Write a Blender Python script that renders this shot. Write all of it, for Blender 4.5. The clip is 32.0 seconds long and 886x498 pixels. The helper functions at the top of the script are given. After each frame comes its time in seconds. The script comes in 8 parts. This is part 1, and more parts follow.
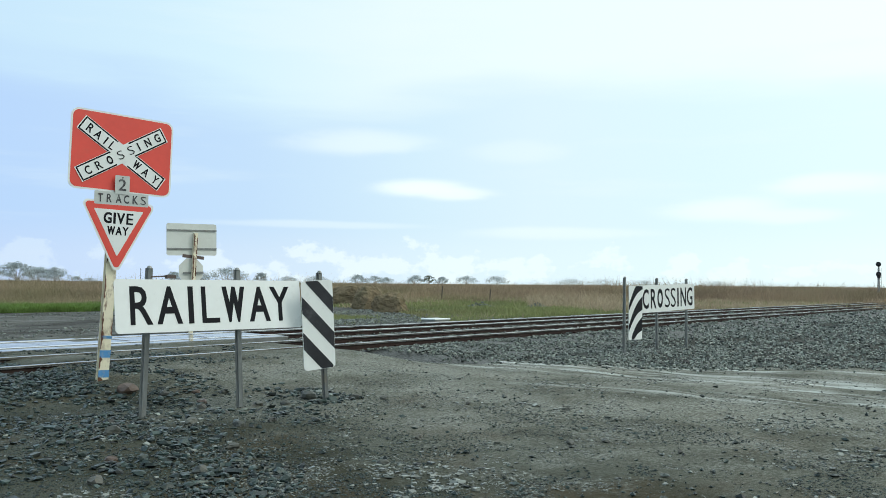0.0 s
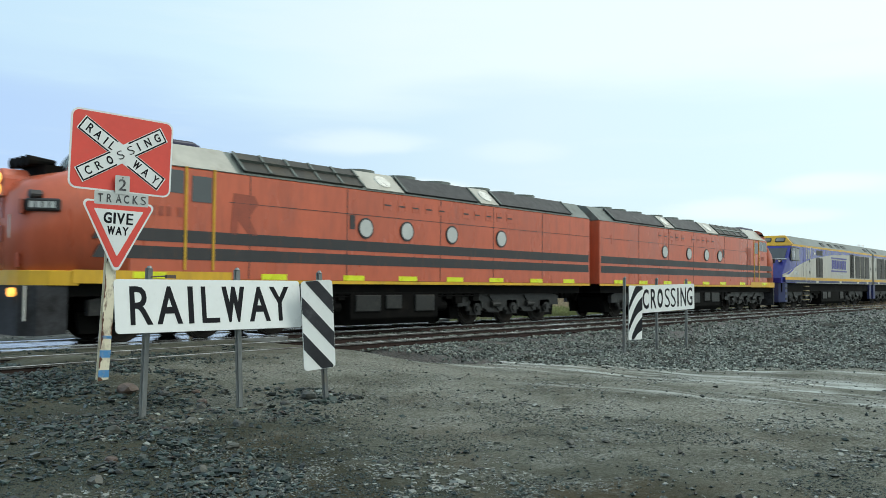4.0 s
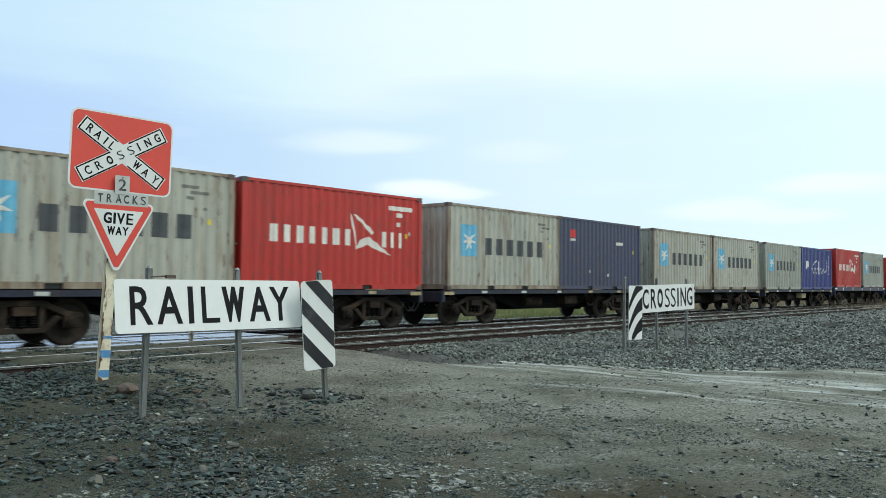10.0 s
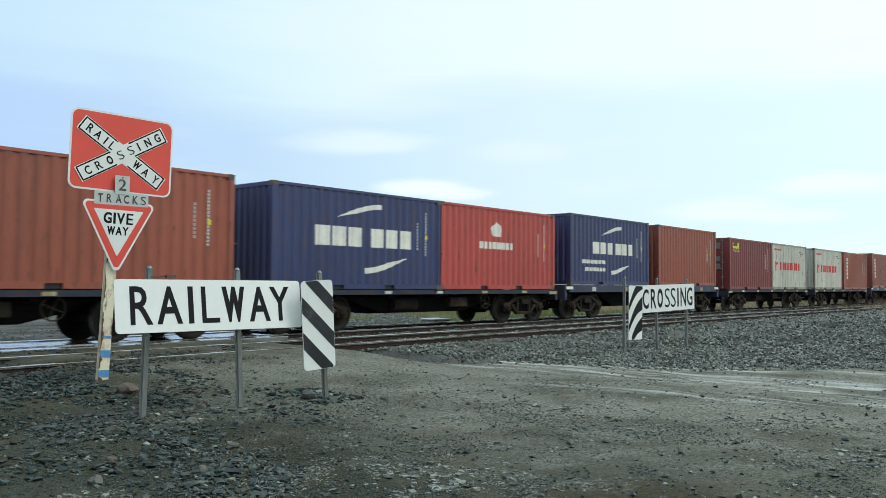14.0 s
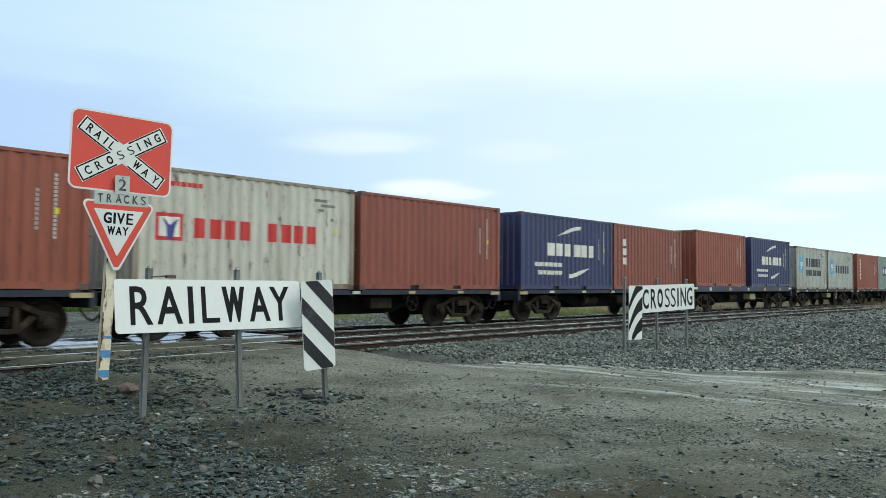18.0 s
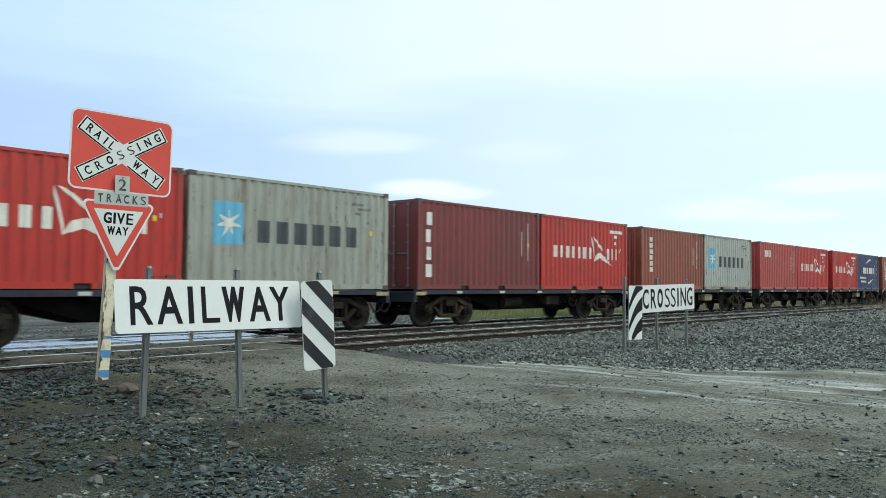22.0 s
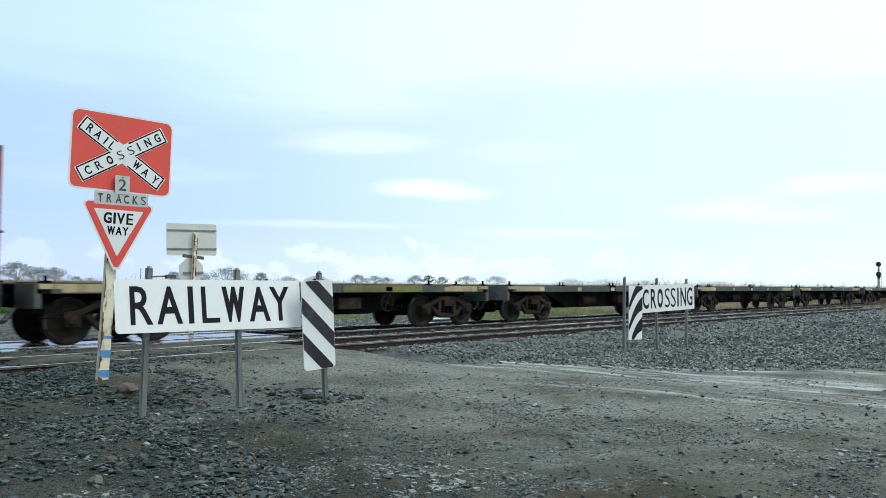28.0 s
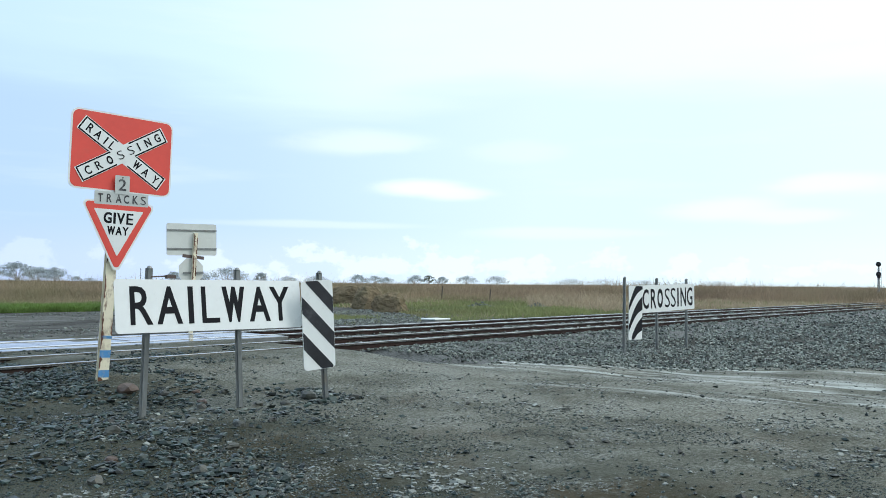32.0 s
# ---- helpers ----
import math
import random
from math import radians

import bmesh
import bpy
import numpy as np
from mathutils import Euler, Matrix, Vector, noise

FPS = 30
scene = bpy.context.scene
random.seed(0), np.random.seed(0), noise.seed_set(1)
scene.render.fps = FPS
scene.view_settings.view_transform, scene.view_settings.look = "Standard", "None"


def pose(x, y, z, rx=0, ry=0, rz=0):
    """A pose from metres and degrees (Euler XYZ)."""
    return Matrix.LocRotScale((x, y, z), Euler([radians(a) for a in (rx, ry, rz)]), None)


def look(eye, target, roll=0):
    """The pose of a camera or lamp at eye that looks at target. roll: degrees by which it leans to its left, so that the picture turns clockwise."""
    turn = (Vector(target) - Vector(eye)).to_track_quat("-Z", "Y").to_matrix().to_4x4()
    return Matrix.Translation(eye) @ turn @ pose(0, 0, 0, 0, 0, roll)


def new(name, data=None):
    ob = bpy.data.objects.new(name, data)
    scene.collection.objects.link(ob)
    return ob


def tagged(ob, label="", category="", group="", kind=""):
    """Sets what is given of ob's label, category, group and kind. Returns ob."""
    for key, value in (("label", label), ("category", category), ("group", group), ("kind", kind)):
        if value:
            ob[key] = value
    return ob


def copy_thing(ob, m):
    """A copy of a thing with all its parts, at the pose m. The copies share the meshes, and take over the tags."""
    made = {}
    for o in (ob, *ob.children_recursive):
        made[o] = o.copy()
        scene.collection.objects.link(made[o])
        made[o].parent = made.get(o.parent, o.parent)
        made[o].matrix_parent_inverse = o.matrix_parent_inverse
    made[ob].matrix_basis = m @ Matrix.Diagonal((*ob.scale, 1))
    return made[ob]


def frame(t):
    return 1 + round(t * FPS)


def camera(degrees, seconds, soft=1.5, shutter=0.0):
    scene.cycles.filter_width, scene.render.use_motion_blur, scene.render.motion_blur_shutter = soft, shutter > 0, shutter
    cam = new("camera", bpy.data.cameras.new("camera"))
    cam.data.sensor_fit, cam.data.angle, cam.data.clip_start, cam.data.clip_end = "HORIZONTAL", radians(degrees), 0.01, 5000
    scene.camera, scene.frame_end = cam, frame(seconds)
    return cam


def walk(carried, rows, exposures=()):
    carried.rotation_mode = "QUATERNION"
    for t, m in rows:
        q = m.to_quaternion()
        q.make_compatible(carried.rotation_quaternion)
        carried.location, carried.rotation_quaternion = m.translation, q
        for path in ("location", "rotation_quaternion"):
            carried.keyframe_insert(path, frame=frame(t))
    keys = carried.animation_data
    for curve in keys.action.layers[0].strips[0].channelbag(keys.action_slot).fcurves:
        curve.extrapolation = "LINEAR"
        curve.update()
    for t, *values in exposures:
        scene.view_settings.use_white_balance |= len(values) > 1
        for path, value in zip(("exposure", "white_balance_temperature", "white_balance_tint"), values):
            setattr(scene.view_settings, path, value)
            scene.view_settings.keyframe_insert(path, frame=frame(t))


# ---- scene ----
# Level crossing on a wet gravel road, a container train passes on the far track.
# x runs along the tracks, y away from the camera, z = 0 at the rail heads.
FAR_Y, NEAR_Y = 16.636, 13.2        # track centres
GROUND = -0.25                      # road level before the crossing
SPEED = 21.783                      # train speed, metres a second

cam = camera(57.53, 32.0, soft=0.5, shutter=0.1)
EYE = (0.0, 0.0, 1.25)
VIEW = look(EYE, (37.765, 32.698, 3.4005), 0.472)
walk(cam, [(0.0, VIEW), (32.0, VIEW)], exposures=[(0.0, 0.0, 6500.0, 4.0), (18.0, 0.0, 6500.0, 4.0), (24.0, 0.04, 6450.0, 4.2), (28.0, 0.10, 6240.0, 8.0), (32.0, 0.12, 6200.0, 9.0)])

# ---------------------------------------------------------------- sky and sun
SUN_AZ, SUN_EL = radians(-52.0), radians(45.0)
sun = new("sun", bpy.data.lights.new("sun", "SUN"))
sun.data.energy, sun.data.angle, sun.data.color = 1.25, radians(25), (1.0, 0.97, 0.91)
sun.matrix_world = look((30 * math.cos(SUN_AZ) * math.cos(SUN_EL), 30 * math.sin(SUN_AZ) * math.cos(SUN_EL), 30 * math.sin(SUN_EL)), (0, 0, 0))


# overcast sky: colours from the side away from the sun to the sun's side, for the high sheet, the gap under it and the horizon
SKY_HIGH = ((0.0, (0.60, 0.80, 0.985)), (0.22, (0.69, 0.885, 1.0)), (0.42, (0.82, 0.955, 1.0)), (0.62, (0.87, 0.99, 1.0)), (1.0, (0.94, 1.06, 1.08)))
SKY_GAP = ((0.0, (0.495, 0.675, 0.98)), (0.25, (0.56, 0.74, 0.98)), (0.45, (0.665, 0.845, 0.99)), (0.6, (0.735, 0.895, 1.0)), (0.8, (0.75, 0.935, 1.0)), (1.0, (0.80, 0.98, 1.02)))
SKY_LOW = ((0.0, (0.56, 0.69, 0.94)), (0.3, (0.66, 0.79, 0.95)), (0.5, (0.74, 0.88, 0.98)), (0.75, (0.78, 0.93, 1.0)), (1.0, (0.84, 0.97, 1.0)))
SKY_GAIN = (10.75, 10.6, 10.65)


def build_world():
    w = bpy.data.worlds.new("sky")
    scene.world = w
    w.use_nodes = True
    nt = w.node_tree
    nt.nodes.clear()
    N = nt.nodes.new
    out, bg = N("ShaderNodeOutputWorld"), N("ShaderNodeBackground")
    sky = N("ShaderNodeTexSky")
    sky.sky_type, sky.sun_disc = "NISHITA", False
    sky.sun_elevation, sky.sun_rotation = SUN_EL, radians(90) - SUN_AZ
    sky.air_density, sky.dust_density, sky.ozone_density = 1.0, 2.0, 1.0
    tc, sep = N("ShaderNodeTexCoord"), N("ShaderNodeSeparateXYZ")
    way = tc.outputs["Generated"]
    nt.links.new(way, sep.inputs[0])

    def math_node(op, a, b=None, clamp=False):
        m = N("ShaderNodeMath")
        m.operation, m.use_clamp = op, clamp
        for i, q in enumerate((a, b)):
            if q is None:
                continue
            if isinstance(q, (int, float)):
                m.inputs[i].default_value = q
            else:
                nt.links.new(q, m.inputs[i])
        return m.outputs[0]

    def ranged(v, a, b, lo=0.0, hi=1.0):
        r = N("ShaderNodeMapRange")
        r.interpolation_type = "SMOOTHSTEP"
        for k, q in (("From Min", a), ("From Max", b), ("To Min", lo), ("To Max", hi)):
            r.inputs[k].default_value = q
        nt.links.new(v, r.inputs["Value"])
        return r.outputs[0]

    def mix(f, a, b):
        q = N("ShaderNodeMix")
        q.data_type = "RGBA"
        for k, v in (("Factor", f), ("A", a), ("B", b)):
            if isinstance(v, tuple):
                q.inputs[k].default_value = (*v, 1)
            elif isinstance(v, (int, float)):
                q.inputs[k].default_value = v
            else:
                nt.links.new(v, q.inputs[k])
        return q.outputs["Result"]

    def dot_with(v):
        dp = N("ShaderNodeVectorMath")
        dp.operation = "DOT_PRODUCT"
        nt.links.new(way, dp.inputs[0])
        dp.inputs[1].default_value = v
        return dp.outputs["Value"]

    def fog(s, stretch, detail=4.0, rough=0.55):
        mp, n = N("ShaderNodeMapping"), N("ShaderNodeTexNoise")
        mp.inputs["Scale"].default_value = stretch
        nt.links.new(way, mp.inputs["Vector"])
        nt.links.new(mp.outputs[0], n.inputs["Vector"])
        n.inputs["Scale"].default_value, n.inputs["Detail"].default_value, n.inputs["Roughness"].default_value = s, detail, rough
        return n.outputs[0]

    # how far a bearing is turned to the sun's side
    flat, unit = N("ShaderNodeCombineXYZ"), N("ShaderNodeVectorMath")
    nt.links.new(sep.outputs["X"], flat.inputs[0])
    nt.links.new(sep.outputs["Y"], flat.inputs[1])
    unit.operation = "NORMALIZE"
    nt.links.new(flat.outputs[0], unit.inputs[0])
    turn = N("ShaderNodeVectorMath")
    turn.operation = "DOT_PRODUCT"
    nt.links.new(unit.outputs[0], turn.inputs[0])
    turn.inputs[1].default_value = (math.cos(SUN_AZ), math.sin(SUN_AZ), 0)
    side = N("ShaderNodeMapRange")
    side.inputs["From Min"].default_value, side.inputs["From Max"].default_value = -0.52, 0.45
    nt.links.new(turn.outputs["Value"], side.inputs["Value"])

    def band(stops):
        r = N("ShaderNodeValToRGB")
        while len(r.color_ramp.elements) < len(stops):
            r.color_ramp.elements.new(0.5)
        for e, (p, c) in zip(r.color_ramp.elements, stops):
            e.position, e.color = p, (*[q * k for q, k in zip(c, SKY_GAIN)], 1)
        nt.links.new(side.outputs[0], r.inputs[0])
        return r.outputs[0]

    up = math_node("MAXIMUM", sep.outputs["Z"], 0.0)
    soft, streaky, small = fog(1.6, (1, 1, 3.0), 3.0), fog(2.4, (1, 1, 9.0), 5.0), fog(6.0, (1, 1, 4.0), 5.0)
    # the high sheet ends in a soft uneven edge, a bluer gap lies under it
    edge = math_node("ADD", up, math_node("ADD", math_node("MULTIPLY", math_node("SUBTRACT", soft, 0.5), 0.16), math_node("MULTIPLY", math_node("SUBTRACT", streaky, 0.5), 0.07)))
    last = mix(ranged(math_node("ADD", edge, ranged(side.outputs[0], 0.12, 0.30, -0.030, 0.0)), 0.185, 0.25), band(SKY_GAP), band(SKY_HIGH))
    last = mix(ranged(streaky, 0.52, 0.72, 0.0, 0.22), last, tuple(q * k for q, k in zip((0.90, 0.99, 1.0), SKY_GAIN)))
    last = mix(0.06, last, sky.outputs[0])
    white = tuple(q * k for q, k in zip((0.91, 1.0, 1.0), SKY_GAIN))
    # drawn-out fair clouds in the gap of the sheet
    for az, el, wide, tall, strength in ((47.0, 9.9, 0.080, 0.013, 0.50), (42.4, 6.75, 0.055, 0.0085, 0.95), (39.6, 6.3, 0.040, 0.007, 0.85), (35.5, 9.3, 0.05, 0.012, 0.25),
                                         (22.4, 5.3, 0.060, 0.013, 0.70), (15.2, 6.6, 0.065, 0.010, 0.75), (17.5, 4.6, 0.05, 0.008, 0.6), (33.0, 3.6, 0.10, 0.006, 0.5), (50.0, 4.1, 0.10, 0.004, 0.35)):
        az, el = radians(az), radians(el)
        c = Vector((math.cos(az) * math.cos(el), math.sin(az) * math.cos(el), math.sin(el)))
        across = Vector((-math.sin(az), math.cos(az), 0))
        total = None
        for v, width in ((across, wide), (c.cross(across), tall)):
            wob = math_node("ADD", dot_with(v), math_node("MULTIPLY", math_node("SUBTRACT", small, 0.5), width * 1.6))
            q = math_node("DIVIDE", wob, width)
            q = math_node("MULTIPLY", q, q)
            total = q if total is None else math_node("ADD", total, q)
        g = math_node("MULTIPLY", math_node("POWER", 2.718, math_node("MULTIPLY", math_node("MULTIPLY", total, total), -0.6)), strength)
        g = math_node("MULTIPLY", g, math_node("GREATER_THAN", dot_with(c), 0.5))
        last = mix(g, last, white)
    # pale band of rain haze low over the horizon, and the heaped clouds that stand in it
    last = mix(ranged(up, 0.02, 0.085, 0.9, 0.0), last, band(SKY_LOW))
    heap = fog(21.0, (1, 1, 1.4), 5.0, 0.55)
    tops = math_node("SUBTRACT", math_node("ADD", heap, math_node("MULTIPLY", math_node("SUBTRACT", fog(5.0, (1, 1, 0.2), 2.0), 0.5), 0.35)), math_node("MULTIPLY", math_node("ABSOLUTE", math_node("SUBTRACT", up, 0.022)), 5.5))
    last = mix(math_node("MULTIPLY", ranged(tops, 0.43, 0.52), ranged(side.outputs[0], 0.05, 0.35, 0.22, 0.52)), last, white)
    nt.links.new(last, bg.inputs["Color"])
    bg.inputs["Strength"].default_value = 0.10
    nt.links.new(bg.outputs[0], out.inputs[0])


build_world()


# ---------------------------------------------------------------- materials
def mat(name, base, rough=0.6, metal=0.0, var=0.3, scale=2.0, stretch=(1, 1, 1), dirt=None, dirt_amount=0.0, dirt_scale=1.5,
        dirt_stretch=(1, 1, 1), bump=0.15, bump_scale=30.0, rand=0.0, spec=0.5, rough_var=0.1, world=False, island=False, rust=None):
    """A weathered surface: base colour varied at two scales, a layer of dirt or rust, fine relief and uneven gloss."""
    m = bpy.data.materials.new(name)
    m.use_nodes = True
    nt = m.node_tree
    N, link = nt.nodes.new, nt.links.new
    b = nt.nodes["Principled BSDF"]
    tc, info = N("ShaderNodeTexCoord"), N("ShaderNodeObjectInfo")
    shift = N("ShaderNodeVectorMath")
    shift.operation = "MULTIPLY_ADD"
    if world:
        geo = N("ShaderNodeNewGeometry")
        link(geo.outputs["Position"], shift.inputs[0])
        shift.inputs[2].default_value = (3.1, 7.7, 1.3)
    else:
        link(tc.outputs["Object"], shift.inputs[0])
        sc = N("ShaderNodeVectorMath")
        sc.operation = "SCALE"
        sc.inputs[0].default_value = (37.0, 53.0, 29.0)
        link(info.outputs["Random"], sc.inputs["Scale"])
        link(sc.outputs[0], shift.inputs[2])
    shift.inputs[1].default_value = (1, 1, 1)

    def noise_tex(s, st, detail=4.0, rough_=0.6):
        mp, n = N("ShaderNodeMapping"), N("ShaderNodeTexNoise")
        mp.inputs["Scale"].default_value = st
        link(shift.outputs[0], mp.inputs["Vector"])
        link(mp.outputs[0], n.inputs["Vector"])
        n.inputs["Scale"].default_value, n.inputs["Detail"].default_value, n.inputs["Roughness"].default_value = s, detail, rough_
        return n.outputs[0]

    def ranged(v, a, b_, lo, hi):
        r = N("ShaderNodeMapRange")
        r.inputs["From Min"].default_value, r.inputs["From Max"].default_value = a, b_
        r.inputs["To Min"].default_value, r.inputs["To Max"].default_value = lo, hi
        link(v, r.inputs["Value"])
        return r.outputs[0]

    coarse, fine = noise_tex(scale, stretch), noise_tex(scale * 9, stretch, 3.0)
    hsv = N("ShaderNodeHueSaturation")
    hsv.inputs["Color"].default_value = (*base, 1)
    add = N("ShaderNodeMath")
    add.operation = "MULTIPLY"
    link(ranged(coarse, 0.25, 0.75, 1 - var, 1 + var), add.inputs[0])
    link(ranged(fine, 0.25, 0.75, 1 - var * 0.6, 1 + var * 0.6), add.inputs[1])
    val = add.outputs[0]
    if rand:
        mul = N("ShaderNodeMath")
        mul.operation = "MULTIPLY"
        link(val, mul.inputs[0])
        src = info.outputs["Random"]
        if island:
            g2 = N("ShaderNodeNewGeometry")
            src = g2.outputs["Random Per Island"]
        link(ranged(src, 0, 1, 1 - rand, 1 + rand), mul.inputs[1])
        val = mul.outputs[0]
    link(val, hsv.inputs["Value"])
    colour = hsv.outputs[0]
    if dirt:
        mx = N("ShaderNodeMix")
        mx.data_type = "RGBA"
        mx.inputs["B"].default_value = (*dirt, 1)
        link(colour, mx.inputs["A"])
        dn = noise_tex(dirt_scale, dirt_stretch, 6.0, 0.65)
        link(ranged(dn, 0.62 - 0.3 * dirt_amount, 0.80 - 0.2 * dirt_amount, 0.0, min(1.0, 0.35 + dirt_amount)), mx.inputs["Factor"])
        colour = mx.outputs["Result"]
    if rust:
        mx = N("ShaderNodeMix")
        mx.data_type = "RGBA"
        mx.inputs["B"].default_value = (*rust, 1)
        link(colour, mx.inputs["A"])
        link(ranged(noise_tex(6.0, (1.6, 1.6, 0.30), 6.0, 0.75), 0.57, 0.66, 0.0, 0.9), mx.inputs["Factor"])
        colour = mx.outputs["Result"]
    link(colour, b.inputs["Base Color"])
    link(ranged(coarse, 0.3, 0.7, max(0.02, rough - rough_var), min(1.0, rough + rough_var)), b.inputs["Roughness"])
    b.inputs["Metallic"].default_value = metal
    b.inputs["Specular IOR Level"].default_value = spec
    if bump:
        bp = N("ShaderNodeBump")
        bp.inputs["Strength"].default_value, bp.inputs["Distance"].default_value = bump, 0.01
        link(noise_tex(bump_scale, (1, 1, 1), 3.0), bp.inputs["Height"])
        link(bp.outputs[0], b.inputs["Normal"])
    return m


RUST = (0.09, 0.045, 0.025)
GRIME = (0.05, 0.045, 0.04)
M = {}


def paint(name, base, dirt=RUST, amount=0.25, rough=0.42, var=0.16, rusty=True):
    M[name] = mat(name, base, rough, 0.0, var, 0.6, (1, 1, 0.35), dirt, amount, 1.6, (1.6, 1.6, 0.3), 0.08, 40.0, rust=(0.085, 0.042, 0.026) if rusty else None)


paint("light_grey", (0.40, 0.40, 0.345), (0.25, 0.18, 0.105), 0.38)
paint("pale_grey", (0.41, 0.43, 0.40), (0.26, 0.20, 0.13), 0.32)
paint("rusty_grey", (0.30, 0.27, 0.21), (0.13, 0.060, 0.030), 0.6)
paint("rusty_dark", (0.10, 0.07, 0.06), (0.05, 0.03, 0.025), 0.4)
paint("grey_blue", (0.32, 0.335, 0.295), (0.22, 0.16, 0.10), 0.32)
paint("bright_red", (0.45, 0.029, 0.022), (0.22, 0.035, 0.028), 0.30)
paint("maroon", (0.185, 0.034, 0.034), (0.07, 0.025, 0.02), 0.25)
paint("brown", (0.27, 0.070, 0.042), (0.13, 0.045, 0.03), 0.22)
paint("brown_dull", (0.245, 0.066, 0.046), (0.10, 0.04, 0.03), 0.25)
paint("navy", (0.030, 0.040, 0.12), (0.05, 0.045, 0.05), 0.2)
paint("mid_blue", (0.022, 0.036, 0.19), (0.04, 0.04, 0.08), 0.2)
paint("dark_blue", (0.045, 0.052, 0.10), (0.07, 0.05, 0.04), 0.25)
paint("light_red", (0.42, 0.060, 0.050), (0.22, 0.04, 0.03), 0.2)
paint("cream_white", (0.52, 0.50, 0.44), (0.28, 0.20, 0.13), 0.2)
paint("green_grey", (0.22, 0.28, 0.26), (0.18, 0.15, 0.10), 0.25)
paint("loco_orange", (0.50, 0.112, 0.056), (0.30, 0.085, 0.055), 0.3, 0.30, rusty=False)
paint("loco_purple", (0.034, 0.036, 0.235), (0.022, 0.022, 0.10), 0.30, 0.22, rusty=False)
paint("vent_purple", (0.016, 0.016, 0.050), (0.03, 0.03, 0.05), 0.30, 0.4, rusty=False)
paint("loco_silver", (0.42, 0.405, 0.35), (0.27, 0.235, 0.175), 0.28, 0.35, rusty=False)
paint("loco_yellow", (0.62, 0.36, 0.02), (0.30, 0.18, 0.04), 0.2, 0.4, rusty=False)
paint("roof_grey", (0.135, 0.155, 0.140), (0.07, 0.07, 0.06), 0.35, 0.45, rusty=False)
paint("stripe_black", (0.030, 0.029, 0.031), (0.10, 0.05, 0.03), 0.2, 0.45)
paint("white_paint", (0.72, 0.70, 0.64), (0.35, 0.30, 0.24), 0.15, 0.5)
paint("cream", (0.40, 0.33, 0.19), (0.12, 0.08, 0.05), 0.35, 0.55)
paint("wagon_blue", (0.028, 0.038, 0.105), (0.036, 0.030, 0.028), 0.75, 0.55)
M["code_grey"] = mat("code_grey", (0.16, 0.165, 0.15), 0.5, 0, 0.3, 3.0, dirt=(0.3, 0.29, 0.24), dirt_amount=0.3)
M["bogie_grey"] = mat("bogie_grey", (0.016, 0.016, 0.015), 0.45, 0, 0.5, 2.0, dirt=(0.060, 0.055, 0.046), dirt_amount=0.30, dirt_scale=5.0, bump=0.4, spec=0.4)
M["wagon_dark"] = mat("wagon_dark", (0.022, 0.027, 0.046), 0.55, 0, 0.35, 1.2, dirt=(0.06, 0.042, 0.03), dirt_amount=0.4, bump=0.2, spec=0.3)
# worn steel made lighter: haze over the tail wagons is in this grey
M["wagon_worn_hazy"] = mat("wagon_worn_hazy", (0.052, 0.062, 0.052), 0.6, 0, 0.4, 0.8, dirt=(0.13, 0.11, 0.075), dirt_amount=0.35, dirt_scale=0.8, bump=0.25)
M["letter_dark"] = mat("letter_dark", (0.055, 0.060, 0.068), 0.5, 0, 0.25, 3.0, dirt=(0.25, 0.25, 0.22), dirt_amount=0.12)
M["letter_white"] = mat("letter_white", (0.74, 0.72, 0.66), 0.5, 0, 0.15, 3.0, dirt=(0.35, 0.25, 0.2), dirt_amount=0.1)
M["letter_red"] = mat("letter_red", (0.55, 0.03, 0.03), 0.5, 0, 0.15, 3.0)
M["letter_purple"] = mat("letter_purple", (0.060, 0.058, 0.27), 0.45, 0, 0.15, 3.0)
M["star_blue"] = mat("star_blue", (0.13, 0.42, 0.62), 0.45, 0, 0.15, 3.0)
M["orange_mark"] = mat("orange_mark", (0.72, 0.17, 0.05), 0.45, 0, 0.15, 3.0)
M["yellow_mark"] = mat("yellow_mark", (0.75, 0.62, 0.03), 0.45, 0, 0.15, 3.0)
M["reflector"] = mat("reflector", (0.70, 0.75, 0.02), 0.3, 0, 0.1, 3.0)
# base near black below its grime: shade beneath the train is put into it
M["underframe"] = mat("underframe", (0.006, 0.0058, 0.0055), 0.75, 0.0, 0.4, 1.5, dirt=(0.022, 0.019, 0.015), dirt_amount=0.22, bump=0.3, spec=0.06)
M["pilot_grey"] = mat("pilot_grey", (0.040, 0.041, 0.045), 0.65, 0, 0.4, 2.0, dirt=(0.013, 0.012, 0.011), dirt_amount=0.6, dirt_scale=2.2, bump=0.2, spec=0.2)
M["dull_orange"] = mat("dull_orange", (0.30, 0.065, 0.035), 0.5, 0, 0.2, 3.0, dirt=(0.12, 0.04, 0.03), dirt_amount=0.3)
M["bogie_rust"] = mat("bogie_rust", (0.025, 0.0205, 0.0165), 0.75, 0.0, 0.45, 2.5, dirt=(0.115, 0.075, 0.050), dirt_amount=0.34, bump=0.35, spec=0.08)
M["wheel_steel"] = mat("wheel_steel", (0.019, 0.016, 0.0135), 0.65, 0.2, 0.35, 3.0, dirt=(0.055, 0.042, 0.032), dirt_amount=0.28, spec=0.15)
M["tread"] = mat("tread", (0.22, 0.21, 0.20), 0.35, 0.8, 0.1, 5.0)
M["black"] = mat("black", (0.015, 0.015, 0.016), 0.5, 0, 0.3, 4.0)
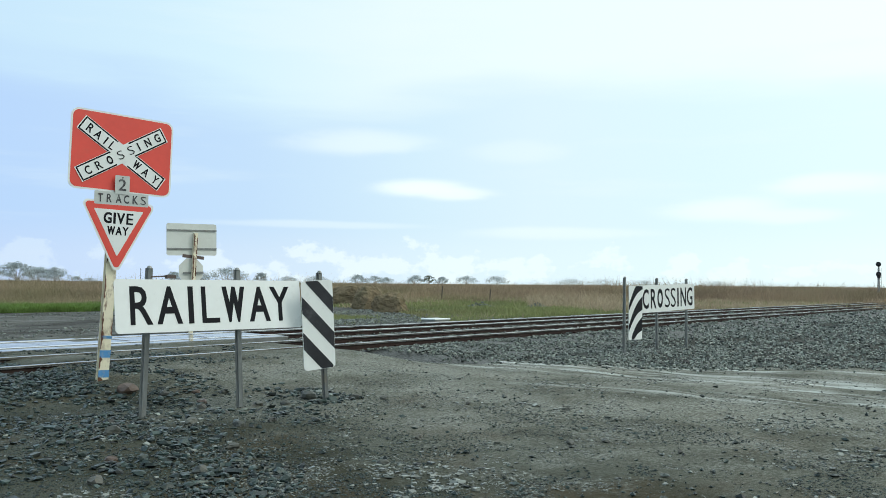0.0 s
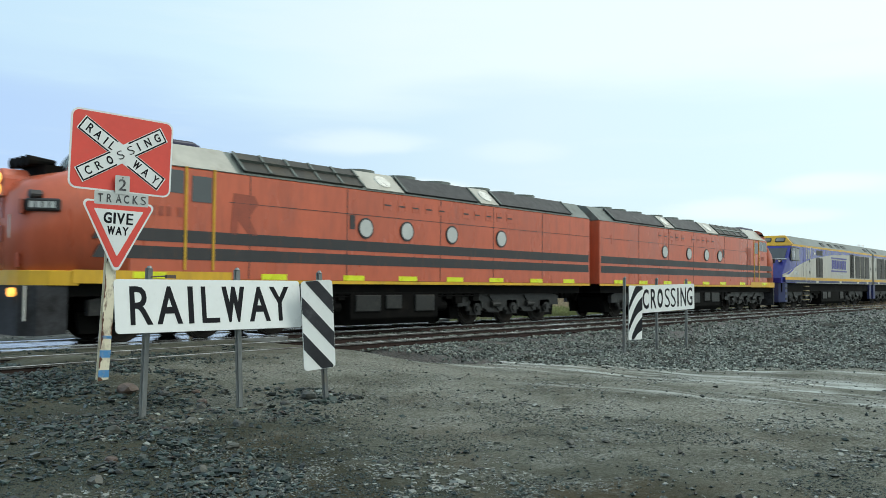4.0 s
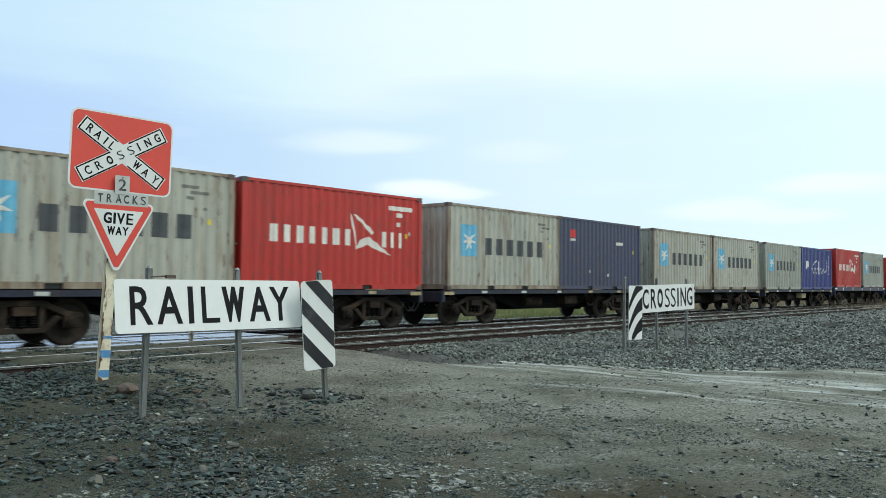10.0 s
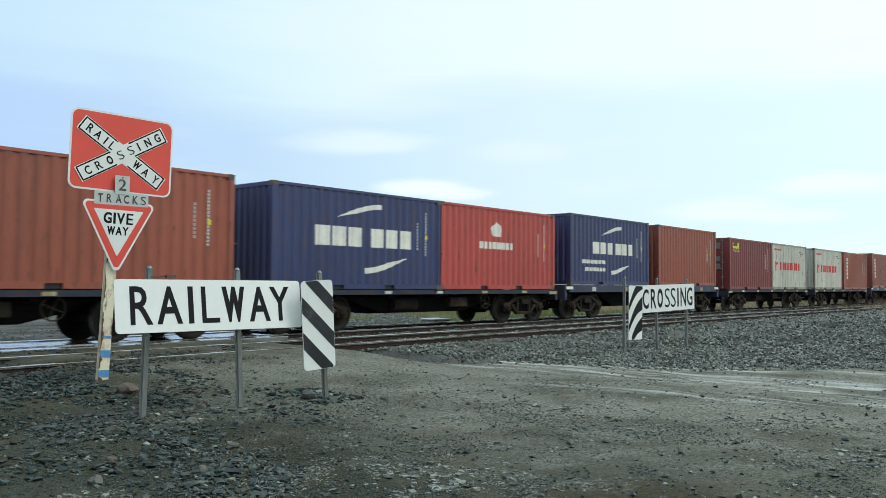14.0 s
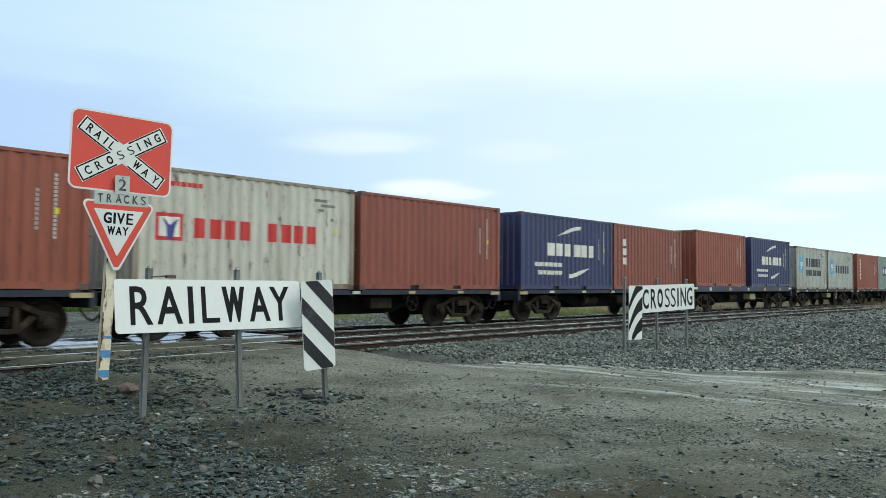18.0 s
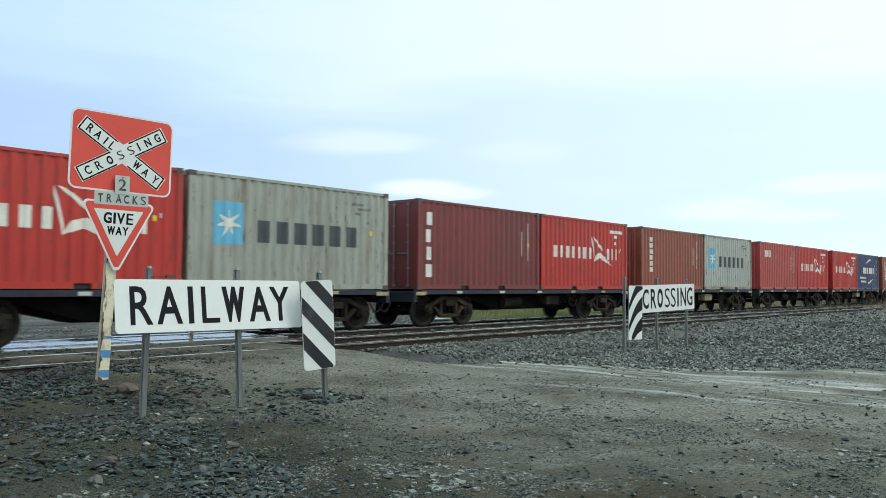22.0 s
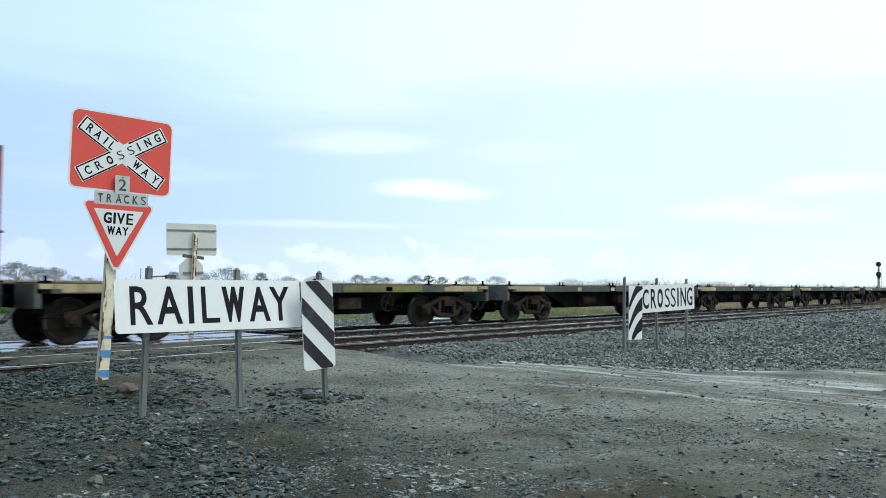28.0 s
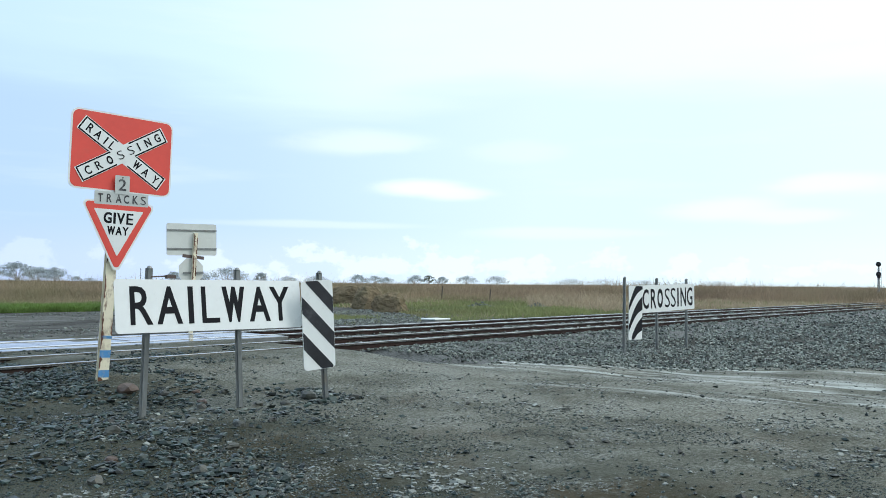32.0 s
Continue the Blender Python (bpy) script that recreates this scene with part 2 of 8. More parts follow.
M["grille"] = mat("grille", (0.050, 0.048, 0.042), 0.55, 0.3, 0.35, 2.0, dirt=(0.13, 0.10, 0.06), dirt_amount=0.25)
M["rubber"] = mat("rubber", (0.02, 0.02, 0.02), 0.7, 0, 0.2, 6.0)
M["galvanised"] = mat("galvanised", (0.22, 0.23, 0.225), 0.5, 0.5, 0.25, 5.0, (1, 1, 0.3), (0.22, 0.16, 0.10), 0.2, 4.0)
M["sign_white"] = mat("sign_white", (0.75, 0.77, 0.755), 0.35, 0, 0.03, 1.5, dirt=(0.45, 0.45, 0.42), dirt_amount=0.05, dirt_scale=9.0, bump=0.02)
M["sign_red"] = mat("sign_red", (0.70, 0.070, 0.050), 0.5, 0, 0.06, 1.5, dirt=(0.50, 0.12, 0.09), dirt_amount=0.1, bump=0.02)
M["sign_black"] = mat("sign_black", (0.010, 0.010, 0.013), 0.5, 0, 0.2, 2.5, dirt=(0.06, 0.06, 0.06), dirt_amount=0.06, dirt_scale=5.0, bump=0.02, spec=0.12)
M["stripe_grey"] = mat("stripe_grey", (0.030, 0.031, 0.036), 0.5, 0, 0.35, 1.2, dirt=(0.13, 0.13, 0.14), dirt_amount=0.30, dirt_scale=2.2, bump=0.02, spec=0.25)
M["worn_black"] = mat("worn_black", (0.045, 0.045, 0.05), 0.55, 0, 0.3, 6.0, dirt=(0.30, 0.31, 0.30), dirt_amount=0.35, dirt_scale=18.0, bump=0.02)
M["plate_grey"] = mat("plate_grey", (0.50, 0.52, 0.50), 0.4, 0, 0.1, 3.0, dirt=(0.28, 0.26, 0.22), dirt_amount=0.15, bump=0.02)
M["sign_back"] = mat("sign_back", (0.60, 0.62, 0.58), 0.5, 0.0, 0.06, 3.0, dirt=(0.42, 0.36, 0.30), dirt_amount=0.12)
M["post_cream"] = mat("post_cream", (0.76, 0.70, 0.53), 0.6, 0, 0.06, 3.0, dirt=(0.14, 0.06, 0.03), dirt_amount=0.42, dirt_scale=9.0, dirt_stretch=(1, 1, 0.6), rust=(0.12, 0.05, 0.025))
M["rust_scale"] = mat("rust_scale", (0.13, 0.055, 0.03), 0.8, 0, 0.35, 9.0, dirt=(0.05, 0.025, 0.018), dirt_amount=0.4, dirt_scale=14.0, bump=0.4)
M["post_blue"] = mat("post_blue", (0.08, 0.25, 0.50), 0.55, 0, 0.15, 4.0, dirt=(0.5, 0.45, 0.3), dirt_amount=0.32, dirt_scale=14.0)
M["rail_rust"] = mat("rail_rust", (0.036, 0.021, 0.018), 0.75, 0.0, 0.3, 1.0, dirt=(0.075, 0.05, 0.04), dirt_amount=0.28, spec=0.2)
M["rail_head"] = mat("rail_head", (0.72, 0.72, 0.72), 0.14, 1.0, 0.08, 2.0, (0.2, 1, 1), bump=0.03)
M["dull_head"] = mat("dull_head", (0.44, 0.43, 0.42), 0.07, 0.85, 0.2, 2.0, (0.2, 1, 1), dirt=(0.045, 0.030, 0.024), dirt_amount=0.55, bump=0, rough_var=0.02)
M["concrete"] = mat("concrete", (0.26, 0.26, 0.24), 0.6, 0, 0.2, 4.0, dirt=(0.10, 0.09, 0.08), dirt_amount=0.4)
M["wet_concrete"] = mat("wet_concrete", (0.17, 0.175, 0.17), 0.12, 0, 0.3, 1.2, dirt=(0.07, 0.065, 0.055), dirt_amount=0.4, dirt_scale=1.1, bump=0.06, bump_scale=12, rough_var=0.08, spec=0.5)
M["ballast"] = mat("ballast", (0.122, 0.138, 0.118), 0.42, 0, 0.3, 8.0, rand=0.9, island=True, world=True, bump=0.4, bump_scale=60)
M["stone"] = mat("stone", (0.027, 0.041, 0.037), 0.34, 0, 0.3, 8.0, rand=0.8, island=True, world=True, bump=0.4, bump_scale=60, spec=0.36)
M["rock"] = mat("rock", (0.060, 0.062, 0.052), 0.5, 0, 0.3, 6.0, dirt=(0.12, 0.09, 0.06), dirt_amount=0.3, rand=0.4, bump=0.5)
M["red_rock"] = mat("red_rock", (0.095, 0.062, 0.045), 0.5, 0, 0.25, 6.0, dirt=(0.14, 0.12, 0.10), dirt_amount=0.4, bump=0.5)
M["boulder"] = mat("boulder", (0.185, 0.145, 0.092), 0.85, 0, 0.45, 0.9, dirt=(0.085, 0.080, 0.048), dirt_amount=0.5, dirt_scale=0.9, bump=0.25, bump_scale=9, spec=0.1)
M["dry_grass"] = mat("dry_grass", (0.335, 0.250, 0.170), 0.8, 0, 0.45, 0.09, rand=0.16, island=True, world=True, bump=0, dirt=(0.165, 0.170, 0.080), dirt_amount=0.55, dirt_scale=0.06)
M["straw"] = mat("straw", (0.43, 0.345, 0.235), 0.8, 0, 0.25, 0.3, rand=0.18, island=True, world=True, bump=0, dirt=(0.17, 0.15, 0.07), dirt_amount=0.35, dirt_scale=0.25)
M["green_grass"] = mat("green_grass", (0.225, 0.250, 0.100), 0.75, 0, 0.3, 0.35, rand=0.22, island=True, world=True, bump=0, dirt=(0.25, 0.20, 0.10), dirt_amount=0.30, dirt_scale=0.16)
M["lush_grass"] = mat("lush_grass", (0.150, 0.235, 0.055), 0.7, 0, 0.25, 0.35, rand=0.2, island=True, world=True, bump=0)
# pale blue-grey leaf colour: the distance haze over the trees is mixed in
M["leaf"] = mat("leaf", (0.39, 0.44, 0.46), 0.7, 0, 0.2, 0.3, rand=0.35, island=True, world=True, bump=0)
M["dark_leaf"] = mat("dark_leaf", (0.10, 0.125, 0.085), 0.7, 0, 0.2, 0.3, rand=0.35, island=True, world=True, bump=0)
M["chip"] = mat("chip", (0.14, 0.15, 0.132), 0.30, 0, 0.3, 8.0, rand=0.6, island=True, world=True, bump=0)
M["moss"] = mat("moss", (0.17, 0.18, 0.045), 0.8, 0, 0.5, 3.0, dirt=(0.05, 0.05, 0.035), dirt_amount=0.5, dirt_scale=2.5)
M["old_timber"] = mat("old_timber", (0.085, 0.070, 0.055), 0.85, 0, 0.3, 3.0)
M["bark"] = mat("bark", (0.34, 0.32, 0.30), 0.8, 0, 0.3, 2.0)


def let_light_through(name, share):
    """Thin leaves: part of the light passes to the other side."""
    nt = M[name].node_tree
    b, out = nt.nodes["Principled BSDF"], nt.nodes["Material Output"]
    tr, mx = nt.nodes.new("ShaderNodeBsdfTranslucent"), nt.nodes.new("ShaderNodeMixShader")
    nt.links.new(b.inputs["Base Color"].links[0].from_socket, tr.inputs["Color"])
    mx.inputs[0].default_value = share
    nt.links.new(b.outputs[0], mx.inputs[1])
    nt.links.new(tr.outputs[0], mx.inputs[2])
    nt.links.new(mx.outputs[0], out.inputs["Surface"])


for leafy in ("leaf", "dry_grass", "straw", "green_grass", "lush_grass"):
    let_light_through(leafy, 0.4)


def lamp_mat(name, colour, strength):
    m = mat(name, colour, 0.3, 0, 0.02, 3.0, bump=0)
    b = m.node_tree.nodes["Principled BSDF"]
    b.inputs["Emission Color"].default_value, b.inputs["Emission Strength"].default_value = (*colour, 1), strength
    M[name] = m


lamp_mat("lamp_warm", (1.0, 0.55, 0.14), 1.7)
lamp_mat("lamp_amber", (1.0, 0.45, 0.08), 1.6)


def glass_mat():
    m = mat("window_glass", (0.050, 0.055, 0.058), 0.06, 0, 0.1, 2.0, bump=0, rough_var=0.02)
    m.node_tree.nodes["Principled BSDF"].inputs["Specular IOR Level"].default_value = 0.8
    M["glass"] = m
    # base lifted: sky reflection and a dirty film are put into the glass colour
    M["screen_glass"] = mat("screen_glass", (0.15, 0.185, 0.165), 0.08, 0, 0.35, 2.5, dirt=(0.06, 0.07, 0.065), dirt_amount=0.35, bump=0, rough_var=0.03, spec=0.8)


glass_mat()


def ground_material():
    """Wet gravel and mud, washed wheel tracks that leave the crossing, paled by painted wet sheen, pale and dark
    patches.
    """
    m = bpy.data.materials.new("wet_gravel_road")
    m.use_nodes = True
    nt = m.node_tree
    N, link = nt.nodes.new, nt.links.new
    b = nt.nodes["Principled BSDF"]
    geo, sep = N("ShaderNodeNewGeometry"), N("ShaderNodeSeparateXYZ")
    link(geo.outputs["Position"], sep.inputs[0])

    def op(kind, a, b_=None, clamp=False):
        q = N("ShaderNodeMath")
        q.operation, q.use_clamp = kind, clamp
        for i, v in enumerate((a, b_)):
            if v is None:
                continue
            if isinstance(v, (int, float)):
                q.inputs[i].default_value = v
            else:
                link(v, q.inputs[i])
        return q.outputs[0]

    def tex(s, detail=5.0, rough=0.6, st=(1, 1, 1), rz=0.0):
        mp, n = N("ShaderNodeMapping"), N("ShaderNodeTexNoise")
        mp.inputs["Scale"].default_value, mp.inputs["Rotation"].default_value = st, (0, 0, rz)
        link(geo.outputs["Position"], mp.inputs["Vector"])
        link(mp.outputs[0], n.inputs["Vector"])
        n.inputs["Scale"].default_value, n.inputs["Detail"].default_value, n.inputs["Roughness"].default_value = s, detail, rough
        return n.outputs[0]

    def ranged(v, a, c, lo=0.0, hi=1.0):
        r = N("ShaderNodeMapRange")
        r.interpolation_type = "SMOOTHSTEP"
        for k, w in (("From Min", a), ("From Max", c), ("To Min", lo), ("To Max", hi)):
            r.inputs[k].default_value = w
        link(v, r.inputs["Value"])
        return r.outputs[0]

    def mix(f, a, c):
        q = N("ShaderNodeMix")
        q.data_type = "RGBA"
        link(f, q.inputs["Factor"])
        for k, v in (("A", a), ("B", c)):
            if isinstance(v, tuple):
                q.inputs[k].default_value = (*v, 1)
            else:
                link(v, q.inputs[k])
        return q.outputs["Result"]

    patch, grit, speck = tex(0.55), tex(9.0, 6.0, 0.7), tex(30.0, 5.0, 0.75)
    col = mix(ranged(patch, 0.35, 0.65), (0.032, 0.0315, 0.0170), (0.056, 0.060, 0.039))
    col = mix(ranged(tex(0.9, 4.0, 0.6), 0.50, 0.66, 0.0, 0.60), col, (0.060, 0.043, 0.020))
    col = mix(ranged(grit, 0.48, 0.70, 0.0, 0.5), col, (0.078, 0.080, 0.064))
    col = mix(ranged(speck, 0.58, 0.72, 0.0, 0.6), col, (0.18, 0.185, 0.17))
    col = mix(ranged(speck, 0.40, 0.28, 0.0, 0.7), col, (0.035, 0.032, 0.028))
    paler = op("MULTIPLY", op("MULTIPLY", ranged(sep.outputs["Y"], 13.2, 10.5, 0.42, 1.0), ranged(sep.outputs["X"], 3.2, 9.0)), op("MULTIPLY", ranged(op("ADD", op("MULTIPLY", sep.outputs["X"], 0.905), op("MULTIPLY", sep.outputs["Y"], 0.425)), 3.2, 10.0), ranged(patch, 0.30, 0.62, 0.35, 1.0)))
    col = mix(op("MULTIPLY", paler, 0.72), col, mix(ranged(speck, 0.44, 0.58), (0.118, 0.118, 0.090), (0.37, 0.375, 0.325)))
    wash = tex(1.5, 6.0, 0.72)
    col = mix(op("MULTIPLY", ranged(wash, 0.50, 0.64), op("MULTIPLY", ranged(sep.outputs["X"], 3.6, 6.5), 0.6)), col, mix(ranged(speck, 0.44, 0.58), (0.085, 0.086, 0.068), (0.30, 0.31, 0.275)))
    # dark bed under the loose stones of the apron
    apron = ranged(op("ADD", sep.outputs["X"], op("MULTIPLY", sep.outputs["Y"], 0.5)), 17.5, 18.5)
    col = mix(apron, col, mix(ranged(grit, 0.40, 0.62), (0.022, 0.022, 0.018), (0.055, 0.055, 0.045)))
    # wheel tracks: bands along the road, that bend where it nears the crossing, broken up by noise drawn out along them
    bend = op("MULTIPLY", op("MAXIMUM", op("SUBTRACT", sep.outputs["Y"], 7.0), 0.0), 0.20)
    u = op("ADD", op("ADD", sep.outputs["X"], bend), op("MULTIPLY", op("SUBTRACT", tex(0.5, 5.0, 0.6), 0.5), 0.75))
    streak = tex(1.0, 6.0, 0.70, (4.2, 0.45, 1.0), radians(3))
    total = None
    for centre, width, slope in ((13.25, 0.50, 0.0), (12.3, 0.42, 0.0), (12.4, 0.36, 0.35), (16.5, 0.34, 0.35)):
        d = op("DIVIDE", op("SUBTRACT", op("ADD", u, op("MULTIPLY", sep.outputs["Y"], slope)), centre), width)
        g = op("POWER", 2.718, op("MULTIPLY", op("MULTIPLY", d, d), -1.0))
        total = g if total is None else op("ADD", total, g)
    onroad = op("MULTIPLY", ranged(sep.outputs["Y"], 0.3, 2.0), op("MULTIPLY", ranged(sep.outputs["Y"], 12.0, 9.0), ranged(sep.outputs["X"], 9.4, 11.0)))
    track = op("MULTIPLY", op("MULTIPLY", total, ranged(streak, 0.45, 0.62)), onroad, True)
    # whitish mix: sky sheen on the wet tracks is put into the colour
    col = mix(op("MULTIPLY", track, 0.80), col, (0.52, 0.55, 0.52))
    # beyond the tracks: paler gravel apron, then the soil of the field
    beyond = ranged(sep.outputs["Y"], 18.5, 20.0)
    col = mix(beyond, col, mix(ranged(op("ADD", op("MULTIPLY", grit, 0.5), op("MULTIPLY", tex(0.45, 6.0, 0.7, (0.4, 1.0, 1.0)), 1.0)), 0.62, 0.92), (0.030, 0.026, 0.019), (0.155, 0.154, 0.138)))
    field = ranged(sep.outputs["Y"], 42.0, 46.0)
    col = mix(field, col, mix(ranged(patch, 0.3, 0.7), (0.20, 0.155, 0.085), (0.13, 0.13, 0.055)))
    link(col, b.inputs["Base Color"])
    wet = op("ADD", op("MULTIPLY", ranged(patch, 0.6, 0.4), 0.25), op("MULTIPLY", track, -0.22))
    rough = op("ADD", op("ADD", wet, 0.56), op("MULTIPLY", grit, 0.15), True)
    link(op("MAXIMUM", rough, op("MULTIPLY", beyond, 0.7)), b.inputs["Roughness"])
    b.inputs["Specular IOR Level"].default_value = 0.18
    bp, bp2 = N("ShaderNodeBump"), N("ShaderNodeBump")
    bp.inputs["Strength"].default_value, bp.inputs["Distance"].default_value = 0.9, 0.03
    link(tex(26.0, 6.0, 0.7), bp.inputs["Height"])
    bp2.inputs["Strength"].default_value, bp2.inputs["Distance"].default_value = 0.5, 0.05
    link(tex(4.0, 4.0, 0.6), bp2.inputs["Height"])
    link(bp.outputs[0], bp2.inputs["Normal"])
    link(bp2.outputs[0], b.inputs["Normal"])
    return m


M["ground"] = ground_material()


# ---------------------------------------------------------------- mesh helpers
def box(bm, x0, x1, y0, y1, z0, z1):
    v = [bm.verts.new(p) for p in ((x0, y0, z0), (x1, y0, z0), (x1, y1, z0), (x0, y1, z0), (x0, y0, z1), (x1, y0, z1), (x1, y1, z1), (x0, y1, z1))]
    for f in ((3, 2, 1, 0), (4, 5, 6, 7), (0, 1, 5, 4), (1, 2, 6, 5), (2, 3, 7, 6), (3, 0, 4, 7)):
        bm.faces.new([v[i] for i in f])


def cyl(bm, c, r, h, axis="Z", seg=16, r2=None):
    turn = {"Z": Matrix(), "X": Matrix.Rotation(radians(90), 4, "Y"), "Y": Matrix.Rotation(radians(90), 4, "X")}[axis]
    bmesh.ops.create_cone(bm, cap_ends=True, segments=seg, radius1=r, radius2=r if r2 is None else r2, depth=h, matrix=Matrix.Translation(c) @ turn)


def rod(bm, a, b, r, seg=6):
    a, b = Vector(a), Vector(b)
    d = b - a
    m = Matrix.Translation((a + b) / 2) @ d.to_track_quat("Z", "Y").to_matrix().to_4x4()
    bmesh.ops.create_cone(bm, cap_ends=True, segments=seg, radius1=r, radius2=r, depth=d.length, matrix=m)


def tube(bm, pts, r, seg=6):
    for a, b in zip(pts, pts[1:]):
        rod(bm, a, b, r, seg)


def prism(bm, pts, axis, a, b):
    """A polygon of (u, v) pairs drawn out along an axis from a to b."""
    put = {"X": lambda u, v, w: (w, u, v), "Y": lambda u, v, w: (u, w, v), "Z": lambda u, v, w: (u, v, w)}[axis]
    lo, hi = [bm.verts.new(put(u, v, a)) for u, v in pts], [bm.verts.new(put(u, v, b)) for u, v in pts]
    bm.faces.new(lo[::-1])
    bm.faces.new(hi)
    n = len(pts)
    for i in range(n):
        bm.faces.new((lo[i], lo[(i + 1) % n], hi[(i + 1) % n], hi[i]))


def rounded(w, h, r, n=5):
    """Corner points of a rounded rectangle about the origin."""
    out = []
    for cx, cy, a0 in ((w / 2 - r, h / 2 - r, 0), (-w / 2 + r, h / 2 - r, 90), (-w / 2 + r, -h / 2 + r, 180), (w / 2 - r, -h / 2 + r, 270)):
        for i in range(n + 1):
            a = radians(a0 + 90 * i / n)
            out.append((cx + r * math.cos(a), cy + r * math.sin(a)))
    return out


def mesh_of(name, bm, material, bevel=0.0, smooth=False):
    bmesh.ops.recalc_face_normals(bm, faces=bm.faces)
    if bevel:
        bmesh.ops.bevel(bm, geom=[e for e in bm.edges if len(e.link_faces) == 2 and e.calc_face_angle(0) > 0.6], offset=bevel, segments=1, affect="EDGES", clamp_overlap=True)
    me = bpy.data.meshes.new(name)
    bm.to_mesh(me)
    bm.free()
    me.materials.append(M[material])
    if smooth:
        me.polygons.foreach_set("use_smooth", [True] * len(me.polygons))
    return me


def part(name, bm, material, parent, label="", bevel=0.0, smooth=False, m=None):
    ob = new(name, mesh_of(name, bm, material, bevel, smooth))
    ob.parent = parent
    if m is not None:
        ob.matrix_basis = m
    return tagged(ob, label)


def thing(name, m, label, category, group="", kind=""):
    ob = new(name)
    ob.empty_display_size = 0.2
    ob.matrix_basis = m
    return tagged(ob, label, category, group, kind)


def single(name, bm, material, m, label, category, group="", kind="", bevel=0.0, smooth=False):
    ob = new(name, mesh_of(name, bm, material, bevel, smooth))
    ob.matrix_basis = m
    return tagged(ob, label, category, group, kind)


def word(name, text, w, h, material, parent, m, bold=0.0, spacing=1.0):
    """Letters of the built-in font as a thin mesh, w by h, centred, read from the -y side."""
    cu = bpy.data.curves.new(name, "FONT")
    cu.body, cu.extrude, cu.offset, cu.space_character, cu.resolution_u = text, 0.0015, bold, spacing, 3
    tmp = new("tmp", cu)
    me = bpy.data.meshes.new_from_object(tmp.evaluated_get(bpy.context.evaluated_depsgraph_get()))
    bpy.data.objects.remove(tmp)
    co = np.empty(len(me.vertices) * 3)
    me.vertices.foreach_get("co", co)
    co = co.reshape(-1, 3)
    lo, hi = co.min(0), co.max(0)
    x = (co[:, 0] - (lo[0] + hi[0]) / 2) * w / (hi[0] - lo[0])
    z = (co[:, 1] - (lo[1] + hi[1]) / 2) * h / (hi[1] - lo[1])
    co = np.stack([x, -co[:, 2], z], 1)
    me.vertices.foreach_set("co", co.ravel())
    me.materials.clear()
    me.materials.append(M[material])
    me.update()
    ob = new(name, me)
    ob.parent, ob.matrix_basis = parent, m
    return ob


GLYPH = {}


def glyph_width(c):
    """Natural width of a letter of the built-in font."""
    if c not in GLYPH:
        cu = bpy.data.curves.new("glyph", "FONT")
        cu.body = c
        tmp = new("tmp", cu)
        me = bpy.data.meshes.new_from_object(tmp.evaluated_get(bpy.context.evaluated_depsgraph_get()))
        xs = [v.co.x for v in me.vertices]
        GLYPH[c] = max(xs) - min(xs)
        bpy.data.objects.remove(tmp)
    return GLYPH[c]


def letters(name, text, spans, h, material, parent, m, stroke):
    """A word whose letters have given left and right edges and strokes of one width, each a thin mesh."""
    stem = glyph_width("I")
    for c, (a, b) in zip(text, spans):
        share = min(0.8, stroke * (1.06 if c in "AVWY" else 1.0) / (b - a))
        bold = 0.0 if c == "I" else max(-0.03, min(0.07, (share * glyph_width(c) - stem) / (2 * (1 - share))))
        word(name, c, b - a, h, material, parent, m @ pose((a + b) / 2, 0, 0), bold)


def spread(text, centres, width, stroke):
    """Letter edges from centres: I as narrow as a stroke, W and A a little wider than the rest."""
    return [(c - w / 2, c + w / 2) for c, w in ((c, stroke if q == "I" else width * {"W": 1.25, "A": 1.1, "L": 0.8}.get(q, 1.0)) for q, c in zip(text, centres))]


def cloud_mesh(name, verts, faces, material):
    """A large mesh of triangles from arrays."""
    me = bpy.data.meshes.new(name)
    me.vertices.add(len(verts))
    me.vertices.foreach_set("co", np.asarray(verts, np.float32).ravel())
    n = len(faces)
    me.loops.add(n * 3)
    me.loops.foreach_set("vertex_index", np.asarray(faces, np.int32).ravel())
    me.polygons.add(n)
    me.polygons.foreach_set("loop_start", np.arange(n, dtype=np.int32) * 3)
    me.polygons.foreach_set("loop_total", np.full(n, 3, np.int32))
    me.polygons.foreach_set("use_smooth", [False] * n)
    me.materials.append(M[material])
    me.update(calc_edges=True)
    return me


# ---------------------------------------------------------------- ground
rng = np.random.default_rng(7)


def smooth(a, b, v):
    t = np.clip((np.asarray(v, float) - a) / (b - a), 0, 1)
    return t * t * (3 - 2 * t)


def ground_z(x, y):
    """Height of the ground sheet: the road rises to the rails at the crossing, ditches of ballast beside it."""
    x, y = np.asarray(x, float), np.asarray(y, float)
    on_crossing = smooth(4.6, 5.6, x) * (1 - smooth(10.5, 12.1, x))
    crown = smooth(8.8, 11.8, y) * (1 - smooth(18.4, 21.5, y))
    z = GROUND + crown * on_crossing * (-GROUND - 0.025)
    z = z + crown * (1 - on_crossing) * (-0.06)
    z = z + 0.05 * smooth(9.2, 10.8, y) * (1 - on_crossing) * (1 - smooth(4.6, 6.0, x)) * 2.2
    z = z - 0.10 * smooth(24, 60, y)
    near = (1 - smooth(30, 60, np.abs(x - 12))) * (1 - smooth(26, 40, y))
    wave = 0.018 * np.sin(x * 0.9 + 1.3 * np.sin(y * 0.7)) + 0.014 * np.sin(y * 1.7 + x * 0.5) + 0.008 * np.sin(x * 4.1 - y * 3.3)
    return z + wave * near * (1 - 0.7 * crown)


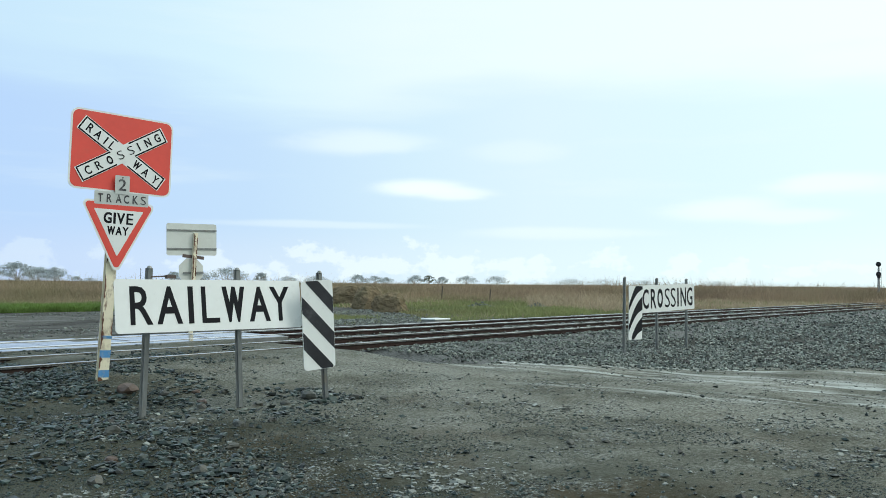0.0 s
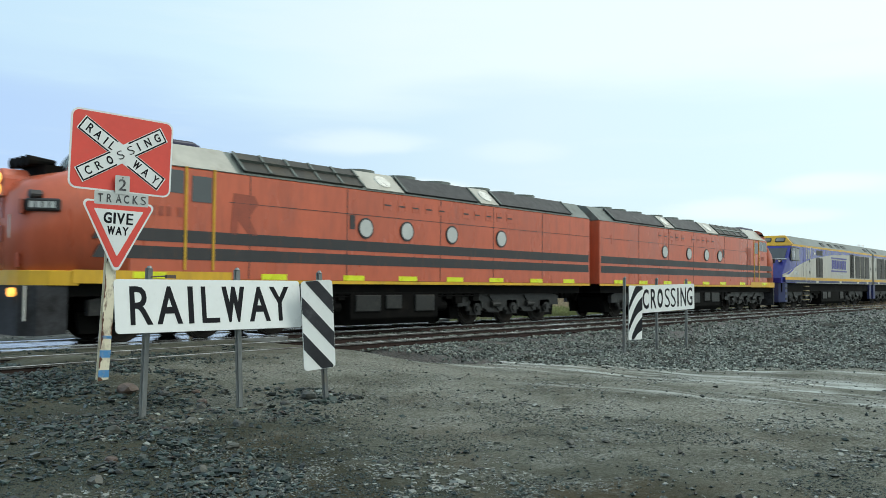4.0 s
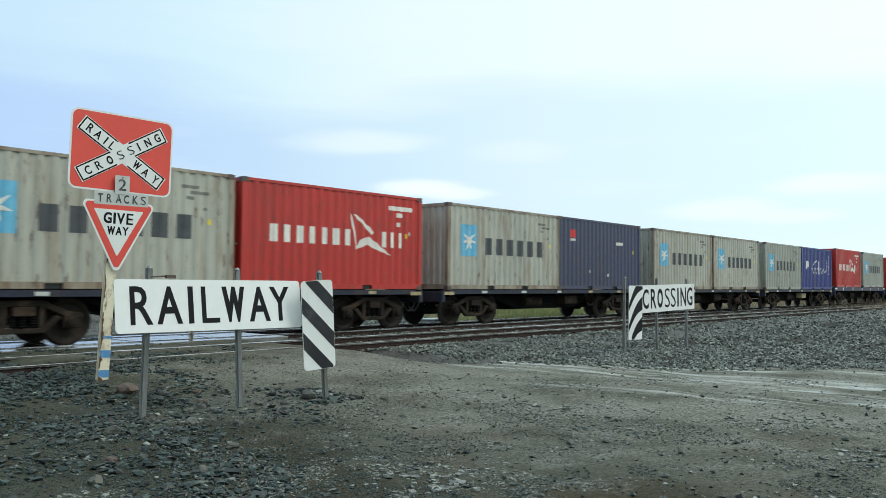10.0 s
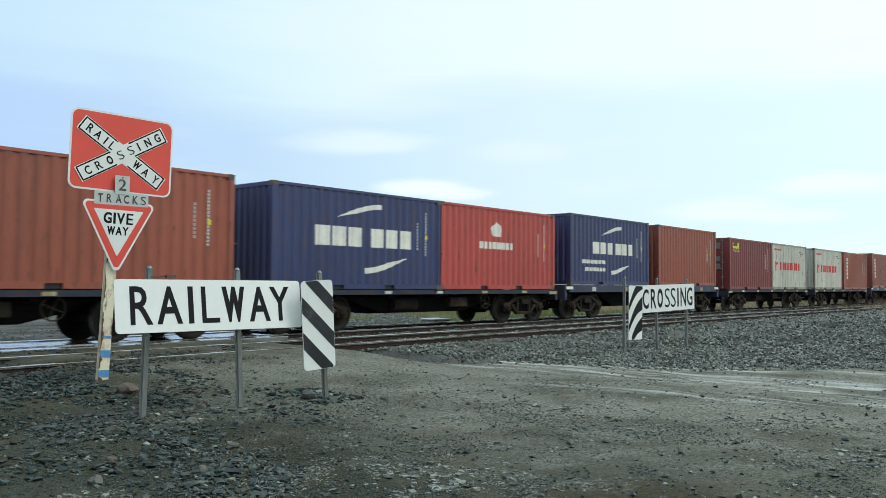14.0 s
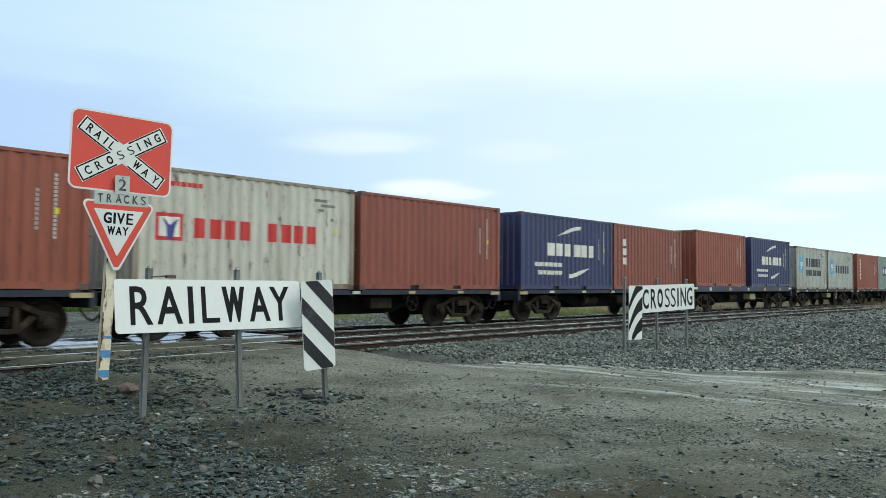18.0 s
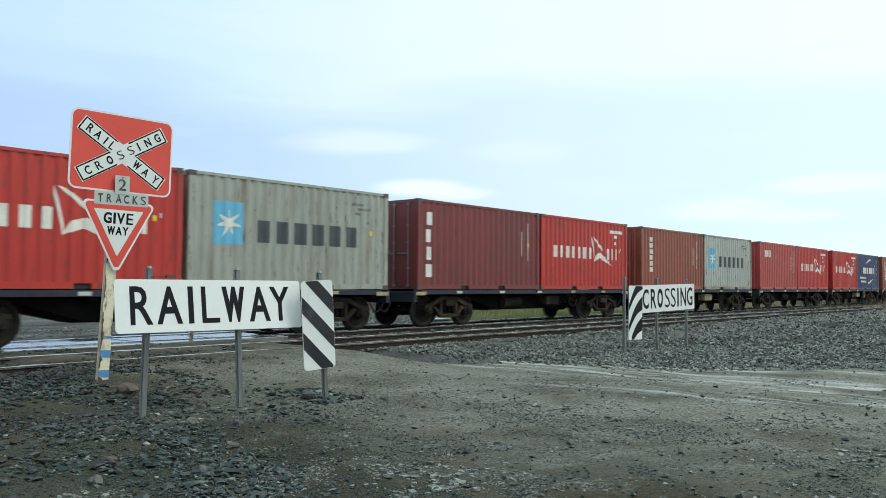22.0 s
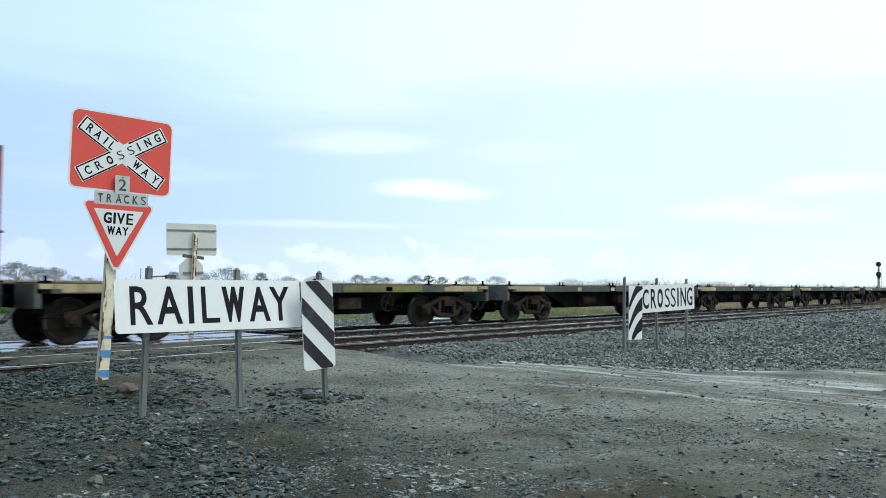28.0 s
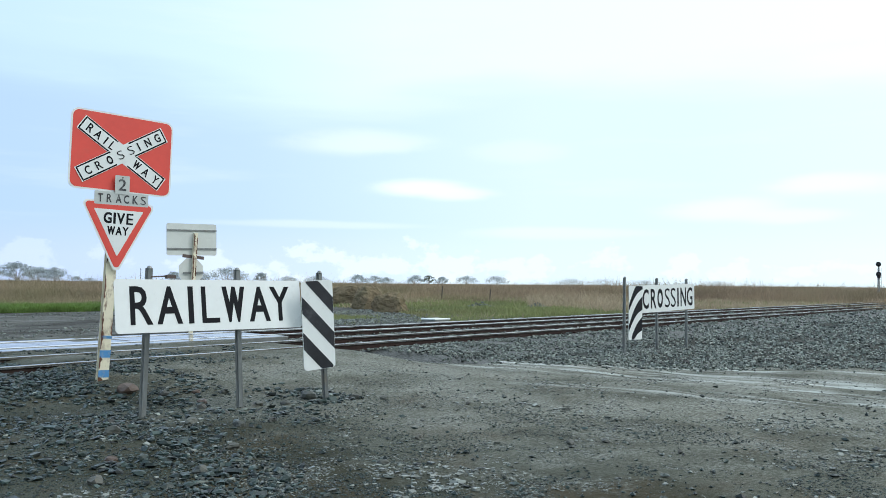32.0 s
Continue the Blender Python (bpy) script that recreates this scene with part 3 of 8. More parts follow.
def axis(lo, hi, step, far):
    mid = np.arange(lo, hi + step / 2, step)
    out, d = [], step
    p = hi
    while p < far:
        d *= 1.35
        p += d
        out.append(p)
    neg, d, p = [], step, lo
    while p > -far:
        d *= 1.35
        p -= d
        neg.append(p)
    return np.concatenate([neg[::-1], mid, out])


def build_ground():
    xs, ys = axis(-4, 40, 0.2, 3500), axis(-4, 30, 0.2, 3500)
    X, Y = np.meshgrid(xs, ys)
    V = np.stack([X, Y, ground_z(X, Y)], -1).reshape(-1, 3)
    nx, ny = len(xs), len(ys)
    i = (np.arange(ny - 1)[:, None] * nx + np.arange(nx - 1)[None]).ravel()
    F = np.concatenate([np.stack([i, i + 1, i + nx + 1], 1), np.stack([i, i + nx + 1, i + nx], 1)])
    me = cloud_mesh("ground", V, F, "ground")
    me.polygons.foreach_set("use_smooth", [True] * len(me.polygons))
    tagged(new("ground", me), "wet gravel road and muddy verge with pale wheel tracks", "ground", kind="structure")


build_ground()

ICO = None


def ico():
    global ICO
    if ICO is None:
        bm = bmesh.new()
        bmesh.ops.create_icosphere(bm, subdivisions=1, radius=1)
        bm.verts.index_update()
        ICO = np.array([v.co[:] for v in bm.verts]), np.array([[v.index for v in f.verts] for f in bm.faces])
        bm.free()
    return ICO


OCT = (np.array([(1, 0, 0), (-1, 0, 0), (0, 1, 0), (0, -1, 0), (0, 0, 1), (0, 0, -1.0)]),
       np.array([(0, 2, 4), (2, 1, 4), (1, 3, 4), (3, 0, 4), (2, 0, 5), (1, 2, 5), (3, 1, 5), (0, 3, 5)]))


SLAB = (np.array([(x, y, z) for z in (-1, 1) for y in (-1, 1) for x in (-1, 1.0)]) * 0.72,
        np.array([(0, 2, 3), (0, 3, 1), (4, 5, 7), (4, 7, 6), (0, 1, 5), (0, 5, 4), (2, 6, 7), (2, 7, 3), (0, 4, 6), (0, 6, 2), (1, 3, 7), (1, 7, 5)]))


def stones(name, P, size, material, label, category, shape="ico", flat=0.6, sink=0.3, tilt=0.35):
    """Loose angular stones at the points P, joined into one piece of stuff."""
    V0, F0 = ico() if shape == "ico" else SLAB if shape == "slab" else OCT
    n, k = len(P), len(V0)
    V = V0[None] * rng.uniform(0.65, 1.15, (n, k, 1)) + rng.uniform(-0.15, 0.15, (n, k, 3)) * (1.3 if shape == "slab" else 1.0)
    V = V * np.stack([rng.uniform(0.8, 1.5, n), rng.uniform(0.6, 1.0, n), rng.uniform(flat * 0.6, flat * 1.3, n)], 1)[:, None]
    a, b = rng.uniform(0, 6.283, n), rng.normal(0, tilt, n)
    ca, sa, cb, sb = np.cos(a)[:, None], np.sin(a)[:, None], np.cos(b)[:, None], np.sin(b)[:, None]
    y, z = V[..., 1] * cb - V[..., 2] * sb, V[..., 1] * sb + V[..., 2] * cb
    x, y = V[..., 0] * ca - y * sa, V[..., 0] * sa + y * ca
    V = np.stack([x, y, z], -1) * size[:, None, None]
    V += P[:, None]
    V[..., 2] += (size * flat * (1 - 2 * sink))[:, None]
    F = F0[None] + (np.arange(n) * k)[:, None, None]
    return tagged(new(name, cloud_mesh(name, V.reshape(-1, 3), F.reshape(-1, 3), material)), label, category, kind="stuff")


def on_ground(x, y, dz=0.0):
    return np.stack([x, y, ground_z(x, y) + dz], 1)


# ---------------------------------------------------------------- tracks
RAIL_X0, RAIL_X1 = -220.0, 420.0


def bed_z(y):
    """Top of the ballast across the tracks."""
    return np.interp(y, [8.6, 10.2, 11.6, 12.0, 18.1, 18.8, 20.4, 20.9], [-0.36, -0.25, -0.15, -0.14, -0.14, -0.16, -0.30, -0.42])


def build_bed():
    for name, xs in (("ballast_bed", np.concatenate([np.arange(11.4, 60, 0.4), np.geomspace(60, 420, 50)])),
                     ("ballast_bed", np.concatenate([-np.geomspace(220, 2, 40), np.arange(-1.6, 5.3, 0.4)]))):
        ys = np.arange(8.6 if xs[0] > 0 else 11.4, 21.0, 0.2)
        X, Y = np.meshgrid(xs, ys)
        Z = bed_z(Y) + 0.015 * np.sin(X * 3.1 + Y * 2.0) + 0.012 * np.sin(Y * 5.0 - X * 1.7)
        edge = np.minimum(np.abs(X - 11.4), np.abs(X - 5.2))
        Z = np.where(X > 9, Z - 0.12 * (1 - smooth(0, 0.9, edge)), Z + 0.06 - 0.08 * (1 - smooth(0, 0.9, edge)))
        V = np.stack([X, Y, Z], -1).reshape(-1, 3)
        nx, ny = len(xs), len(ys)
        i = (np.arange(ny - 1)[:, None] * nx + np.arange(nx - 1)[None]).ravel()
        F = np.concatenate([np.stack([i, i + 1, i + nx + 1], 1), np.stack([i, i + nx + 1, i + nx], 1)])
        tagged(new(name, cloud_mesh(name, V, F, "ballast_bed")), "bed of grey crushed stone under the rails", "ballast", kind="structure")


def ballast_bed_material():
    m = bpy.data.materials.new("crushed_stone_bed")
    m.use_nodes = True
    nt = m.node_tree
    N, link = nt.nodes.new, nt.links.new
    b = nt.nodes["Principled BSDF"]
    geo, vor, ramp, nz = N("ShaderNodeNewGeometry"), N("ShaderNodeTexVoronoi"), N("ShaderNodeValToRGB"), N("ShaderNodeTexNoise")
    vor.inputs["Scale"].default_value = 17.0
    link(geo.outputs["Position"], vor.inputs["Vector"])
    sep = N("ShaderNodeSeparateColor")
    link(vor.outputs["Color"], sep.inputs[0])
    link(sep.outputs[0], ramp.inputs[0])
    ramp.color_ramp.elements[0].color, ramp.color_ramp.elements[1].color = (0.014, 0.014, 0.012, 1), (0.075, 0.080, 0.072, 1)
    nz.inputs["Scale"].default_value = 0.7
    link(geo.outputs["Position"], nz.inputs["Vector"])
    mx = N("ShaderNodeMix")
    mx.data_type, mx.blend_type = "RGBA", "MULTIPLY"
    mx.inputs["Factor"].default_value = 0.5
    link(ramp.outputs[0], mx.inputs["A"])
    r2 = N("ShaderNodeValToRGB")
    r2.color_ramp.elements[0].color, r2.color_ramp.elements[1].color = (0.5, 0.45, 0.38, 1), (1, 1, 1, 1)
    r2.color_ramp.elements[0].position, r2.color_ramp.elements[1].position = 0.35, 0.6
    link(nz.outputs[0], r2.inputs[0])
    link(r2.outputs[0], mx.inputs["B"])
    link(mx.outputs["Result"], b.inputs["Base Color"])
    b.inputs["Roughness"].default_value = 0.5
    bp = N("ShaderNodeBump")
    bp.inputs["Strength"].default_value, bp.inputs["Distance"].default_value, bp.invert = 1.0, 0.04, True
    link(vor.outputs["Distance"], bp.inputs["Height"])
    link(bp.outputs[0], b.inputs["Normal"])
    M["ballast_bed"] = m


ballast_bed_material()
build_bed()


def build_track(name, yc, label, head, head_label):
    t = thing(name, pose(0, yc, 0), label, "railway track", "railway tracks", "structure")
    for side in (-1, 1):
        y = side * 0.7525
        bm = bmesh.new()
        prism(bm, [(y - 0.035, -0.040), (y - 0.012, -0.052), (y - 0.009, -0.135), (y - 0.065, -0.150), (y - 0.065, -0.160), (y + 0.065, -0.160),
                   (y + 0.065, -0.150), (y + 0.009, -0.135), (y + 0.012, -0.052), (y + 0.035, -0.040)], "X", RAIL_X0, RAIL_X1)
        rail = part("rail", bm, "rail_rust", t, "rust-brown steel rail")
        bm = bmesh.new()
        prism(bm, [(y - 0.036, -0.038), (y + 0.036, -0.038), (y + 0.036, -0.008), (y + 0.026, 0.0), (y - 0.026, 0.0), (y - 0.036, -0.008)], "X", RAIL_X0, RAIL_X1)
        part("rail_head", bm, head, rail, head_label)
    return t


track_near = build_track("track_near", NEAR_Y, "empty near track of rust-brown rails in grey ballast", "dull_head", "wet brown-stained running surface")
track_far = build_track("track_far", FAR_Y, "far track of worn rails in grey ballast", "rail_head", "polished running surface")


# crossing deck between the rails: wet concrete panels
def build_deck():
    for y0, y1, x0, n, w in ((FAR_Y - 0.66, FAR_Y + 0.66, -1.8, 8, 1.74), (FAR_Y + 0.84, FAR_Y + 1.25, -1.8, 8, 1.74), (FAR_Y - 1.35, FAR_Y - 0.84, -1.8, 8, 1.74)):
        deck = thing("crossing_deck", pose(0, 0, 0), "wet pale concrete panels between the rails of the road crossing", "crossing panel", "crossing panels", "structure")
        for i in range(n):
            bm = bmesh.new()
            box(bm, x0 + i * w + 0.01, x0 + (i + 1) * w - 0.01, y0, y1, -0.14, -0.012 - 0.004 * (i % 3))
            part("panel", bm, "wet_concrete", deck, bevel=0.015)


build_deck()


# ---------------------------------------------------------------- road signs
def striped_panel(parent, w, h, m, slant, label):
    """White board with slanting black bands; slant 1: bands fall to the right."""
    bm = bmesh.new()
    prism(bm, rounded(w, h, 0.05), "Y", -0.004, 0.004)
    board = part("striped_board", bm, "sign_white", parent, label, m=m)
    band, pitch, first, N = 0.215, 0.455, 0.19 if slant > 0 else 0.23, 14
    for k in range(-2, 3):
        up, dn = [], []
        for i in range(N + 1):
            x = -w / 2 + 0.004 + (w - 0.008) * i / N
            r = (x + w / 2) / w
            top = h / 2 - first + k * pitch - 1.06 * (x + w / 2 if slant > 0 else w / 2 - x) + (0.0 if slant > 0 else 0.10 * math.sin(r * 3.1))
            lo, hi = max(-h / 2 + 0.004, top - (band if slant > 0 else 0.14 + 0.16 * r)), min(h / 2 - 0.004, top)
            if hi - lo > 0.004:
                dn.append((x, lo))
                up.append((x, hi))
        if len(up) > 2:
            bm = bmesh.new()
            prism(bm, dn + up[::-1], "Y", -0.0075, -0.004)
            part("black_band", bm, "stripe_grey" if slant > 0 else "sign_black", board)
    return board


def sign_post(parent, a, b, w=0.082, material="galvanised"):
    """A pressed steel post with a flange and a capped top."""
    a, b = Vector(a), Vector(b)
    bm = bmesh.new()
    d = b - a
    h = d.length
    prism(bm, [(-w / 2, 0.02), (-w / 2, 0.012), (-w / 5, 0.012), (-w / 5, -0.02), (w / 5, -0.02), (w / 5, 0.012), (w / 2, 0.012), (w / 2, 0.02)], "Z", 0, h)
    for z in np.arange(0.1, h - 0.05, 0.12):
        cyl(bm, (0, -0.0205, z), 0.008, 0.004, "Y", 6)
    cyl(bm, (0, 0, h + 0.012), w * 0.42, 0.03, "Z", 8, w * 0.2)
    return part("post", bm, material, parent, "weathered galvanised steel post", m=Matrix.Translation(a) @ Vector((0, 0, 1)).rotation_difference(d).to_matrix().to_4x4() @ pose(0, 0, 0, 0, 0, -20))


def build_boards():
    # RAILWAY board beside the road
    s = thing("railway_board", pose(5.48, 8.32, 0), "white board lettered RAILWAY with a black-striped end panel on steel posts", "road sign", "crossing boards")
    bm = bmesh.new()
    prism(bm, rounded(2.41, 0.60, 0.045), "Y", -0.004, 0.004)
    board = part("board", bm, "sign_white", s, "white reflective board", m=pose(0.015, 0, 0.975, -9, 0, -4.5))
    letters("letter", "RAILWAY", ((-1.036, -0.779), (-0.731, -0.426), (-0.351, -0.286), (-0.183, 0.044), (0.086, 0.392), (0.446, 0.741), (0.745, 1.033)), 0.43, "sign_black", board,
            pose(0, -0.006, 0.006), 0.056)
    for x in (-0.9, 0.3):
        for z in (-0.16, 0.16):
            bm = bmesh.new()
            box(bm, x - 0.06, x + 0.06, 0.004, 0.03, z - 0.02, z + 0.02)
            part("bracket", bm, "galvanised", board)
    striped_panel(s, 0.47, 1.14, pose(1.345, -0.30, 0.71, 0, -3.7, -8.5), 1, "white panel with falling black stripes")
    sign_post(s, (-0.765, 0.225, -0.55), (-0.745, 0.175, 1.40))
    sign_post(s, (0.42, 0.03, -0.55), (0.365, 0.085, 1.40))
    sign_post(s, (1.555, -0.262, -0.55), (1.395, -0.245, 1.38))
    bm = bmesh.new()
    rod(bm, (-0.74, 0.17, 1.30), (-0.50, 0.14, 1.315), 0.008)
    box(bm, -0.56, -0.44, 0.12, 0.16, 1.285, 1.325)
    part("bracket", bm, "rusty_dark", s, "bent bracket over the board")
    # CROSSING board on the other side of the road
    s = thing("crossing_board", pose(17.64, 8.45, 0), "white board lettered CROSSING with a black-striped end panel on steel posts", "road sign", "crossing boards")
    bm = bmesh.new()
    prism(bm, rounded(3.25, 0.62, 0.045), "Y", -0.004, 0.004)
    board = part("board", bm, "sign_white", s, "white reflective board", m=pose(0, 0, 0.96, 0, -1.2, -1.2))
    letters("letter", "CROSSING", ((-1.013, -0.733), (-0.635, -0.372), (-0.318, -0.045), (0.045, 0.303), (0.351, 0.605), (0.694, 0.764), (0.864, 1.159), (1.21, 1.513)), 0.45, "sign_black", board,
            pose(0, -0.006, 0.0), 0.057)
    striped_panel(s, 0.60, 1.18, pose(-1.42, -0.02, 0.65, 0, 1.5, -1.0), -1, "bent white panel with rising black stripes")
    sign_post(s, (-1.84, 0.03, -0.5), (-1.81, 0.03, 1.41))
    sign_post(s, (-0.22, 0.05, -0.5), (-0.24, 0.05, 1.40))
    sign_post(s, (1.29, 0.02, -0.5), (1.30, 0.02, 1.40))


build_boards()


def triangle(side_w, height, r, n=5):
    """Rounded triangle, point down, its top edge centred on the origin's height."""
    base = [Vector((-side_w / 2, 0)), Vector((0, -height)), Vector((side_w / 2, 0))]
    out = []
    for i in range(3):
        p, a, b = base[i], base[i - 1], base[(i + 1) % 3]
        u, v = (a - p).normalized(), (b - p).normalized()
        half = math.acos(max(-1, min(1, u.dot(v)))) / 2
        t = r / math.tan(half)
        c = p + (u + v).normalized() * (r / math.sin(half))
        p0, p1 = p + u * t, p + v * t
        for k in range(n + 1):
            q = p0.lerp(p1, k / n) - c
            out.append(tuple(c + q.normalized() * r))
    return out


def crossbuck(parent, w, h, m0):
    """Red board with two crossed white arms, outlined in black."""
    bm = bmesh.new()
    prism(bm, rounded(w, h, 0.11), "Y", -0.004, 0.004)
    board = part("crossbuck_board", bm, "sign_white", parent, "red board with a white rim and crossed white arms", m=m0)
    bm = bmesh.new()
    prism(bm, rounded(w - 0.05, h - 0.05, 0.09), "Y", -0.006, -0.003)
    part("red_face", bm, "sign_red", board, "faded red reflective face")
    ang = math.degrees(math.atan2(0.72, 1.12))
    for k, (a, texts) in enumerate(((-ang, (("RAILWAY", (-0.54, -0.41, -0.285, -0.175, 0.245, 0.40, 0.57)),)), (ang - 1, (("CROSSING", (-0.54, -0.375, -0.205, -0.034, 0.13, 0.257, 0.405, 0.565)),)))):
        m = pose(-0.005, -0.0095 - 0.0045 * k, -0.005, 0, -a, 0)
        bm = bmesh.new()
        box(bm, -0.685, 0.685, 0, 0.003, -0.112, 0.112)
        part("crossbuck_arm", bm, "sign_white", board, "white arm with black lettering", m=m)
        for z in (-0.096, 0.096):
            for x0, x1 in ((-0.67, -0.145), (0.145, 0.67)):
                bm = bmesh.new()
                box(bm, x0, x1, -0.0015, 0, z - 0.010, z + 0.010)
                part("black_line", bm, "sign_black", board, m=m)
        for x in (-0.662, 0.662):
            bm = bmesh.new()
            box(bm, x - 0.010, x + 0.010, -0.0015, 0, -0.086, 0.086)
            part("black_line", bm, "sign_black", board, m=m)
        for t, centres in texts:
            letters("letter", t, spread(t, centres, 0.084, 0.020), 0.120, "sign_black", board, m @ pose(0, -0.003, 0), 0.018)


def rust_strip(parent, x, y, side, z0, z1, most, seed):
    """Flaking rust that eats into a painted edge, with a ragged inner border."""
    r = random.Random(seed)
    n = max(4, int((z1 - z0) / 0.035))
    inner = []
    for k in range(n + 1):
        w = most * (0.25 + 0.75 * r.random()) * (0.35 if k in (0, n) else 1.0)
        inner.append((x - side * w, z0 + (z1 - z0) * k / n))
    bm = bmesh.new()
    for (xa, za), (xb, zb) in zip(inner, inner[1:]):
        prism(bm, [(x, za), (xa, za), (xb, zb), (x, zb)], "Y", y - 0.0025, y + 0.001)
    part("rust_patch", bm, "rust_scale", parent, "flaking brown rust")


def build_main_sign():
    s = thing("crossing_sign", pose(5.46, 10.80, 0), "red crossing board over give way triangle on rusty post", "road sign", "railway crossing signs")
    # post: a cream rolled section, rust at the edges
    bm = bmesh.new()
    prism(bm, [(-0.07, -0.05), (0.07, -0.05), (0.07, -0.035), (0.006, -0.035), (0.006, 0.035), (0.07, 0.035), (0.07, 0.05), (-0.07, 0.05), (-0.07, 0.035),
               (-0.006, 0.035), (-0.006, -0.035), (-0.07, -0.035)], "Z", 0, 3.75)
    m = Matrix.Translation((-0.10, 0.03, -0.40)) @ pose(0, 0, 0, 0, 2.6, -8)
    post = part("post", bm, "post_cream", s, "cream painted steel post with rust", m=m)
    for z, h in ((0.33, 0.10), (0.60, 0.10), (0.86, 0.04)):
        bm = bmesh.new()
        box(bm, -0.072, 0.072, -0.053, -0.049, z, z + h)
        part("blue_band", bm, "post_blue", post, "patch of blue spray paint")
    for k, (side, z0, z1, most) in enumerate(((-1, 0.02, 0.34, 0.07), (-1, 0.45, 0.62, 0.045), (-1, 0.72, 1.22, 0.040), (-1, 1.40, 1.74, 0.026), (-1, 1.9, 2.45, 0.030), (1, 0.9, 1.08, 0.03), (1, 1.52, 1.6, 0.035), (1, 1.98, 2.3, 0.045), (-1, 2.5, 2.8, 0.03))):
        rust_strip(post, side * 0.0705, -0.0505, side, z0, z1, most, 40 + k)
    crossbuck(s, 1.43, 1.10, pose(0.09, -0.05, 3.03, 0, 1.5, -6))
    for w, h, z, text, tw, th in ((0.74, 0.18, 2.39, "TRACKS", 0.0, 0.118), (0.20, 0.26, 2.585, "2", 0.107, 0.16)):
        bm = bmesh.new()
        prism(bm, rounded(w, h, 0.012), "Y", -0.003, 0.003)
        plate = part("plate", bm, "plate_grey", s, "dull grey plate", m=pose(0.07, -0.095 - (0.006 if text == "2" else 0.0), z, 0, 0.5, -8))
        if tw:
            word("lettering", text, tw, th, "worn_black", plate, pose(0, -0.005, 0), 0.012)
        else:
            letters("letter", text, ((-0.325, -0.255), (-0.206, -0.136), (-0.085, -0.003), (0.025, 0.100), (0.147, 0.225), (0.26, 0.335)), th, "worn_black", plate, pose(0, -0.005, 0), 0.0165)
        for x in ((-0.30, 0.29) if not tw else (0.0,)):
            bm = bmesh.new()
            cyl(bm, (x, -0.006, 0.045 if not tw else 0.10), 0.011, 0.008, "Y", 8)
            part("bolt", bm, "rusty_dark", plate)
    tri = None
    for nm, w, h, r, dz, y, mt, lb in (("give_way_board", 1.035, 1.03, 0.06, 0, -0.002, "sign_white", "give way triangle with a red border"),
                                       ("red_border", 0.955, 0.945, 0.045, -0.025, -0.005, "sign_red", "faded red border"),
                                       ("white_centre", 0.675, 0.645, 0.008, -0.118, -0.008, "sign_white", "white centre")):
        bm = bmesh.new()
        prism(bm, [(u, v + dz) for u, v in triangle(w, h, r)], "Y", y - 0.003, y + 0.001)
        if tri is None:
            tri = part(nm, bm, mt, s, lb, m=pose(0.04, -0.085, 2.352, 0, 1.5, -8))
        else:
            part(nm, bm, mt, tri, lb)
    letters("letter", "GIVE", ((-0.205, -0.095), (-0.073, -0.041), (-0.027, 0.085), (0.105, 0.200)), 0.155, "sign_black", tri, pose(0.0, -0.0125, -0.235), 0.0265)
    letters("letter", "WAY", ((-0.150, -0.040), (-0.035, 0.052), (0.055, 0.145)), 0.118, "sign_black", tri, pose(0.0, -0.0125, -0.408), 0.0195)


build_main_sign()


def build_back_sign():
    """The signs for the other direction, seen from behind."""
    s = thing("crossing_sign", pose(12.61, 20.3, 0), "grey back of a railway crossing sign on a rusty cream post", "road sign", "railway crossing signs")
    bm = bmesh.new()
    prism(bm, rounded(1.50, 0.90, 0.06), "Y", -0.004, 0.004)
    b = part("board", bm, "sign_back", s, "plain grey back of the board", m=pose(0, 0.03, 2.44, 0, -1.5, -6))
    for z in (-0.26, 0.26):
        bm = bmesh.new()
        box(bm, -0.74, 0.74, -0.03, -0.004, z - 0.022, z + 0.022)
        part("stiffening_rail", bm, "galvanised", b)
    bm = bmesh.new()
    prism(bm, [(0.36 * math.cos(radians(22.5 + 45 * i)) / 0.924, 0.36 * math.sin(radians(22.5 + 45 * i)) / 0.924) for i in range(8)], "Y", -0.004, 0.004)
    part("octagon", bm, "sign_back", s, "grey back of an eight-sided sign", m=pose(-0.01, 0.03, 1.55, 0, 0, -6))
    bm = bmesh.new()
    box(bm, -0.32, 0.32, 0, 0.02, -0.045, 0.045)
    part("cross_plate", bm, "rusty_dark", s, "rusted cross plate", m=pose(0.04, 0.0, 1.95, 0, 5, -6))
    bm = bmesh.new()
    box(bm, -0.30, 0.30, -0.012, 0.012, -0.03, 0.03)
    part("clamp", bm, "galvanised", s, m=pose(0.04, -0.01, 1.50, 0, -2, -6))
    bm = bmesh.new()
    box(bm, -0.055, 0.055, -0.04, 0.04, -0.45, 2.63)
    post = part("post", bm, "post_cream", s, "cream post with rust stains", m=pose(-0.02, -0.04, 0, 0, 1.8, -6), bevel=0.008)

    for k, (side, z0, z1, most) in enumerate(((-1, 2.25, 2.60, 0.05), (1, 1.95, 2.5, 0.03), (-1, 1.30, 2.0, 0.045), (1, 1.4, 1.7, 0.05))):
        rust_strip(post, side * 0.054, -0.0405, side, z0, z1, most, 70 + k)


build_back_sign()


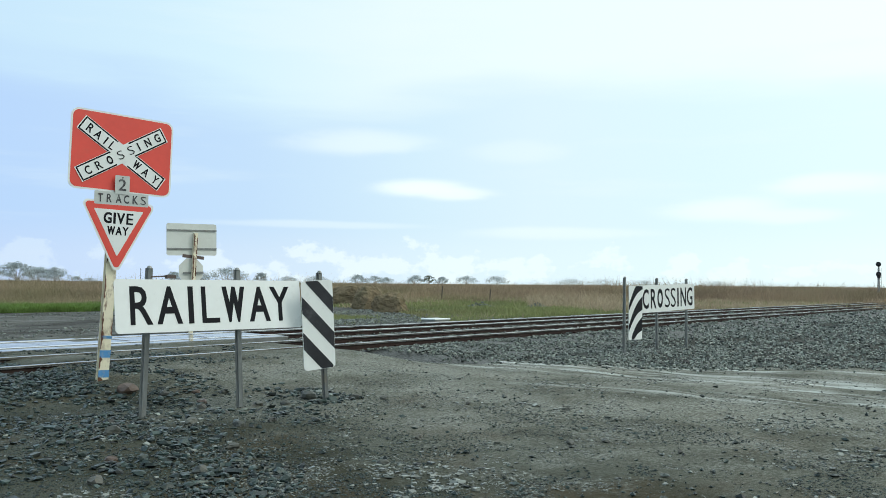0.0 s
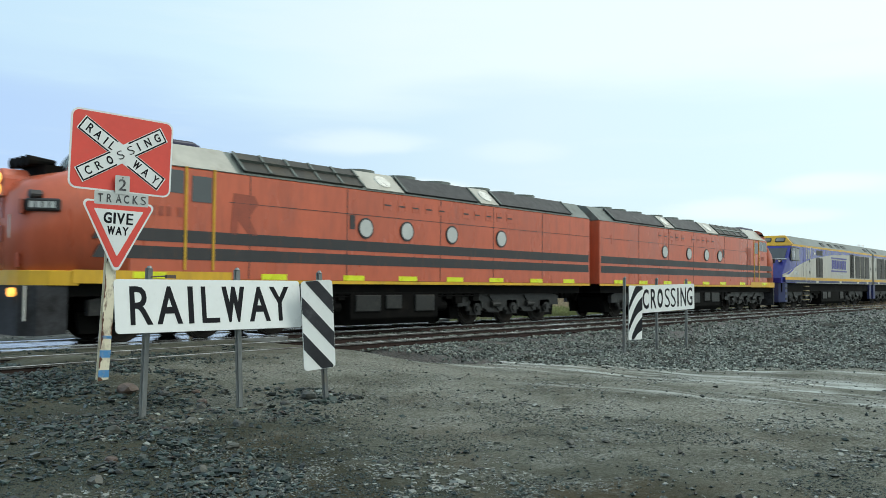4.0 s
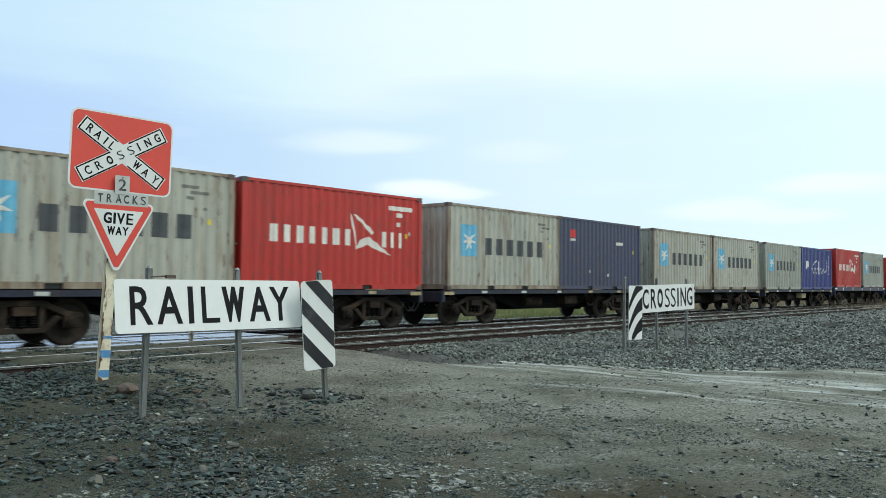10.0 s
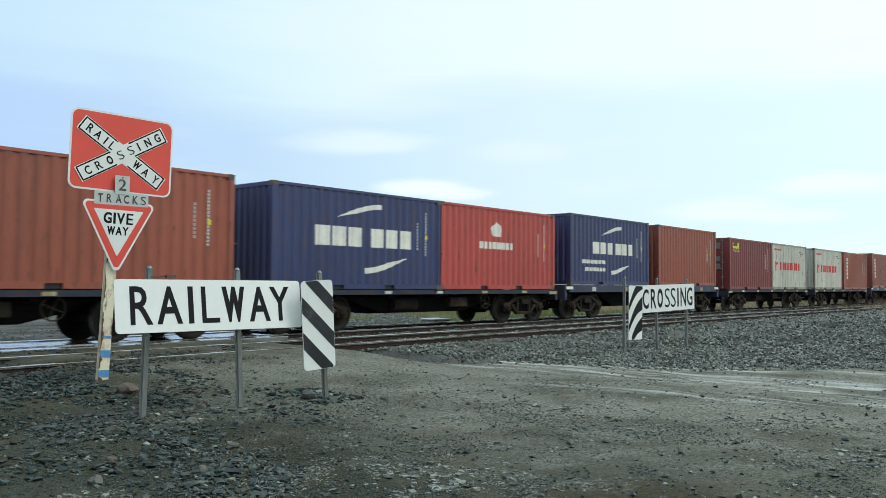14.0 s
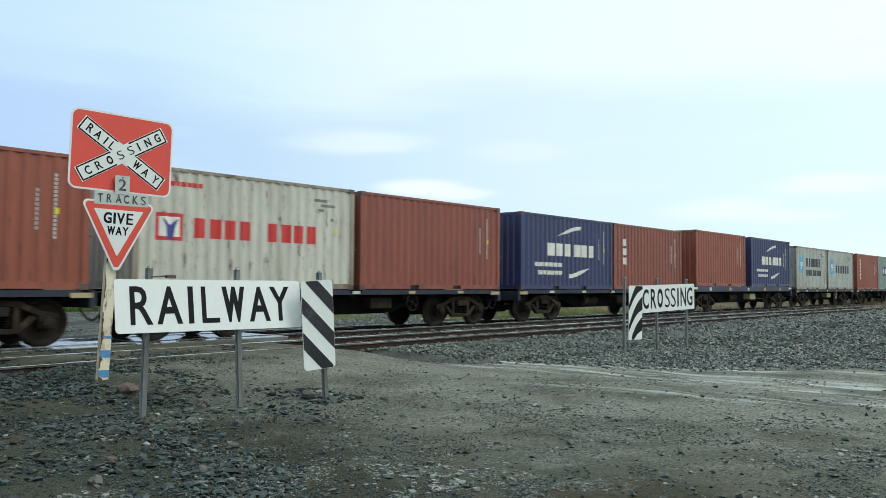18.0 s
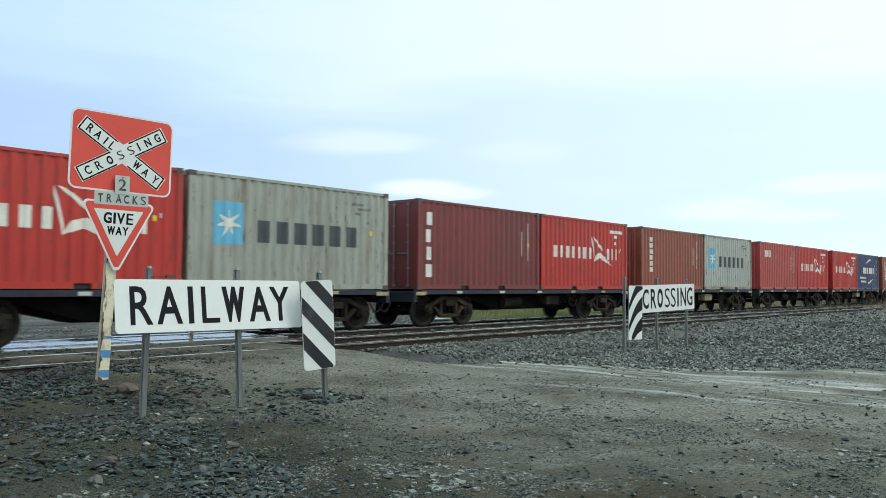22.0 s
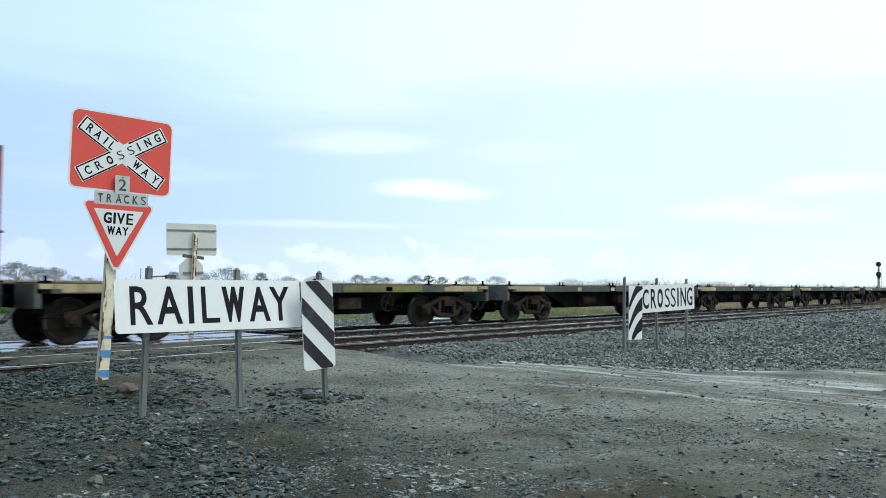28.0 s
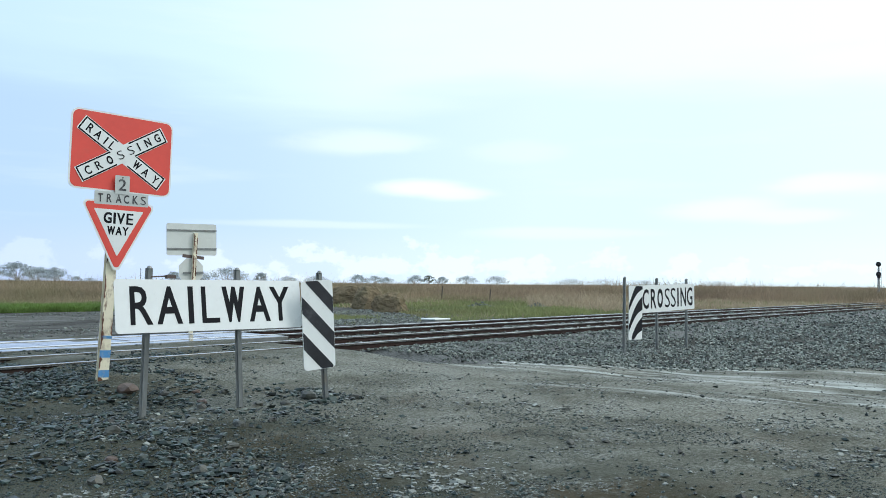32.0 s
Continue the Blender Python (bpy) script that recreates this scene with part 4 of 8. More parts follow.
def build_signal():
    s = thing("railway_signal", pose(92.4, 20.5, -0.35), "dark two-head light signal on a slim mast beside the far track", "railway signal")
    bm = bmesh.new()
    cyl(bm, (0, 0, 2.05), 0.075, 4.1, "Z", 10)
    part("mast", bm, "galvanised", s, "grey steel mast")
    # heads in grey instead of black, haze of the distance put into the colour
    for z, r in ((3.98, 0.25), (2.95, 0.25)):
        bm = bmesh.new()
        cyl(bm, (-0.12, 0, z), r, 0.04, "X", 20)
        h = part("target_board", bm, "pilot_grey", s, "round black target board")
        bm = bmesh.new()
        box(bm, -0.10, 0.16, -0.13, 0.13, z - 0.22 - (0.2 if z < 3 else 0), z + 0.2)
        part("lamp_case", bm, "pilot_grey", h, bevel=0.02)
        bm = bmesh.new()
        cyl(bm, (-0.24, 0, z), 0.09, 0.2, "X", 12)
        part("hood", bm, "pilot_grey", h)
    bm = bmesh.new()
    for y in (-0.18, 0.18):
        rod(bm, (0.18, y, 0), (0.18, y, 3.6), 0.018)
    for k in range(11):
        rod(bm, (0.18, -0.18, 0.3 + 0.3 * k), (0.18, 0.18, 0.3 + 0.3 * k), 0.012)
    part("ladder", bm, "galvanised", s, "steel ladder behind the mast")


build_signal()


def rock_mesh(name, sx, sy, sz, material, seed, sub=3, rough=0.22):
    bm = bmesh.new()
    bmesh.ops.create_icosphere(bm, subdivisions=sub, radius=1)
    off = Vector((seed * 3.7, seed * 1.9, seed * 5.3))
    for v in bm.verts:
        n = noise.noise(v.co * 0.9 + off) + 0.45 * noise.noise(v.co * 2.3 + off) + 0.2 * noise.noise(v.co * 5.5 + off)
        q = v.co * (1 + rough * 1.6 * n)
        c = max(abs(q.x), abs(q.y), abs(q.z))
        q = q.lerp(q / c, 0.18)
        v.co = (q.x * sx, q.y * sy, q.z * sz)
    if sub < 3:
        for v in bm.verts:
            v.co += Vector((noise.noise(v.co * 40 / max(sx, 0.01) * 0.05 + off) * sx * 0.5, noise.noise(v.co * 31 + off) * sy * 0.4, 0))
    return mesh_of(name, bm, material)


def crag_mesh(name, sx, sy, sz, material, seed, top):
    """A weathered boulder: a rounded mass cut by a few planes, then roughened at three scales."""
    bm = bmesh.new()
    bmesh.ops.create_icosphere(bm, subdivisions=5, radius=1)
    r = random.Random(seed)
    cuts = [(Vector((r.uniform(-1, 1), r.uniform(-1, 1), r.uniform(-0.2, 0.7))).normalized(), r.uniform(0.58, 0.82)) for _ in range(13)]
    off = Vector((seed * 3.7, seed * 1.9, seed * 5.3))
    for v in bm.verts:
        q = v.co * 1.06
        for n, d in cuts + [(Vector((0.1, 0.05, 1)).normalized(), top)]:
            over = q.dot(n) - d
            if over > 0:
                q = q - n * over * 0.88
        n1, n2, n3 = (noise.noise(q * k + off) for k in (1.6, 4.2, 11.0))
        q = q * (1 + 0.16 * n1 + 0.10 * n2 + 0.045 * n3)
        v.co = (q.x * sx * 1.12, q.y * sy * 1.12, q.z * sz * 1.05)
    return mesh_of(name, bm, material)


def build_boulders():
    for i, (x, y, sx, sy, sz, rz, top) in enumerate(((29.85, 29.3, 0.86, 0.70, 0.72, -35, 0.80), (33.35, 34.6, 1.12, 0.85, 0.95, -50, 0.74), (37.75, 41.2, 2.05, 1.0, 1.04, -47, 0.66))):
        ob = new("boulder", crag_mesh("boulder", sx, sy, sz, "boulder", i * 3 + 2, top))
        ob.matrix_basis = pose(x, y, float(ground_z(x, y)) + sz * 0.50, 0, 0, rz)
        tagged(ob, ("round brown weathered boulder at the roadside", "tall brown weathered boulder at the roadside", "long flat-topped brown boulder at the roadside")[i], "boulder", "roadside boulders")
    bm = bmesh.new()
    box(bm, -0.39, 0.39, -0.3, 0.3, -0.30, -0.01)
    pit = thing("cable_pit", pose(21.30, 18.75, 0.0, 0, 0, 0), "concrete cable pit with a pale lid beside the far track", "cable pit")
    part("pit_wall", bm, "concrete", pit, bevel=0.01)
    bm = bmesh.new()
    box(bm, -0.42, 0.42, -0.33, 0.33, -0.01, 0.04)
    part("lid", bm, "sign_white", pit, "pale flat lid", bevel=0.012)


build_boulders()


# ---------------------------------------------------------------- train: containers
CL, CW, CH = 6.058, 2.438, 2.591
WAVE = (0.072, 0.068, 0.070, 0.068)
PITCH = sum(WAVE)
DEEP = 0.034
MESHES = {}


def shared(key, make, material, bevel=0.0):
    k = (key, material)
    if k not in MESHES:
        MESHES[k] = mesh_of(key, make(), material, bevel)
    return MESHES[k]


def piece(name, me, parent, m=None, label=""):
    ob = new(name, me)
    ob.parent = parent
    if m is not None:
        ob.matrix_basis = m
    return tagged(ob, label)


def wave_breaks(x0, x1):
    """Corners of the corrugation between two stations, as (x, depth)."""
    out, x, start = [], 0.0, 0.10
    corners = []
    x = start
    while x < CL:
        for dx, d in zip(WAVE, (0, 0, DEEP, DEEP)):
            corners.append((x, d))
            x += dx
    xs = [c[0] for c in corners]
    ds = [c[1] for c in corners]
    pts = [x0] + [c for c in xs if x0 + 1e-4 < c < x1 - 1e-4] + [x1]
    return [(q, float(np.interp(q, xs, ds))) for q in pts]


def side_panel(h):
    def make():
        bm = bmesh.new()
        z0, z1 = 0.145, h - 0.07
        prev = None
        for x, d in wave_breaks(0.10, CL - 0.10):
            col = [bm.verts.new((x, -1.208 + d, z)) for z in (z0, z1)]
            if prev:
                bm.faces.new((prev[0], col[0], col[1], prev[1]))
            prev = col
        return bm
    return make


def end_panel(h):
    def make():
        bm = bmesh.new()
        prev = None
        y, k = -1.12, 0
        while y < 1.12:
            for dy, d in zip((0.08, 0.04, 0.08, 0.04), (0, 0, 0.04, 0.04)):
                col = [bm.verts.new((0.02 + d, min(y, 1.12), z)) for z in (0.16, h - 0.10)]
                if prev:
                    bm.faces.new((prev[0], col[0], col[1], prev[1]))
                prev = col
                y += dy
        return bm
    return make


def frame_mesh(h):
    def make():
        bm = bmesh.new()
        for x0, x1 in ((0.0, 0.13), (CL - 0.13, CL)):
            for y0, y1 in ((-1.219, -1.11), (1.11, 1.219)):
                box(bm, x0, x1, y0, y1, 0.118, h - 0.118)
            box(bm, x0 + 0.01, x1 - 0.01, -1.11, 1.11, 0.02, 0.16)
            box(bm, x0 + 0.01, x1 - 0.01, -1.11, 1.11, h - 0.11, h - 0.01)
        for y0, y1 in ((-1.214, -1.16), (1.16, 1.214)):
            box(bm, 0.13, CL - 0.13, y0, y1, h - 0.075, h - 0.008)
            # bottom rail with its two fork pockets
            for x0, x1 in ((0.13, 1.93), (2.29, 3.77), (4.13, CL - 0.13)):
                box(bm, x0, x1, y0, y1, 0.018, 0.15)
            for x0, x1 in ((1.93, 2.29), (3.77, 4.13)):
                box(bm, x0, x1, y0, y1, 0.125, 0.15)
        box(bm, 0.13, CL - 0.13, -1.16, 1.16, 0.13, 0.148)
        return bm
    return make


def roof_mesh(h):
    def make():
        bm = bmesh.new()
        prev = None
        x = 0.12
        k = 0
        while x < CL - 0.12:
            z = h - (0.014 if k % 4 in (0, 1) else 0.034)
            row = [bm.verts.new((x, y, z)) for y in (-1.17, 1.17)]
            if prev:
                bm.faces.new((prev[0], row[0], row[1], prev[1]))
            prev = row
            x += 0.06
            k += 1
        return bm
    return make


def casting():
    bm = bmesh.new()
    box(bm, -0.089, 0.089, -0.081, 0.081, -0.059, 0.059)
    for x, y in ((0.04, -0.082),):
        box(bm, -0.045, 0.045, -0.083, -0.08, -0.028, 0.028)
    return bm


def pocket():
    bm = bmesh.new()
    box(bm, -0.178, 0.178, -1.155, -0.9, 0.02, 0.122)
    return bm


def door_leaf(h):
    def make():
        bm = bmesh.new()
        box(bm, 0.012, 0.05, -0.55, 0.55, 0.15, h - 0.12)
        for k in range(5):
            z = 0.36 + k * (h - 0.72) / 4
            box(bm, 0.004, 0.012, -0.50, 0.50, z - 0.13, z + 0.13)
        return bm
    return make


def lock_rod(h):
    def make():
        bm = bmesh.new()
        cyl(bm, (0, 0, h / 2), 0.017, h - 0.12, "Z", 8)
        for z in (0.12, 0.62, 1.35, h - 0.75, h - 0.14):
            box(bm, -0.02, 0.025, -0.05, 0.05, z - 0.03, z + 0.03)
        box(bm, -0.03, -0.005, -0.02, 0.42, 1.02, 1.06)
        return bm
    return make


def conform(bm, x0, x1, lo, hi, step=0.06, off=0.004):
    """A patch of paint that follows the corrugated side between lo(x) and hi(x)."""
    pts = wave_breaks(x0, x1)
    fine = []
    for (a, da), (b, db) in zip(pts, pts[1:]):
        n = max(1, int((b - a) / step))
        fine += [(a + (b - a) * i / n, da + (db - da) * i / n) for i in range(n)]
    fine.append(pts[-1])
    prev = None
    for x, d in fine:
        l, u = lo(x), hi(x)
        if u - l < 0.003:
            prev = None
            continue
        col = [bm.verts.new((x, -1.208 + d - off, l)), bm.verts.new((x, -1.208 + d - off, u))]
        if prev:
            bm.faces.new((prev[0], col[0], col[1], prev[1]))
        prev = col


def patch(bm, x0, x1, z0, z1, off=0.004):
    conform(bm, x0, x1, lambda x: z0, lambda x: z1, 0.3, off)


def poly_patch(bm, pts, off=0.004):
    """Paint of any outline that each upright line cuts once."""
    xs = [p[0] for p in pts]

    def cut(x):
        zs = []
        for (ax, az), (bx, bz) in zip(pts, pts[1:] + pts[:1]):
            if (ax <= x < bx) or (bx <= x < ax):
                zs.append(az + (bz - az) * (x - ax) / (bx - ax))
        return (min(zs), max(zs)) if len(zs) > 1 else (0, 0)
    conform(bm, min(xs), max(xs), lambda x: cut(x)[0], lambda x: cut(x)[1], 0.03, off)


def word_bars(A, material, x0, x1, z0, z1, n, skip=(), thin=0.0):
    """A painted name as one plain bar for each letter, of uneven width as letters are."""
    w = (x1 - x0) / n
    for i in range(n):
        if i in skip:
            continue
        slim = thin + (0.07, 0.10, 0.06, 0.08, 0.10)[(i * 3 + n) % 5]
        bm = bmesh.new()
        patch(bm, x0 + (i + slim) * w, x0 + (i + 1 - slim) * w, z0, z1)
        A.append(("letter_bar", material, bm))


def column_letters(A, material, x0, x1, z0, z1, n):
    h = (z1 - z0) / n
    for i in range(n):
        bm = bmesh.new()
        patch(bm, x0 + 0.02 * (i % 2), x1 - 0.02 * (i % 3), z0 + (i + 0.12) * h, z0 + (i + 0.86) * h)
        A.append(("letter_bar", material, bm))


def column_bars(bm, x0, x1, z0, z1, n):
    """A name painted downwards, one plain bar for each letter."""
    h = (z1 - z0) / n
    for i in range(n):
        patch(bm, x0, x1, z0 + i * h + 0.13 * h, z0 + i * h + 0.87 * h)


def star(bm, cx, cz, r):
    for i in range(7):
        a = radians(90 + 360 / 7 * i)
        tip = (cx + r * math.cos(a), cz + r * math.sin(a))
        l = (cx + r * 0.33 * math.cos(a + 0.45), cz + r * 0.33 * math.sin(a + 0.45))
        q = (cx + r * 0.33 * math.cos(a - 0.45), cz + r * 0.33 * math.sin(a - 0.45))
        poly_patch(bm, [tip, l, (cx, cz), q], 0.008 + 0.0007 * i)
    patch(bm, cx - r * 0.3, cx + r * 0.3, cz - r * 0.27, cz + r * 0.27, 0.0145)


def arc_patch(bm, x0, x1, z0, rise, thick, flip):
    def hi(x):
        t = (x - x0) / (x1 - x0)
        return z0 + rise * math.sin(t * 1.5) + 0.02
    if flip:
        conform(bm, x0, x1, lambda x: z0 - rise * math.sin((x1 - x) / (x1 - x0) * 1.5) - 0.02, lambda x: z0 - rise * math.sin((x1 - x) / (x1 - x0) * 1.5) + thick * min(1, 2.2 * (x1 - x) / (x1 - x0) + 0.05))
    else:
        conform(bm, x0, x1, lambda x: hi(x) - thick * min(1, 2.2 * (x - x0) / (x1 - x0) + 0.05), hi)


def art(kind):
    """Painted markings as (name, material, mesh)."""
    A = []

    def layer(material, name="emblem"):
        bm = bmesh.new()
        A.append((name, material, bm))
        return bm
    W, K = "letter_white", "letter_dark"
    ids = K if kind in ("star", "star2", "two_rows", "red_bars", "red_bars_emblem", "faded", "blocks") else W
    if kind not in ("slants", "red_square"):
        b = layer("code_grey" if ids == K else "plate_grey", "code_block")
        if kind == "gull":
            patch(b, 5.55, 5.60, 1.5, 1.6)
        elif ids == K:
            for z, a, c in ((2.18, 4.75, 5.15), (2.06, 4.95, 5.4), (1.94, 4.85, 5.05), (1.72, 5.28, 5.36)):
                patch(b, a, c, z, z + 0.07)
        else:
            column_bars(b, 5.37, 5.42, 0.95, 2.2, 16)
            column_bars(b, 5.05, 5.085, 1.1, 1.9, 9)
    if kind in ("star", "star2", "two_rows", "faded"):
        patch(layer("star_blue"), 0.62, 1.42, 1.02, 1.98)
        star(layer(W), 1.02, 1.50, 0.36)
        if kind == "two_rows":
            word_bars(A, K, 1.85, 4.75, 1.40, 1.92, 6)
            word_bars(A, K, 1.85, 4.85, 0.85, 1.20, 7)
        else:
            word_bars(A, K, 1.70, 5.10 if kind != "star2" else 5.0, 1.09, 1.61, 6, (2,) if kind == "faded" else (), 0.07)
    elif kind == "gull":
        word_bars(A, W, 0.72, 3.45, 1.14, 1.56, 7, (), 0.17)
        word_bars(A, W, 4.42, 5.35, 1.14, 1.56, 3, (), 0.17)
        poly_patch(layer(W), [(3.40, 1.98), (3.60, 1.94), (4.22, 1.52), (4.10, 1.45), (3.66, 1.80)])
        poly_patch(layer(W), [(3.55, 1.05), (3.70, 1.32), (4.0, 1.40), (4.35, 1.22), (4.85, 0.92), (4.30, 1.06), (3.95, 1.18)])
        poly_patch(layer(W), [(3.33, 1.96), (3.38, 1.98), (3.62, 1.04), (3.55, 1.02)])
        patch(layer(W), 4.75, 5.65, 2.16, 2.28)
        patch(layer(W), 5.05, 5.30, 1.98, 2.10)
        patch(layer(W), 5.06, 5.18, 1.72, 1.84)
    elif kind == "arcs":
        word_bars(A, W, 1.30, 2.95, 1.12, 1.62, 3)
        word_bars(A, W, 3.20, 4.85, 1.12, 1.62, 3)
        arc_patch(layer(W), 2.05, 3.65, 1.84, 0.42, 0.13, False)
        arc_patch(layer(W), 3.05, 4.60, 0.86, 0.42, 0.13, True)
    elif kind == "arcs_lines":
        word_bars(A, W, 1.55, 3.15, 1.18, 1.62, 3)
        word_bars(A, W, 3.30, 4.75, 1.18, 1.62, 3)
        arc_patch(layer(W), 2.25, 3.75, 1.87, 0.40, 0.13, False)
        arc_patch(layer(W), 2.95, 4.35, 0.78, 0.36, 0.13, True)
        word_bars(A, W, 0.85, 2.55, 0.80, 0.94, 12)
        word_bars(A, W, 1.0, 2.55, 0.52, 0.66, 12)
    elif kind in ("vert", "vert3", "vertbig"):
        column_letters(A, W, *{"vert": (0.78, 1.02, 0.72, 2.22, 6), "vert3": (0.75, 1.02, 0.95, 2.05, 3), "vertbig": (0.35, 0.62, 0.3, 2.3, 4)}[kind])
    elif kind == "small_mark":
        patch(layer("letter_red"), 0.50, 1.20, 2.0, 2.14)
        word_bars(A, W, 0.50, 1.20, 1.72, 1.97, 3)
        patch(layer("reflector"), 0.62, 0.76, 0.48, 0.66)
    elif kind == "badge":
        poly_patch(layer(W), [(2.45, 1.95), (2.75, 2.15), (3.05, 1.95), (2.95, 1.68), (2.55, 1.68)])
        word_bars(A, W, 1.85, 3.65, 1.28, 1.50, 8)
    elif kind in ("red_bars", "red_bars_emblem"):
        if kind == "red_bars_emblem":
            patch(layer("letter_red"), 0.50, 1.14, 1.04, 1.62)
            patch(layer(W), 0.58, 1.06, 1.12, 1.54, 0.007)
            poly_patch(layer("letter_purple"), [(0.62, 1.55), (0.74, 1.30), (0.76, 1.08), (0.90, 1.08), (0.92, 1.30), (1.04, 1.55), (0.83, 1.36)], 0.010)
        else:
            patch(layer("letter_red"), 0.62, 0.72, 1.05, 1.55)
            patch(layer("letter_red"), 0.95, 1.05, 1.05, 1.55)
            poly_patch(layer("letter_red"), [(0.58, 1.62), (0.83, 1.35), (1.10, 1.62), (0.83, 1.50)])
        word_bars(A, "letter_red", 1.35, 4.85, 1.12, 1.55, 9, (4,) if kind == "red_bars_emblem" else (), 0.06)
        word_bars(A, "letter_red", 0.4, 1.6, 2.2, 2.3, 9)
    elif kind == "script":
        poly_patch(layer(W), [(0.75, 1.15), (0.85, 1.75), (1.2, 1.75), (1.45, 1.35), (1.1, 1.42)])
        conform(layer(W), 1.9, 5.0, lambda x: 1.16 + 0.15 * math.sin(x * 10.5) - 0.02, lambda x: 1.16 + 0.15 * math.sin(x * 10.5) + 0.05, 0.02)
        arc_patch(layer(W), 2.0, 3.0, 1.40, 0.42, 0.08, False)
        patch(layer(W), 3.35, 3.42, 0.95, 1.78)
    elif kind == "red_square":
        patch(layer("letter_red"), 0.75, 1.15, 1.88, 2.16)
        word_bars(A, W, 0.75, 1.15, 1.76, 1.84, 4)
        patch(layer(W), 4.1, 4.6, 1.72, 1.84)
        patch(layer(W), 2.05, 2.15, 0.62, 0.72)
        patch(layer(W), 3.4, 3.5, 0.5, 0.6)
    elif kind == "blocks":
        patch(layer("letter_purple"), 1.45, 2.98, 1.10, 1.80)
        patch(layer("orange_mark"), 2.98, 5.0, 1.10, 1.80)
        for a, b, n, mt in ((1.6, 2.85, 3, W), (3.1, 4.9, 7, "letter_purple")):
            w = (b - a) / n
            for i in range(n):
                q = layer(mt, "letter_bar")
                patch(q, a + (i + 0.12) * w, a + (i + 0.86) * w, 1.25, 1.65, 0.008)
    elif kind == "top_marks":
        word_bars(A, W, 0.80, 1.75, 1.78, 2.15, 3)
    elif kind == "slants":
        poly_patch(layer(W), [(0.62, 1.85), (0.78, 2.22), (0.95, 2.22), (0.82, 1.85)])
        poly_patch(layer(W), [(0.52, 0.38), (0.60, 0.75), (0.88, 0.78), (0.80, 0.38)])
        poly_patch(layer(W), [(4.05, 1.1), (4.45, 1.55), (4.48, 1.48), (4.12, 1.08)])
    elif kind == "crown":
        poly_patch(layer("yellow_mark"), [(0.42, 1.95), (0.42, 2.40), (0.85, 2.22), (1.28, 2.40), (1.28, 1.95)])
        word_bars(A, W, 0.45, 1.25, 1.92, 2.08, 5)
        patch(layer(K), 0.55, 1.1, 2.20, 2.30, 0.007)
    patch(layer("yellow_mark"), 5.38, 5.46, 1.42, 1.54, 0.006)
    return A


ART = {}
CONTAINER_LABEL = {
    "light_grey": "weathered light grey corrugated shipping container", "pale_grey": "rust-marked pale grey corrugated shipping container", "grey_blue": "dull grey-blue corrugated shipping container", "bright_red": "bright red corrugated shipping container",
    "maroon": "dark maroon corrugated shipping container", "brown": "rust-brown corrugated shipping container", "brown_dull": "dull red-brown corrugated shipping container",
    "navy": "navy blue corrugated shipping container", "mid_blue": "mid-blue corrugated shipping container", "dark_blue": "faded dark blue corrugated shipping container",
    "light_red": "faded red corrugated shipping container", "cream_white": "cream-white corrugated shipping container", "green_grey": "grey-green corrugated shipping container"}
ART_LABEL = {"star": "with blue panel and dark bars", "star2": "with blue panel and dark bars", "faded": "with half-worn dark bars", "two_rows": "with two rows of dark bars", "gull": "with white bars and emblem",
             "arcs": "with white bars and arcs", "arcs_lines": "with white bars, arcs and lines", "vert": "with upright row of white marks", "vert3": "with three white upright marks", "vertbig": "with tall white marks",
             "small_mark": "with small red and white mark", "badge": "with a white emblem", "red_bars": "with red lettering bars", "red_bars_emblem": "with blue and red emblem and red bars", "script": "with flowing white script", "red_square": "with a small red square", "blocks": "with blue and orange blocks",
             "top_marks": "with white marks at its top", "slants": "with two slanted white marks", "crown": "with a yellow emblem", "plain": "with small white codes"}


def container(colour, kind, doors=False):
    h = CH
    t = thing("shipping_container", Matrix(), CONTAINER_LABEL[colour].replace(" corrugated", "") + " " + ART_LABEL[kind], "container", "shipping containers")
    piece("frame", shared("frame", frame_mesh(h), "rusty_grey" if colour in ("light_grey", "pale_grey", "cream_white") else colour), t)
    side = shared("side", side_panel(h), colour)
    wall = piece("side_wall", side, t)
    piece("side_wall", side, t, pose(CL, 0, 0, 0, 0, 180))
    end = shared("end", end_panel(h), colour)
    for k, m in enumerate((Matrix(), pose(CL, 0, 0, 0, 0, 180))):
        if (k == 0) == doors:
            for y in (-0.56, 0.56):
                leaf = piece("door", shared("door", door_leaf(h), colour), t, m @ pose(0, y, 0))
                for q in (-0.28, 0.28):
                    piece("lock_rod", shared("rod", lock_rod(h), "galvanised"), leaf, pose(-0.012, q, 0))
                if doors and kind in ("gull", "vert", "crown"):
                    bm = bmesh.new()
                    for z in (1.05, 1.42, 2.05):
                        box(bm, 0.0, 0.004, -0.17, 0.15, z, z + (0.24 if z < 2 else 0.30))
                    piece("placard", shared_bm("placard" + kind, bm, "plate_grey" if kind == "gull" else "code_grey"), leaf)
        else:
            piece("end_wall", end, t, m)
    piece("roof", shared("roof", roof_mesh(h), colour), t)
    for x in (0.089, CL - 0.089):
        for y, rz in ((-1.140, 0), (1.140, 180)):
            for z in (0.059, h - 0.059):
                piece("corner_casting", shared("casting", casting, "rusty_dark", 0.008), t, pose(x, y, z, 0, 0, rz))
    for x in (2.11, 3.95):
        piece("fork_pocket", shared("pocket", pocket, "black"), t, pose(x, 0, 0))
    if kind not in ART:
        ART[kind] = [(nm, mesh_of(nm, bm, mt)) for nm, mt, bm in art(kind)]
    for nm, me in ART[kind]:
        ob = piece(nm, me, wall)
